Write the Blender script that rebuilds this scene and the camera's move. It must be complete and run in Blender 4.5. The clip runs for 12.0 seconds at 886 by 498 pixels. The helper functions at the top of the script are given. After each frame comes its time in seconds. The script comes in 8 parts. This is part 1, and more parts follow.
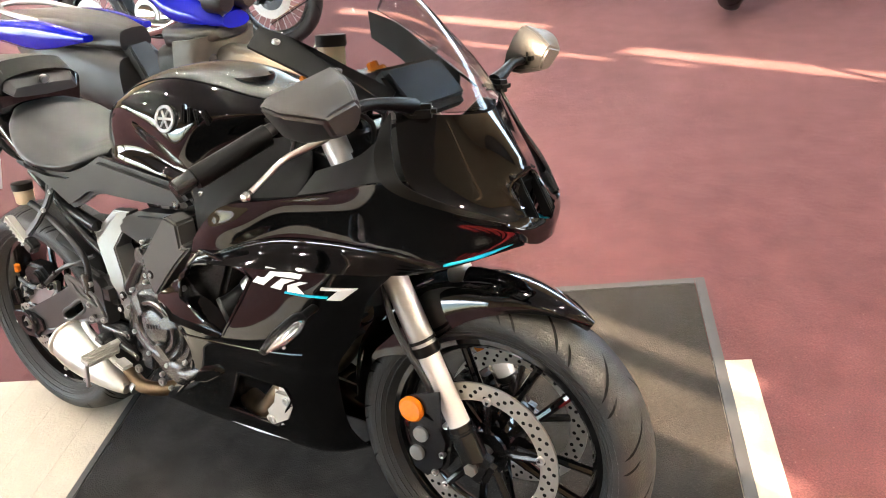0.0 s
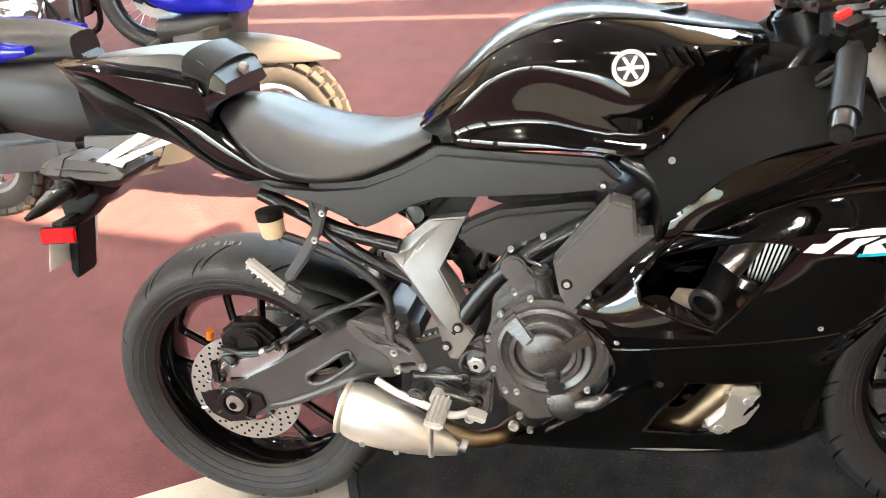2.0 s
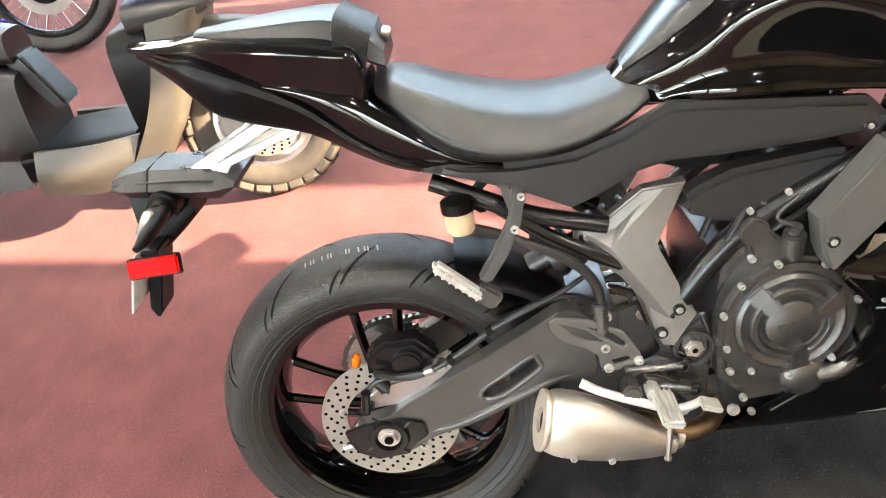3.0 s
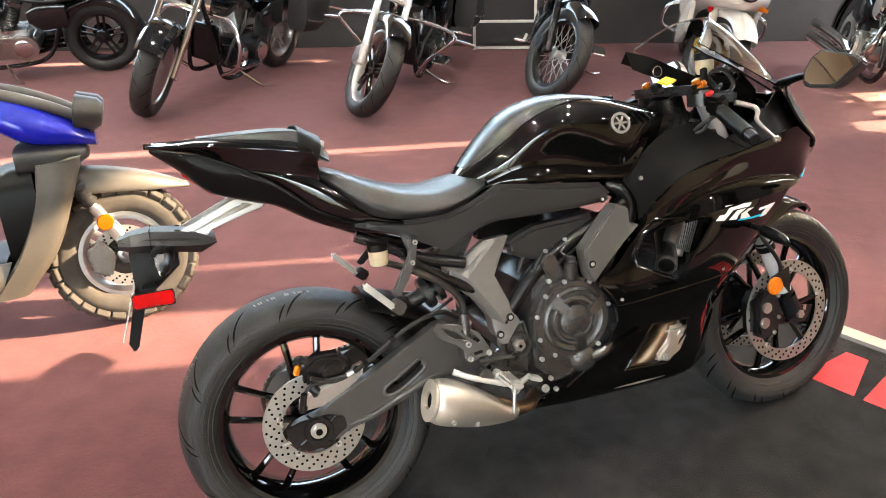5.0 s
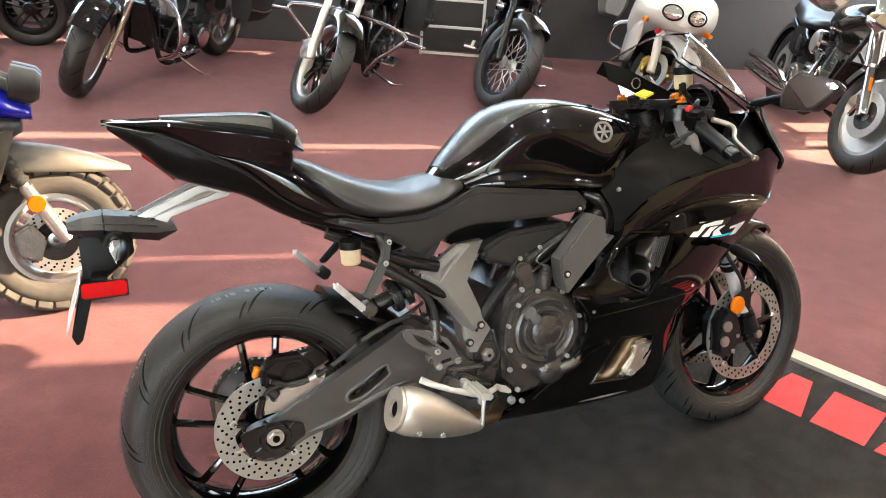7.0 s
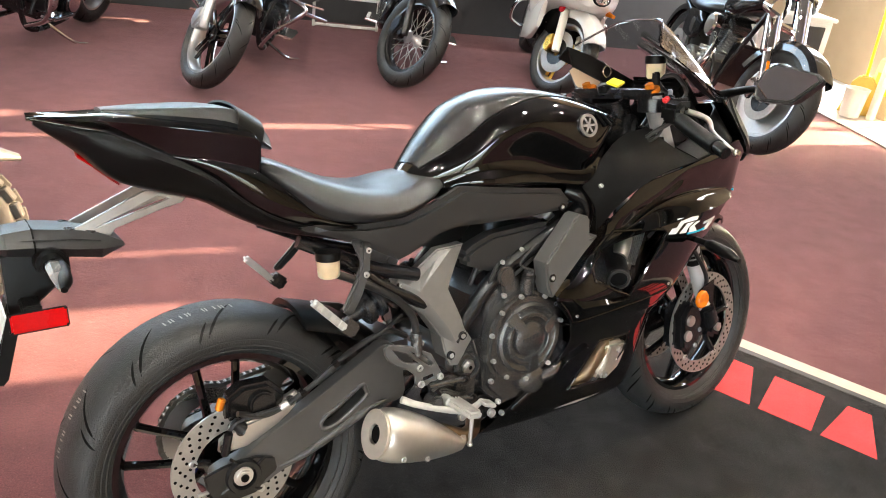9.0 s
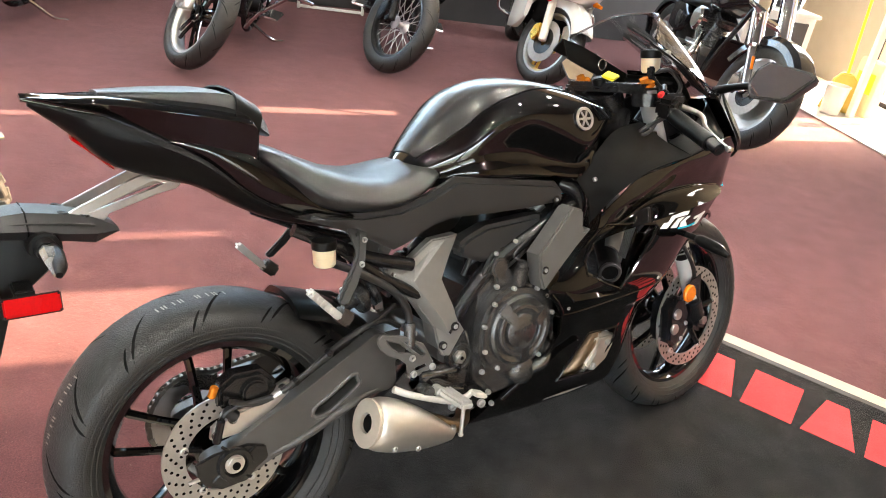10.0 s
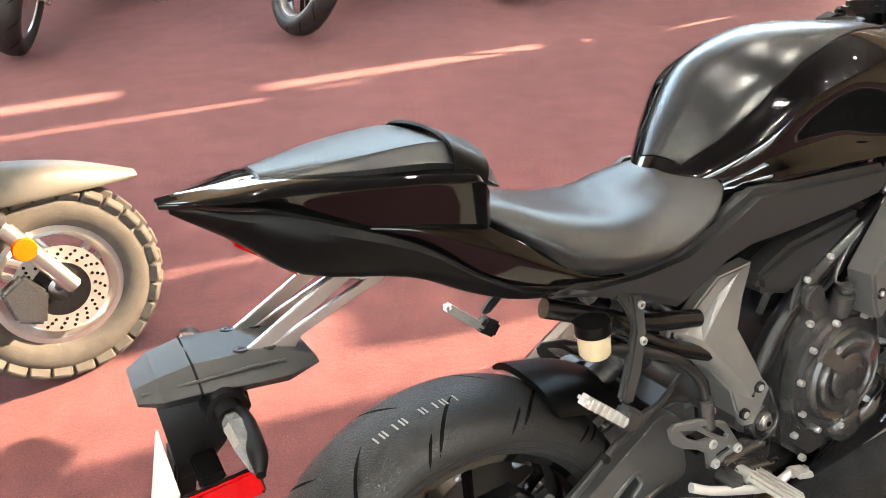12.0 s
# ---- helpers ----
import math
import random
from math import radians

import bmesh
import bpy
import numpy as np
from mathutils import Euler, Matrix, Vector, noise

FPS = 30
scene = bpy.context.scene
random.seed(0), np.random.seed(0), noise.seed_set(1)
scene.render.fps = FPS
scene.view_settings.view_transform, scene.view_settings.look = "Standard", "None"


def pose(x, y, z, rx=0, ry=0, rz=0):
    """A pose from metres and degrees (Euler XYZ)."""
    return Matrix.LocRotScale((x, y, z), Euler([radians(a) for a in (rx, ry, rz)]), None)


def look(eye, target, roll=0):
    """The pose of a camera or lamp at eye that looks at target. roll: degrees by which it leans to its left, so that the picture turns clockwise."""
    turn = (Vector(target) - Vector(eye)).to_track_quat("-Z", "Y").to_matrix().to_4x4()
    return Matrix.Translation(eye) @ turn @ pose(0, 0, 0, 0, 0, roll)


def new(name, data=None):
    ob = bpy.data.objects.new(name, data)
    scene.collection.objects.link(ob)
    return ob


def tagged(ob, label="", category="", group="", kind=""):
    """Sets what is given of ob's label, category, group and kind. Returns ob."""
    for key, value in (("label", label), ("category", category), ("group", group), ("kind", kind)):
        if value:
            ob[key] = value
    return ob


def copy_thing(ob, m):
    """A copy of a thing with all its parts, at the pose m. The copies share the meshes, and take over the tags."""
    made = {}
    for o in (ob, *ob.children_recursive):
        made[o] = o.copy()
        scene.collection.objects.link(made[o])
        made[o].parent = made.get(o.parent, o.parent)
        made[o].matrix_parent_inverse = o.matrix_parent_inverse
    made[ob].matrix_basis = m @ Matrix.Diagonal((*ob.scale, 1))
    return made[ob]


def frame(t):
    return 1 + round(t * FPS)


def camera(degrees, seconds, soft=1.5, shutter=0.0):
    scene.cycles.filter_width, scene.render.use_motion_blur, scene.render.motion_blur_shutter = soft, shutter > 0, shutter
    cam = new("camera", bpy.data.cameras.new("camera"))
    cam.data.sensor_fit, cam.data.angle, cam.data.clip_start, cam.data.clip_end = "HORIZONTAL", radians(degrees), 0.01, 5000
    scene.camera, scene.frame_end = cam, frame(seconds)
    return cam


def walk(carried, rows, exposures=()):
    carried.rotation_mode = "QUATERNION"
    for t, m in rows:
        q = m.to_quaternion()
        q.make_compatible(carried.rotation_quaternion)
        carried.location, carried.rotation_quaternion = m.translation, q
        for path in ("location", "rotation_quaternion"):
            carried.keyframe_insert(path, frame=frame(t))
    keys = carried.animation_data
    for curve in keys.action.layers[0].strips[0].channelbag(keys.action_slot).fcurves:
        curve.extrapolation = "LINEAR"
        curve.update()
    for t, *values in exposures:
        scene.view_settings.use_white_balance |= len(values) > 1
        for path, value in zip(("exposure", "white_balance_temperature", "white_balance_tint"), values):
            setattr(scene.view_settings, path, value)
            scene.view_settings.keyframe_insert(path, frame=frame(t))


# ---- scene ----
cam = camera(59.6, 12.0, soft=1.0)
PATH = [
    (0, (2.013, -0.822, 1.398), (0.98, 0.536, 0.354), -12.1),
    (0.5, (1.785, -0.984, 1.406), (0.886, 0.455, 0.347), -11.8),
    (1, (1.465, -1.02, 1.391), (0.65, 0.452, 0.309), -11.8),
    (1.5, (1.158, -1.016, 1.399), (0.492, 0.501, 0.278), -11.8),
    (2, (0.811, -1.017, 1.413), (0.31, 0.535, 0.255), -12.6),
    (2.5, (0.469, -0.909, 1.376), (0.085, 0.645, 0.178), -14.2),
    (3, (0.244, -0.891, 1.386), (0.086, 0.661, 0.135), -12.6),
    (3.5, (0.077, -1.071, 1.426), (0.234, 0.582, 0.311), -6.6),
    (5.5, (-0.242, -1.545, 1.484), (0.414, 0.14, 0.629), -0.2),
    (6, (-0.277, -1.532, 1.47), (0.442, 0.132, 0.624), 2.2),
    (6.5, (-0.267, -1.49, 1.455), (0.472, 0.164, 0.609), 3.6),
    (8.5, (-0.359, -1.172, 1.409), (0.637, 0.322, 0.527), 5.6),
    (9, (-0.392, -1.15, 1.413), (0.661, 0.301, 0.527), 7.5),
    (9.5, (-0.405, -1.141, 1.412), (0.682, 0.284, 0.524), 8.8),
    (10, (-0.419, -1.126, 1.416), (0.676, 0.278, 0.506), 9.5),
    (10.5, (-0.417, -1.102, 1.407), (0.677, 0.279, 0.461), 10.1),
    (11, (-0.396, -0.972, 1.368), (0.578, 0.43, 0.325), 7.9),
    (11.3, (-0.361, -0.864, 1.373), (0.508, 0.606, 0.333), 4.6),
    (11.5, (-0.339, -0.776, 1.392), (0.435, 0.749, 0.356), 1.2),
    (12, (-0.34, -0.582, 1.386), (0.442, 0.883, 0.271), -3.1),
]
walk(cam, [(t, look(eye, target, roll)) for t, eye, target, roll in PATH], [(0.0, 3.40), (1.5, 3.50), (2.5, 3.68), (3.5, 3.62), (5.5, 3.10), (9.5, 3.22), (11.0, 3.32), (12.0, 3.38)])

# ---- light ----
SUN = Vector((0.973, -0.229, 0.445)).normalized()
world = bpy.data.worlds.new("sky")
scene.world = world
world.use_nodes = True
wn = world.node_tree
wn.nodes.clear()
sky = wn.nodes.new("ShaderNodeTexSky")
sky.sky_type, sky.sun_disc = "NISHITA", False
sky.sun_elevation, sky.sun_rotation = math.asin(SUN.z), math.atan2(SUN.x, SUN.y)
bg = wn.nodes.new("ShaderNodeBackground")
bg.inputs["Strength"].default_value = 0.15
wout = wn.nodes.new("ShaderNodeOutputWorld")
wn.links.new(sky.outputs[0], bg.inputs[0])
wn.links.new(bg.outputs[0], wout.inputs[0])

sun = new("sun", bpy.data.lights.new("sun", "SUN"))
sun.data.energy, sun.data.angle, sun.data.color = 4.6, radians(0.5), (1.0, 0.71, 0.46)
sun.matrix_world = look((8, -3, 4), Vector((8, -3, 4)) - SUN)

# ---- building helpers ----
def vec(*p):
    return Vector(p)


def spline(pts, k=6, closed=False):
    """A smooth line through the points, k steps between each two."""
    pts = [Vector(p) for p in pts]
    n = len(pts)
    if n < 3 or k < 2:
        return pts
    out = []
    for i in range(n if closed else n - 1):
        a, b = pts[i], pts[(i + 1) % n]
        p = pts[i - 1] if (closed or i > 0) else a * 2 - b
        q = pts[(i + 2) % n] if (closed or i < n - 2) else b * 2 - a
        for j in range(k):
            t = j / k
            out.append(0.5 * (2 * a + (b - p) * t + (2 * p - 5 * a + 4 * b - q) * t * t + (3 * a - p - 3 * b + q) * t ** 3))
    if not closed:
        out.append(pts[-1])
    return out


def blend(vals, t):
    """The smooth value at t of a table of rows (t, a, b, ...)."""
    rows = vals
    if t <= rows[0][0]:
        return list(rows[0][1:])
    for r, s in zip(rows, rows[1:]):
        if t <= s[0]:
            u = (t - r[0]) / (s[0] - r[0])
            return [a + (b - a) * u for a, b in zip(r[1:], s[1:])]
    return list(rows[-1][1:])


def loft(rings, caps=True, closed=True):
    bm = bmesh.new()
    vs = [[bm.verts.new(p) for p in ring] for ring in rings]
    n = len(vs[0])
    for a, b in zip(vs, vs[1:]):
        for i in range(n if closed else n - 1):
            j = (i + 1) % n
            bm.faces.new((a[i], a[j], b[j], b[i]))
    if caps and closed:
        bm.faces.new(vs[0][::-1])
        bm.faces.new(vs[-1])
    bmesh.ops.remove_doubles(bm, verts=bm.verts, dist=1e-5)
    bmesh.ops.recalc_face_normals(bm, faces=bm.faces)
    return bm


def tube(pts, r, n=10, k=5, closed=False):
    """A round bar along a smooth line; r: one radius, or one for each point."""
    pts = [Vector(p) for p in pts]
    line = spline(pts, k, closed)
    m = len(line)
    steps = (len(pts) if closed else len(pts) - 1)
    def rad(i):
        if not isinstance(r, (list, tuple)):
            return r
        s = i / max(1, m - (0 if closed else 1)) * steps
        j = min(int(s), len(r) - 2)
        return r[j] + (r[j + 1] - r[j]) * (s - j)
    rings, side = [], None
    for i, p in enumerate(line):
        a = line[(i - 1) % m] if (closed or i) else p
        b = line[(i + 1) % m] if (closed or i < m - 1) else p
        d = (b - a).normalized()
        if side is None:
            side = d.orthogonal().normalized()
        side = (side - d * side.dot(d)).normalized()
        up = d.cross(side)
        rings.append([p + (side * math.cos(t) + up * math.sin(t)) * rad(i) for t in (2 * math.pi * q / n for q in range(n))])
    if closed:
        rings.append(rings[0])
        return loft(rings, caps=False)
    return loft(rings)


def rod(a, b, r, n=16, bevel=0.0, r2=None):
    bm = tube([a, b], [r, r if r2 is None else r2], n, 1)
    if bevel:
        edges = [e for e in bm.edges if len(e.link_faces) == 2 and e.calc_face_angle() > 1.2]
        bmesh.ops.bevel(bm, geom=edges, offset=bevel, segments=2, affect="EDGES")
    return bm


def soften(bm, offset, segments=2, angle=50):
    edges = [e for e in bm.edges if len(e.link_faces) == 2 and e.calc_face_angle() > radians(angle)]
    if edges and offset:
        bmesh.ops.bevel(bm, geom=edges, offset=offset, segments=segments, affect="EDGES", clamp_overlap=True)
    return bm


def slab(poly, y0, y1, bevel=0.004, k=0):
    """A plate with the outline poly in x and z, from y0 to y1."""
    if k:
        poly = [(p.x, p.z) for p in spline([(x, 0, z) for x, z in poly], k, True)]
    bm = bmesh.new()
    a = [bm.verts.new((x, y0, z)) for x, z in poly]
    b = [bm.verts.new((x, y1, z)) for x, z in poly]
    n = len(poly)
    bm.faces.new(a)
    bm.faces.new(b[::-1])
    for i in range(n):
        bm.faces.new((a[i], b[i], b[(i + 1) % n], a[(i + 1) % n]))
    bmesh.ops.recalc_face_normals(bm, faces=bm.faces)
    return soften(bm, bevel)


def slab_open(outline, holes, y0, y1, bevel=0.003):
    """A plate with holes through it."""
    from mathutils.geometry import tessellate_polygon
    loops = [outline] + holes
    flat = [p for l in loops for p in l]
    tris = tessellate_polygon([[Vector((x, z, 0)) for x, z in l] for l in loops])
    bm = bmesh.new()
    a = [bm.verts.new((x, y0, z)) for x, z in flat]
    b = [bm.verts.new((x, y1, z)) for x, z in flat]
    for t in tris:
        if len(set(t)) == 3:
            bm.faces.new([a[i] for i in t])
            bm.faces.new([b[i] for i in t][::-1])
    o = 0
    for l in loops:
        n = len(l)
        for i in range(n):
            p, q = o + i, o + (i + 1) % n
            bm.faces.new((a[p], b[p], b[q], a[q]))
        o += n
    bmesh.ops.recalc_face_normals(bm, faces=bm.faces)
    return soften(bm, bevel, 3 if bevel > 0.008 else 1, 60)


def box(c, size, bevel=0.005, turn=None, segments=2):
    bm = bmesh.new()
    bmesh.ops.create_cube(bm, size=1)
    bmesh.ops.scale(bm, vec=size, verts=bm.verts)
    if bevel:
        bmesh.ops.bevel(bm, geom=list(bm.edges), offset=bevel, segments=segments, affect="EDGES", clamp_overlap=True)
    if turn:
        bm.transform(pose(0, 0, 0, *turn))
    bmesh.ops.translate(bm, vec=c, verts=bm.verts)
    return bm


def lathe(profile, c=(0, 0, 0), n=64, axis="y"):
    """A round body about an axis through c; profile: rows of radius and place along the axis, closed onto itself."""
    rings = []
    for i in range(n):
        t = 2 * math.pi * i / n
        if axis == "y":
            rings.append([Vector((c[0] + r * math.cos(t), c[1] + y, c[2] + r * math.sin(t))) for r, y in profile])
        elif axis == "x":
            rings.append([Vector((c[0] + y, c[1] + r * math.cos(t), c[2] + r * math.sin(t))) for r, y in profile])
        else:
            rings.append([Vector((c[0] + r * math.cos(t), c[1] + r * math.sin(t), c[2] + y)) for r, y in profile])
    rings.append(rings[0])
    return loft(rings, caps=False)


def inside(poly, x, y):
    hit = False
    for (a, b), (c, d) in zip(poly, poly[1:] + poly[:1]):
        if (b > y) != (d > y) and x < (c - a) * (y - b) / (d - b) + a:
            hit = not hit
    return hit


def skin(rows, thick=0.004, ku=6, kv=6, holes=(), plane=(0, 2), mirror=False):
    """A thin shell through rows of points, smooth both ways, with openings whose outlines lie in the given plane."""
    rows = [spline(r, ku) for r in rows]
    cols = [spline(c, kv) for c in zip(*rows)]
    grid = list(zip(*cols))
    pts = [[p.copy() for p in r] for r in grid]
    u, v = plane
    for hole in holes:
        size = max((pts[i + 1][j + 1] - pts[i][j]).length for i in range(len(pts) - 1) for j in range(len(pts[0]) - 1)) * 0.5
        for r in pts:
            for p in r:
                best = None
                for (a, b), (c, d) in zip(hole, hole[1:] + hole[:1]):
                    e = Vector((c - a, d - b))
                    w = Vector((p[u] - a, p[v] - b))
                    s = max(0, min(1, w.dot(e) / e.length_squared))
                    q = Vector((a, b)) + e * s
                    dist = (q - Vector((p[u], p[v]))).length
                    if best is None or dist < best[0]:
                        best = (dist, q)
                if best[0] < size * 0.55:
                    p[u], p[v] = best[1]
    bm = bmesh.new()
    vs = [[bm.verts.new(p) for p in r] for r in pts]
    for i in range(len(vs) - 1):
        for j in range(len(vs[0]) - 1):
            quad = (vs[i][j], vs[i][j + 1], vs[i + 1][j + 1], vs[i + 1][j])
            c = sum((w.co for w in quad), Vector()) / 4
            if not any(inside(list(h), c[u], c[v]) for h in holes):
                bm.faces.new(quad)
    bmesh.ops.remove_doubles(bm, verts=bm.verts, dist=0.0015)
    bmesh.ops.delete(bm, geom=[f for f in bm.faces if f.calc_area() < 2e-7], context="FACES_ONLY")
    loose = [w for w in bm.verts if not w.link_faces]
    bmesh.ops.delete(bm, geom=loose, context="VERTS")
    bmesh.ops.recalc_face_normals(bm, faces=bm.faces)
    if thick:
        bmesh.ops.solidify(bm, geom=list(bm.faces), thickness=thick)
        bmesh.ops.recalc_face_normals(bm, faces=bm.faces)
    return flip(bm) if mirror else bm


def flip(bm):
    """The mirror image to the other side of the x-z plane."""
    out = bm.copy()
    bmesh.ops.scale(out, vec=(1, -1, 1), verts=out.verts)
    bmesh.ops.reverse_faces(out, faces=out.faces)
    return out


def join(*bms):
    out = bmesh.new()
    for b in bms:
        me = bpy.data.meshes.new("tmp")
        b.to_mesh(me)
        out.from_mesh(me)
        bpy.data.meshes.remove(me)
    return out


def part(name, bm, material, parent=None, label="", sharp=38):
    """Links a bmesh as one mesh object, under a thing or a part."""
    me = bpy.data.meshes.new(name)
    bm.to_mesh(me)
    bm.free()
    for p in me.polygons:
        p.use_smooth = True
    me.set_sharp_from_angle(angle=radians(sharp))
    me.materials.append(material)
    ob = new(name, me)
    ob.parent = parent
    return tagged(ob, label)


def thing(name, label, category, m=None, group="", kind=""):
    ob = new(name)
    ob.empty_display_size = 0.1
    ob.matrix_world = m or Matrix()
    return tagged(ob, label, category, group, kind)


def again(ob, name, parent, m=None):
    """The same mesh once more, as another part."""
    o = new(name, ob.data)
    o.parent = parent
    o.matrix_basis = m or Matrix()
    return o

# ---- materials ----
def material(name, colour, rough=0.5, metal=0.0, vary=0.15, grain=60.0, bump=0.0, bump_scale=300.0, coat=0.0, wear=0.0, colour2=None, spec=0.5, **more):
    """A surface with its colour varied at two scales, uneven gloss and fine relief; sizes in 1/m."""
    m = bpy.data.materials.new(name)
    m.use_nodes = True
    nt = m.node_tree
    b = nt.nodes["Principled BSDF"]
    add = nt.nodes.new
    co = add("ShaderNodeTexCoord")
    def noise_at(scale, detail=4.0):
        n = add("ShaderNodeTexNoise")
        n.inputs["Scale"].default_value, n.inputs["Detail"].default_value = scale, detail
        nt.links.new(co.outputs["Object"], n.inputs["Vector"])
        return n
    big, small = noise_at(grain * 0.06), noise_at(grain)
    mix = add("ShaderNodeMix")
    mix.data_type = "RGBA"
    c2 = colour2 or tuple(c * (1 - vary) for c in colour)
    mix.inputs[6].default_value = (*[min(1, c * (1 + vary * 0.5)) for c in colour], 1)
    mix.inputs[7].default_value = (*c2, 1)
    ad = add("ShaderNodeMath")
    ad.operation = "MULTIPLY_ADD"
    nt.links.new(big.outputs["Fac"], ad.inputs[0])
    ad.inputs[1].default_value = 1.2
    sub = add("ShaderNodeMath")
    sub.operation = "MULTIPLY_ADD"
    nt.links.new(small.outputs["Fac"], sub.inputs[0])
    sub.inputs[1].default_value, sub.inputs[2].default_value = 0.8, -0.5
    nt.links.new(sub.outputs[0], ad.inputs[2])
    nt.links.new(ad.outputs[0], mix.inputs[0])
    nt.links.new(mix.outputs[2], b.inputs["Base Color"])
    rr = add("ShaderNodeMapRange")
    rr.inputs["From Min"].default_value, rr.inputs["From Max"].default_value = 0.12, 0.88
    rr.inputs["To Min"].default_value, rr.inputs["To Max"].default_value = max(0.02, rough * (0.85 - wear)), min(1, rough * (1.15 + wear))
    nt.links.new(big.outputs["Fac"], rr.inputs["Value"])
    nt.links.new(rr.outputs["Result"], b.inputs["Roughness"])
    b.inputs["Metallic"].default_value = metal
    b.inputs["Coat Weight"].default_value = coat
    b.inputs["Coat Roughness"].default_value = 0.03
    b.inputs["Specular IOR Level"].default_value = spec
    for key, value in more.items():
        b.inputs[key.replace("_", " ")].default_value = value
    if bump:
        fine = noise_at(bump_scale, 3.0)
        bp = add("ShaderNodeBump")
        bp.inputs["Strength"].default_value, bp.inputs["Distance"].default_value = bump, 1.0 / bump_scale
        nt.links.new(fine.outputs["Fac"], bp.inputs["Height"])
        nt.links.new(bp.outputs[0], b.inputs["Normal"])
    return m


GLOSS = material("black gloss paint", (0.0010, 0.0010, 0.0010), 0.05, vary=0.1, coat=0.35, grain=20)
MATTE = material("black textured plastic", (0.0022, 0.0022, 0.0022), 0.36, spec=0.16, bump=0.25, bump_scale=900)
SATIN = material("dark satin plastic", (0.019, 0.0191, 0.0193), 0.38, bump=0.2, bump_scale=1200)
GREY = material("grey satin metallic enamel", (0.215, 0.208, 0.196), 0.34, metal=0.45, bump=0.2, bump_scale=1200)
VINYL = material("black seat vinyl", (0.009, 0.009, 0.0095), 0.30, bump=0.3, bump_scale=1400, spec=0.5)
RUBBER = material("tyre rubber", (0.022, 0.022, 0.0215), 0.43, vary=0.55, grain=35, bump=0.6, bump_scale=350, wear=0.1, spec=0.42)
# near-black that puts the shade of cuts, holes and slots into colour
HOLLOW_BLACK = material("black of shaded hollows and trim", (0.0012, 0.0012, 0.0012), 0.8, spec=0.1)
CAST = material("dark cast metal", (0.138, 0.136, 0.134), 0.26, metal=0.85, bump=0.4, bump_scale=900)
FRAME = material("black frame enamel", (0.005, 0.005, 0.0055), 0.26, bump=0.06, bump_scale=1500)
SWING = material("dark grey swingarm enamel", (0.090, 0.089, 0.088), 0.32, metal=0.55, bump=0.2, bump_scale=900, spec=0.6)
STEEL = material("brushed steel", (0.52, 0.50, 0.47), 0.3, metal=1.0, bump=0.12, bump_scale=600, wear=0.2)
SILENCER = material("satin stainless steel", (0.66, 0.63, 0.58), 0.45, metal=1.0, bump=0.15, bump_scale=800, wear=0.15)
HEAT = material("heat-tinted steel pipe", (0.26, 0.185, 0.115), 0.38, metal=1.0, vary=0.6, grain=30)
LEGGREY = material("grey anodised fork tube", (0.44, 0.435, 0.43), 0.30, metal=0.55)
ALLOY = material("silver alloy", (0.60, 0.59, 0.57), 0.32, metal=1.0, bump=0.1)
STANCHION = material("polished stanchion", (0.78, 0.77, 0.76), 0.24, metal=0.35, vary=0.05)
CHROME = material("chrome", (0.80, 0.79, 0.77), 0.07, metal=1.0, vary=0.05)
DISC = material("brake disc steel", (0.39, 0.37, 0.34), 0.38, metal=0.75, bump=0.25, bump_scale=300, wear=0.25, vary=0.3)
AMBER = material("amber lens", (0.70, 0.17, 0.003), 0.15, vary=0.25, grain=150, coat=0.3)
REFLEX = material("deep amber reflector", (0.42, 0.085, 0.001), 0.25, vary=0.3, grain=200, spec=0.3)
RED = material("red reflector lens", (0.42, 0.0010, 0.0020), 0.28, vary=0.3, grain=260, spec=0.08, bump=0.3, bump_scale=900)
CYAN = material("cyan stripe", (0.01, 0.42, 0.60), 0.2)
WHITE = material("white decal", (0.72, 0.72, 0.71), 0.25)
SILVER = material("silver emblem", (0.40, 0.39, 0.38), 0.3, metal=0.8)
FLUID = material("amber fluid cup", (0.60, 0.49, 0.32), 0.3, vary=0.2, Subsurface_Weight=0.2)
YELLOW = material("yellow tag plastic", (0.75, 0.62, 0.02), 0.4)
ORANGE = material("orange anodised metal", (0.75, 0.24, 0.02), 0.25, metal=0.6)
REDSW = material("red switch", (0.6, 0.03, 0.03), 0.4)
MIRROR = material("mirror glass", (0.85, 0.85, 0.85), 0.02, metal=1.0, vary=0.02)
PLATE = material("white plate metal", (0.6, 0.6, 0.58), 0.4)
HOSE = material("black hose rubber", (0.008, 0.008, 0.0085), 0.4)
BOLT = material("zinc bolt", (0.46, 0.455, 0.44), 0.28, metal=0.65)
PEDAL = material("bare cast alloy", (0.54, 0.53, 0.50), 0.40, metal=0.45, vary=0.2, bump=0.2, bump_scale=700)
CHAIN = material("oiled chain steel", (0.20, 0.19, 0.17), 0.32, metal=0.9, vary=0.4)
CREAM = material("cream paint", (0.66, 0.62, 0.53), 0.35, coat=0.2)
BLUE = material("blue metallic paint", (0.006, 0.012, 0.40), 0.18, metal=0.2, coat=0.5, vary=0.2)
GOLD = material("gold anodised metal", (0.75, 0.48, 0.10), 0.3, metal=1.0)


def clear(name, tint, rough=0.02):
    m = bpy.data.materials.new(name)
    m.use_nodes = True
    b = m.node_tree.nodes["Principled BSDF"]
    b.inputs["Base Color"].default_value = (*tint, 1)
    b.inputs["Transmission Weight"].default_value = 1.0
    b.inputs["Roughness"].default_value = rough
    b.inputs["IOR"].default_value = 1.3
    return m


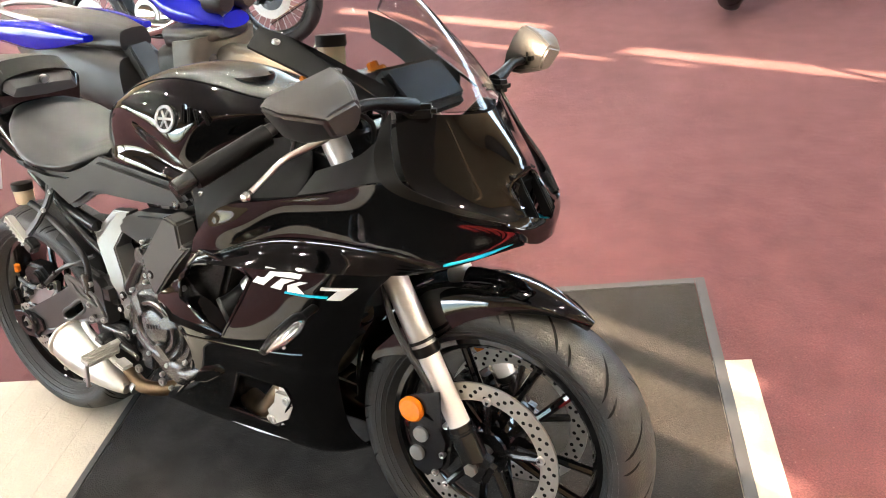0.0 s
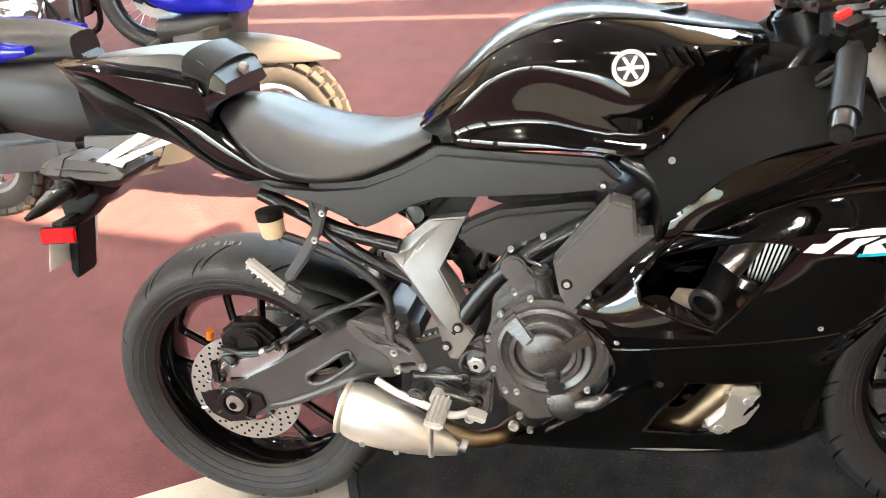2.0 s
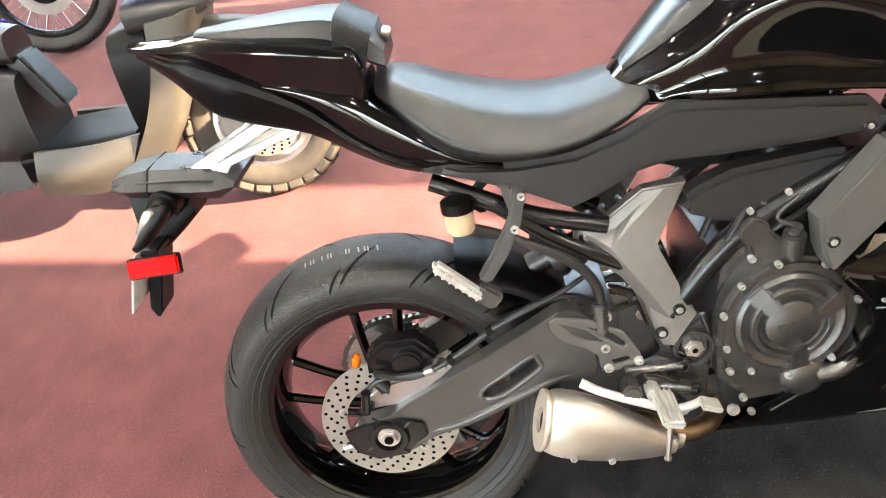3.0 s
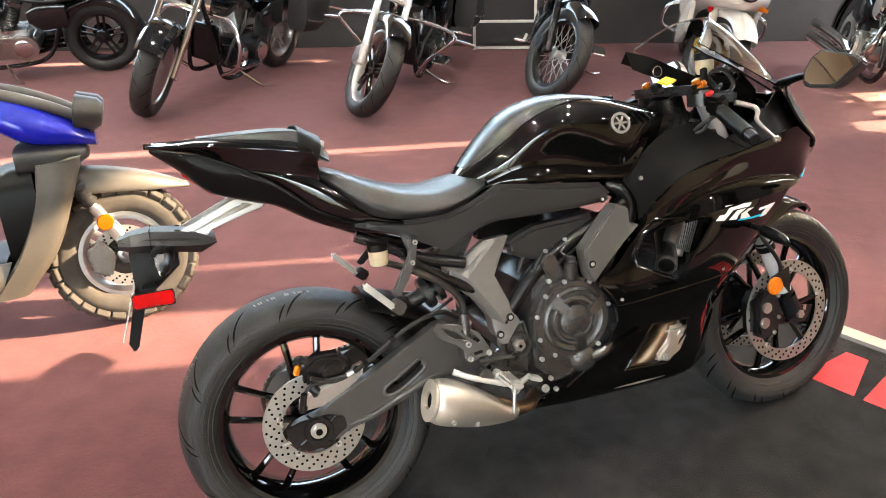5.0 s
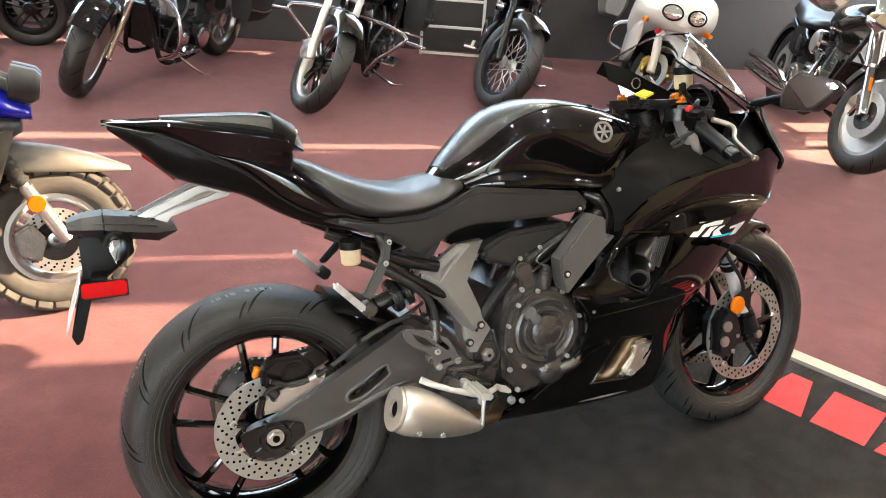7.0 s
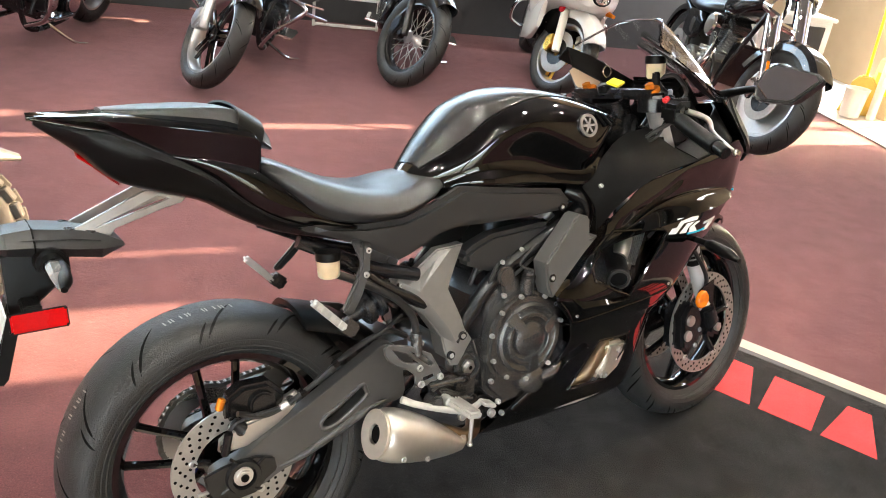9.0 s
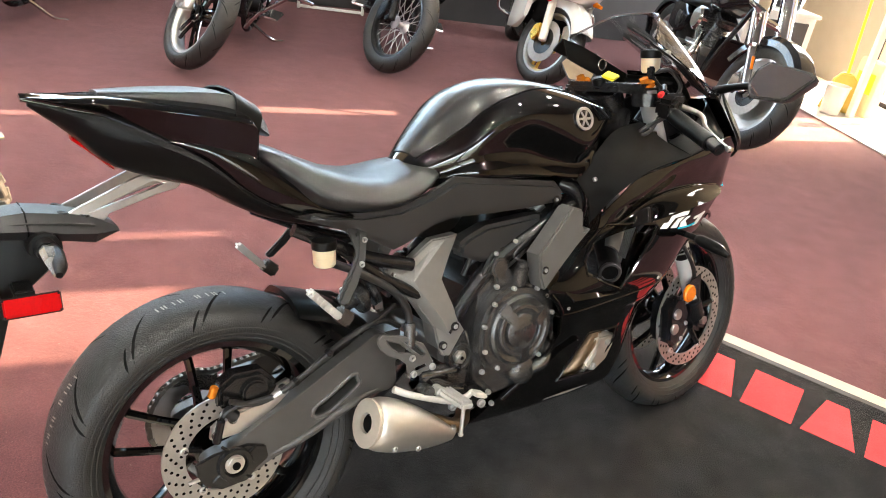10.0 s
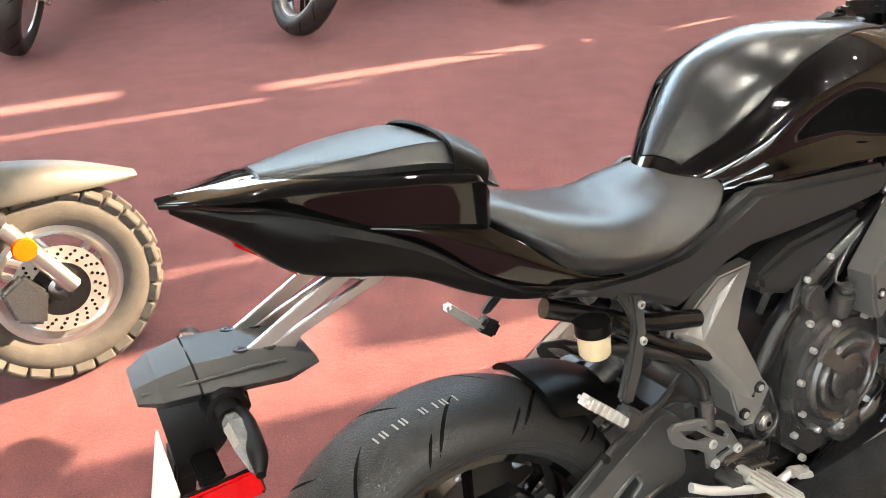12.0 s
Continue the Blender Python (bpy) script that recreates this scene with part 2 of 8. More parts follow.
SCREEN = clear("smoke-tinted screen", (0.72, 0.72, 0.73))
LENS = clear("clear lamp lens", (0.85, 0.88, 0.9))
PANE = clear("window glass", (0.95, 0.97, 0.97))
CHALK = material("tyre marking chalk", (0.42, 0.40, 0.36), 0.8, vary=0.3)
CLEARLAMP = material("clear indicator lens", (0.50, 0.51, 0.52), 0.10, metal=0.75, coat=1.0)
DUSTY = material("dusty knobbly rubber", (0.050, 0.046, 0.038), 0.8, vary=0.55, grain=30, bump=0.4, bump_scale=400)
COVER = material("dark grey satin plastic", (0.076, 0.074, 0.071), 0.36, bump=0.2, bump_scale=1200)
ENDCAP = material("champagne cast end cap", (0.62, 0.56, 0.48), 0.5, metal=0.7, bump=0.2, bump_scale=600)
INNER = material("dull black inner plastic", (0.0022, 0.0022, 0.0022), 0.55, spec=0.10, bump=0.2, bump_scale=900)
HOUSING = material("black moulded plastic", (0.012, 0.012, 0.0125), 0.38, bump=0.25, bump_scale=900)

# ---- the room ----
ROOM = pose(7.21, 3.57, 0, 0, 0, -23.46)


def carpet():
    m = material("maroon carpet", (0.092, 0.0318, 0.0342), 0.95, vary=0.4, grain=150, bump=0.35, bump_scale=420, spec=0.12)
    nt = m.node_tree
    b = nt.nodes["Principled BSDF"]
    b.inputs["Sheen Weight"].default_value = 0.25
    b.inputs["Sheen Tint"].default_value = (0.9, 0.6, 0.6, 1)
    # worn and stained patches
    co = nt.nodes.new("ShaderNodeTexCoord")
    st = nt.nodes.new("ShaderNodeTexNoise")
    st.inputs["Scale"].default_value, st.inputs["Detail"].default_value, st.inputs["Roughness"].default_value = 1.7, 6.0, 0.65
    nt.links.new(co.outputs["Object"], st.inputs["Vector"])
    rp = nt.nodes.new("ShaderNodeMapRange")
    rp.inputs["From Min"].default_value, rp.inputs["From Max"].default_value = 0.32, 0.72
    rp.inputs["To Min"].default_value, rp.inputs["To Max"].default_value = 0.86, 1.13
    nt.links.new(st.outputs["Fac"], rp.inputs["Value"])
    mul = nt.nodes.new("ShaderNodeVectorMath")
    mul.operation = "SCALE"
    src = b.inputs["Base Color"].links[0].from_socket
    nt.links.new(src, mul.inputs[0])
    nt.links.new(rp.outputs["Result"], mul.inputs["Scale"])
    # trodden-in dark specks and pale lint
    sp = nt.nodes.new("ShaderNodeTexNoise")
    sp.inputs["Scale"].default_value, sp.inputs["Detail"].default_value = 260.0, 2.0
    nt.links.new(co.outputs["Object"], sp.inputs["Vector"])
    sr = nt.nodes.new("ShaderNodeMapRange")
    sr.inputs["From Min"].default_value, sr.inputs["From Max"].default_value = 0.30, 0.70
    sr.inputs["To Min"].default_value, sr.inputs["To Max"].default_value = 0.62, 1.38
    nt.links.new(sp.outputs["Fac"], sr.inputs["Value"])
    mu2 = nt.nodes.new("ShaderNodeVectorMath")
    mu2.operation = "SCALE"
    nt.links.new(mul.outputs[0], mu2.inputs[0])
    nt.links.new(sr.outputs["Result"], mu2.inputs["Scale"])
    nt.links.new(mu2.outputs[0], b.inputs["Base Color"])
    # trodden pile: low dents under the fine grain
    dent = nt.nodes.new("ShaderNodeTexNoise")
    dent.inputs["Scale"].default_value, dent.inputs["Detail"].default_value, dent.inputs["Roughness"].default_value = 55.0, 3.0, 0.6
    nt.links.new(co.outputs["Object"], dent.inputs["Vector"])
    low = nt.nodes.new("ShaderNodeBump")
    low.inputs["Strength"].default_value, low.inputs["Distance"].default_value = 0.30, 0.006
    nt.links.new(dent.outputs["Fac"], low.inputs["Height"])
    nt.links.new(low.outputs[0], b.inputs["Normal"].links[0].from_node.inputs["Normal"])
    return m


CARPET = carpet()
DARKWALL = material("charcoal painted wall", (0.032, 0.031, 0.032), 0.6, vary=0.25, grain=14, bump=0.3, bump_scale=250)
BEIGE = material("beige painted wall", (0.40, 0.30, 0.19), 0.7, vary=0.12, grain=8, bump=0.2, bump_scale=200)
CEIL = material("grey ceiling tile", (0.16, 0.15, 0.14), 0.8, vary=0.15, grain=10, bump=0.4, bump_scale=200)
TILE = material("pale entrance tile", (0.52, 0.47, 0.42), 0.35, vary=0.15, grain=6)
ALU = material("bronze door frame", (0.06, 0.045, 0.035), 0.35, metal=0.6)
WHITEMETAL = material("white enamelled metal", (0.70, 0.69, 0.66), 0.3, vary=0.1)


def cuboid(x0, x1, y0, y1, z0, z1, bevel=0.0):
    return box(((x0 + x1) / 2, (y0 + y1) / 2, (z0 + z1) / 2), (x1 - x0, y1 - y0, z1 - z0), bevel)


def wall_open(length, height, thick, openings):
    """A wall along x from -length to 0, with openings (x0, x1, z0, z1), its inner face at y = 0."""
    xs = sorted({-length, 0.0, *[o[0] for o in openings], *[o[1] for o in openings]})
    bms = []
    for a, b in zip(xs, xs[1:]):
        mid = (a + b) / 2
        cuts = sorted((o[2], o[3]) for o in openings if o[0] < mid < o[1])
        z = 0.0
        for c, d in cuts:
            if c > z:
                bms.append(cuboid(a, b, 0, thick, z, c))
            z = d
        if z < height:
            bms.append(cuboid(a, b, 0, thick, z, height))
    return join(*bms)


def setting(name, bm, mat, label, m=ROOM, cat=""):
    ob = part(name, bm, mat)
    ob.matrix_world = m
    return tagged(ob, label, cat, "", "structure")


H = 4.2
setting("floor", cuboid(-17, 0.3, -13, 0.3, -0.12, 0.0), CARPET, "maroon low-pile carpet with worn and stained patches", cat="floor")
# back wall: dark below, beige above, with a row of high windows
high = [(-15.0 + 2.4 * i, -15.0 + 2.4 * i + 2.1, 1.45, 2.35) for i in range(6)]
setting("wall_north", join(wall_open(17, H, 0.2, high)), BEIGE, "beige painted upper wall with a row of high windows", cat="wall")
setting("wainscot", cuboid(-17, -0.02, -0.05, -0.004, 0, 1.28, 0.006), DARKWALL, "charcoal painted lower wall panelling", cat="wall panel")
setting("trim", cuboid(-17, -0.02, -0.085, -0.002, 1.284, 1.31, 0.004), BEIGE, "narrow beige ledge on the dark panelling", cat="ledge")
# sunny right wall: a glazed door and unseen glass slits added for sun stripes
sun_slits = [(-4.42, -4.34, 1.64, 3.36), (-4.34, -4.225, 1.72, 3.36), (-4.225, -4.014, 2.45, 3.40), (-4.185, -4.085, 1.75, 2.24), (-4.014, -3.72, 2.80, 3.40), (-3.68, -3.62, 2.40, 2.86), (-2.345, -2.278, 2.62, 3.69), (-2.300, -2.242, 2.42, 2.618), (-2.225, -2.10, 2.0, 2.71), (-2.21, -2.128, 1.45, 1.998), (-2.04, -1.90, 2.95, 3.89), (-2.52, -2.19, 0.05, 1.22), (-2.12, -1.90, 0.05, 1.17), (-1.80, -1.40, 0.05, 1.15)]


def east(openings, height, thick, y0, y1):
    """The wall at x = 0 of the room, from y0 to y1, with openings (y0, y1, z0, z1)."""
    ys = sorted({y0, y1, *[o[0] for o in openings], *[o[1] for o in openings]})
    bms = []
    for a, b in zip(ys, ys[1:]):
        mid = (a + b) / 2
        z = 0.0
        for c, d in sorted((o[2], o[3]) for o in openings if o[0] < mid < o[1]):
            if c > z:
                bms.append(cuboid(0.002, thick, a, b, z, c))
            z = d
        if z < height:
            bms.append(cuboid(0.002, thick, a, b, z, height))
    return join(*bms)


setting("wall_east", east(sun_slits, H, 0.2, -13, 0), BEIGE, "beige wall with added sun slits and a glazed door", cat="wall")
front = [(-15.0 + 3.2 * i, -15.0 + 3.2 * i + 2.9, 0.5, 2.7) for i in range(4)]
setting("wall_south", wall_open(17, H, 0.2, front), BEIGE, "plain beige wall with wide shop windows", ROOM @ pose(0, -13, 0), cat="wall")
setting("wall_west", cuboid(-17.2, -17, -13, 0, 0, H), BEIGE, "plain beige wall", cat="wall")
setting("ceiling", cuboid(-17.2, 0.2, -13.2, 0.2, H + 0.002, H + 0.15), CEIL, "grey tiled ceiling", cat="ceiling")
setting("baseboard", cuboid(-0.022, -0.001, -13, -1.8, 0, 0.1, 0.003), DARKWALL, "dark skirting board", cat="baseboard")


def pane(name, bm, label, m=ROOM):
    ob = setting(name, bm, PANE, label, m, "window")
    ob.visible_shadow = False
    return ob


for i, (a, b, c, d) in enumerate(sun_slits):
    pane("window_%d" % (i + 1), cuboid(0.08 + 0.003 * i, 0.082 + 0.003 * i, a, b, c, d), "clear glass pane in the beige wall")
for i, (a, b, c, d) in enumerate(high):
    pane("window_%d" % (i + 1 + len(sun_slits)), cuboid(a, b, 0.08, 0.088, c, d), "high window pane")
for i, (a, b, c, d) in enumerate(front):
    pane("window_%d" % (i + 1 + len(sun_slits) + len(high)), cuboid(a, b, 0.08, 0.088, c, d), "wide shop window pane", ROOM @ pose(0, -13, 0))


def day(name, m, sx, sy, power, colour):
    """Daylight that enters through a window's opening."""
    ob = new(name, bpy.data.lights.new(name, "AREA"))
    ob.data.shape, ob.data.size, ob.data.size_y, ob.data.energy, ob.data.color = "RECTANGLE", sx, sy, power, colour
    ob.matrix_world = m
    return ob


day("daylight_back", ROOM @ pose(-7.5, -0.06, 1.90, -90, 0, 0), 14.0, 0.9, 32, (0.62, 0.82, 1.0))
day("daylight_front", ROOM @ pose(-9.0, -12.9, 2.2, 90, 0, 0), 12.0, 0.7, 42, (1.0, 0.97, 0.93))
day("daylight_door", ROOM @ pose(-0.05, -1.3, 1.1, 0, 90, 0), 2.0, 0.85, 12, (0.92, 0.95, 1.0))

GLOW = bpy.data.materials.new("lamp diffuser")
GLOW.use_nodes = True
GLOW.node_tree.nodes["Principled BSDF"].inputs["Emission Color"].default_value = (1.0, 0.93, 0.82, 1)
GLOW.node_tree.nodes["Principled BSDF"].inputs["Emission Strength"].default_value = 226.0


def ceiling_lamp():
    ob = thing("ceiling_light", "round white recessed ceiling downlight", "ceiling light", group="ceiling downlights")
    part("frame", lathe([(0.051, -0.001), (0.085, -0.001), (0.085, -0.014), (0.051, -0.02)], n=24, axis="z"), WHITEMETAL, ob)
    part("diffuser", lathe([(0.0, -0.004), (0.050, -0.004), (0.050, -0.012), (0.0, -0.012)], n=24, axis="z"), GLOW, ob)
    return ob


lamp = ceiling_lamp()
lamp.matrix_world = ROOM @ pose(-2.0, -1.5, H)
for i in range(7):
    for j in range(5):
        if i or j:
            copy_thing(lamp, ROOM @ pose(-2.0 - 2.1 * i, -1.5 - 2.2 * j, H))

# ---- floor coverings under the motorcycle ----
def mat_frame():
    a, b = Vector((0.92, 0.39, 0)).normalized(), Vector((0.39, -0.92, 0)).normalized()
    return Matrix(((a.x, -b.x, 0, 0), (a.y, -b.y, 0, 0), (0, 0, 1, 0), (0, 0, 0, 1)))


MF = mat_frame()  # x = v, y = -u
BOARD = material("pale washed wood-look vinyl", (0.41, 0.365, 0.30), 0.45, vary=0.18, grain=12, bump=0.2, bump_scale=120)
PILE = material("black carpet mat pile", (0.0118, 0.0116, 0.0121), 0.92, vary=0.7, grain=240, bump=0.9, bump_scale=320, spec=0.1, Sheen_Weight=0.12, Sheen_Roughness=0.3)


def sunlit_corner(m):
    """Lifts the mat to a sandy tone towards its front corner, painting in sunlight."""
    nt = m.node_tree
    b = nt.nodes["Principled BSDF"]
    co = nt.nodes.new("ShaderNodeTexCoord")
    ax = nt.nodes.new("ShaderNodeSeparateXYZ")
    nt.links.new(co.outputs["Object"], ax.inputs[0])

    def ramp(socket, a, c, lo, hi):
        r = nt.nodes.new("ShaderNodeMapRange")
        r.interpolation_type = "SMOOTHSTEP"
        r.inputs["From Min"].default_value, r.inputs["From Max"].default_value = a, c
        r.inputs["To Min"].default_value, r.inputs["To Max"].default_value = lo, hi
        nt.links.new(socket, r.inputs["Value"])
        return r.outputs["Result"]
    speckle = nt.nodes.new("ShaderNodeTexNoise")
    speckle.inputs["Scale"].default_value, speckle.inputs["Detail"].default_value = 420.0, 3.0
    nt.links.new(co.outputs["Object"], speckle.inputs["Vector"])
    parts = [ramp(ax.outputs["X"], 1.15, 1.55, 0.0, 1.0), ramp(ax.outputs["Y"], -0.55, -0.20, 0.0, 1.0), ramp(speckle.outputs["Fac"], 0.38, 0.62, 0.25, 0.9)]
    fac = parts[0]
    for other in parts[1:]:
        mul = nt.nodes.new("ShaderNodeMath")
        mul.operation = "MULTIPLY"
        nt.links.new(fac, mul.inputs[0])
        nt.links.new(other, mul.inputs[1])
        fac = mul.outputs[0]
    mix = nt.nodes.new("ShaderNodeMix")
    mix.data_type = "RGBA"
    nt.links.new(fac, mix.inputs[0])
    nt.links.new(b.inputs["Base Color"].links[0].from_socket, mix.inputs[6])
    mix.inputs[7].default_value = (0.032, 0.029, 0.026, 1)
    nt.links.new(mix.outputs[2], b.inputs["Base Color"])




def lint(m, scale, lo, hi, colour, most):
    """Sparse pale fluff caught in a pile."""
    nt = m.node_tree
    b = nt.nodes["Principled BSDF"]
    co = nt.nodes.new("ShaderNodeTexCoord")
    n = nt.nodes.new("ShaderNodeTexNoise")
    n.inputs["Scale"].default_value, n.inputs["Detail"].default_value = scale, 2.0
    nt.links.new(co.outputs["Object"], n.inputs["Vector"])
    r = nt.nodes.new("ShaderNodeMapRange")
    r.inputs["From Min"].default_value, r.inputs["From Max"].default_value = lo, hi
    r.inputs["To Min"].default_value, r.inputs["To Max"].default_value = 0.0, most
    nt.links.new(n.outputs["Fac"], r.inputs["Value"])
    mix = nt.nodes.new("ShaderNodeMix")
    mix.data_type = "RGBA"
    nt.links.new(r.outputs["Result"], mix.inputs[0])
    nt.links.new(b.inputs["Base Color"].links[0].from_socket, mix.inputs[6])
    mix.inputs[7].default_value = (*colour, 1)
    nt.links.new(mix.outputs[2], b.inputs["Base Color"])


sunlit_corner(PILE)
lint(PILE, 210.0, 0.62, 0.70, (0.09, 0.086, 0.082), 0.35)
lint(PILE, 9.0, 0.45, 0.75, (0.030, 0.029, 0.029), 0.5)
lint(CARPET, 120.0, 0.69, 0.76, (0.24, 0.15, 0.14), 0.45)
EDGE = material("black rubber mat edge", (0.03, 0.03, 0.031), 0.55)
MATRED = material("red printed pile", (0.62, 0.055, 0.06), 0.9, vary=0.2, grain=150, bump=0.8, bump_scale=300, spec=0.2)

vinyl = thing("vinyl_flooring", "pale wood-look vinyl planks laid under a black mat", "flooring", MF)
row = 0
v0 = -0.436
while v0 < 1.855:
    w = min(0.152, 1.860 - v0)
    cut = 0.08 if v0 < 0.1 else 0.03
    part("plank", cuboid(v0 + 0.0001, v0 + w - 0.0001, -2.75, cut, 0.0005, 0.0035, 0.0003), BOARD, vinyl)
    v0 += 0.152
mat = thing("showroom_mat", "black carpet mat with red block lettering and rubber edge", "mat", MF)
part("mat_surface", cuboid(0.150, 1.765, -2.62, 0.365, 0.004, 0.0085, 0.002), PILE, mat)
rim = join(cuboid(0.125, 0.148, -2.65, 0.395, 0.004, 0.0072, 0.002), cuboid(1.767, 1.795, -2.65, 0.395, 0.004, 0.0072, 0.002),
           cuboid(0.1485, 1.7665, 0.367, 0.395, 0.004, 0.0072, 0.002), cuboid(0.1485, 1.7665, -2.65, -2.622, 0.004, 0.0072, 0.002))
part("edge", rim, EDGE, mat)


def block(u0, u1, v0, v1, taper=0.0):
    bm = bmesh.new()
    pts = [(v0, -u0 - taper * 0), (v0, -u1), (v1, -u1 + taper), (v1, -u0 - taper)]
    a = [bm.verts.new((x, y, 0.0083)) for x, y in pts]
    b = [bm.verts.new((x, y, 0.0100)) for x, y in pts]
    bm.faces.new(a)
    bm.faces.new(b[::-1])
    for i in range(4):
        bm.faces.new((a[i], b[i], b[(i + 1) % 4], a[(i + 1) % 4]))
    bmesh.ops.recalc_face_normals(bm, faces=bm.faces)
    return bm


for i, tp in enumerate((0.045, 0.0, 0.045, 0.0, 0.045, 0.03)):
    part("printed_block", block(0.575 + 0.187 * i, 0.735 + 0.187 * i, 1.455, 1.685, tp), MATRED, mat, "plain red printed block")

# ---- the black sport motorcycle ----
LEAN = 13.5
BIKE = Matrix.Translation((0, -0.01, 0.008)) @ pose(0, 0, 0, -LEAN, 0, 0)
bike = thing("sport_motorcycle", "black faired sport motorcycle on its side stand, black mat beneath", "motorcycle", BIKE)


def section(x, half, n=9):
    """A closed cross-section at x from half an outline of rows (y, z), from the bottom up; the right side is -y."""
    line = spline([(0, y, z) for y, z in half], n)
    right = [Vector((x, -p.y, p.z)) for p in line]
    left = [Vector((x, p.y, p.z)) for p in reversed(line)]
    return right + left


def body(rows, k=4, n=4):
    """A smooth hull through cross-sections, rows of x and half outlines."""
    rings = [section(x, half, n) for x, half in rows]
    cols = [spline(c, k) for c in zip(*rings)]
    return loft(list(zip(*cols)))


# wheels
def tyre_line(big, wide, rimr):
    """The outline of a tyre's section, rows of radius and place across."""
    h = wide / 2
    prof = [(rimr - 0.004, -h * 0.62), (rimr + 0.008, -h * 0.80), (rimr + 0.3 * (big - rimr), -h * 0.97), (big - 0.42 * (big - rimr), -h), (big - 0.22 * (big - rimr), -h * 0.86),
            (big - 0.09 * (big - rimr), -h * 0.60), (big - 0.02 * (big - rimr), -h * 0.3), (big, 0)]
    prof = prof + [(r, -y) for r, y in reversed(prof[:-1])]
    return [(p.x, p.y) for p in spline([(r, y, 0) for r, y in prof], 3)]


def tyre(c, big, wide, rimr):
    return lathe(tyre_line(big, wide, rimr), c, 96)


def on_tyre(c, line, f, t, lift=0.0004):
    """The point of a tyre at turn t and f of the way from its crown (0) to its edge (1, or -1 on the other side)."""
    mid = (len(line) - 1) / 2
    q = mid + f * mid
    i = max(0, min(len(line) - 2, int(q)))
    a, b = line[i], line[i + 1]
    u = q - i
    r, y = a[0] + (b[0] - a[0]) * u, a[1] + (b[1] - a[1]) * u
    nr, ny = b[1] - a[1], -(b[0] - a[0])
    n = math.hypot(nr, ny)
    r, y = r + nr / n * lift, y + ny / n * lift
    return Vector((c[0] + r * math.cos(t), c[1] + y, c[2] + r * math.sin(t)))


def side_ridge(c, line, f):
    """A fine moulded ring on a tyre's side."""
    p = on_tyre((0, 0, 0), line, f, 0.0, 0.0)
    w = 0.0011
    return lathe([(p.x - w, p.y - w), (p.x + w, p.y - w), (p.x + w, p.y + w), (p.x - w, p.y + w)], c, 72)


def ribbon(left, right, lift=0.0008):
    """A thin raised strip between two lines."""
    bm = bmesh.new()
    a = [bm.verts.new(p) for p in left]
    b = [bm.verts.new(p) for p in right]
    for i in range(len(a) - 1):
        bm.faces.new((a[i], a[i + 1], b[i + 1], b[i]))
    bmesh.ops.recalc_face_normals(bm, faces=bm.faces)
    return bm


def groove_shade(c, big, wide, rimr, count, flip_dir=1):
    """Raised near-black ribbons painting the shade of slanting tread cuts, long and short by turns, on both shoulders
    of a tyre.
    """
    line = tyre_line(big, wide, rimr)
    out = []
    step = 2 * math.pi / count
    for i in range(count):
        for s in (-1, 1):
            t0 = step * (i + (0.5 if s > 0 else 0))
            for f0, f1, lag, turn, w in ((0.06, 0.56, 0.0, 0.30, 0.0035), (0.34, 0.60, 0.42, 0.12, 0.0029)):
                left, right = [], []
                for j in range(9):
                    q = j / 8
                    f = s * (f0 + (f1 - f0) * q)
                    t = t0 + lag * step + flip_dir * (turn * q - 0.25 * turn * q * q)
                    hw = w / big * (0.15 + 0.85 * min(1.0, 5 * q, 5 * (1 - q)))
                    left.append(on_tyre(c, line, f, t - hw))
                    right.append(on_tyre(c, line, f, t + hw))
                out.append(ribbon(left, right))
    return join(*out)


def chalk(c, big, wide, rimr, starts):
    """Rows of short chalked bars on a tyre's crown."""
    line = tyre_line(big, wide, rimr)
    out = []
    for t0, f0 in starts:
        for i in range(9):
            if i == 4:
                continue
            t = t0 + i * 0.052
            for k in range(2 if i % 2 else 1):
                dt = 0.018 if k else 0.0
                left = [on_tyre(c, line, f0 + 0.085 * q / 3, t + dt - 0.0045 + 0.008 * q / 3, 0.0006) for q in range(4)]
                right = [on_tyre(c, line, f0 + 0.085 * q / 3, t + dt + 0.0045 + 0.008 * q / 3, 0.0006) for q in range(4)]
                out.append(ribbon(left, right))
    return join(*out)


def rim(c, rimr, wide, lip=0.0):
    h = wide / 2 * 0.72
    prof = [(rimr + 0.006, -h), (rimr + 0.006, -h + 0.006), (rimr - 0.004, -h + 0.012), (rimr - 0.018, -h * 0.5), (rimr - 0.022, 0), (rimr - 0.018, h * 0.5), (rimr - 0.004, h - 0.012),
            (rimr + 0.006, h - 0.006), (rimr + 0.006, h), (rimr - 0.012, h), (rimr - 0.026, h * 0.6), (rimr - 0.032, 0), (rimr - 0.026, -h * 0.6), (rimr - 0.012, -h)]
    return lathe(prof, c, 96)


def spokes(c, rimr, hub, count=5, spread=0.20, y_in=0.03, phase=0.3, r=0.0085):
    out = [lathe([(hub, -0.045), (hub + 0.006, -0.03), (hub + 0.006, 0.03), (hub, 0.045), (0.012, 0.05), (0.012, -0.05)], c, 32)]
    for i in range(count):
        t = phase + 2 * math.pi * i / count
        for s in (-1, 1):
            a = Vector((c[0] + hub * math.cos(t + s * 0.45), c[1] - 0.012, c[2] + hub * math.sin(t + s * 0.45)))
            b = Vector((c[0] + (rimr - 0.025) * math.cos(t + s * spread), c[1], c[2] + (rimr - 0.025) * math.sin(t + s * spread)))
            out.append(tube([a, a.lerp(b, 0.5) + Vector((0, -0.004, 0)), b], [r * 1.25, r, r * 1.1], 8, 4))
    return join(*out)


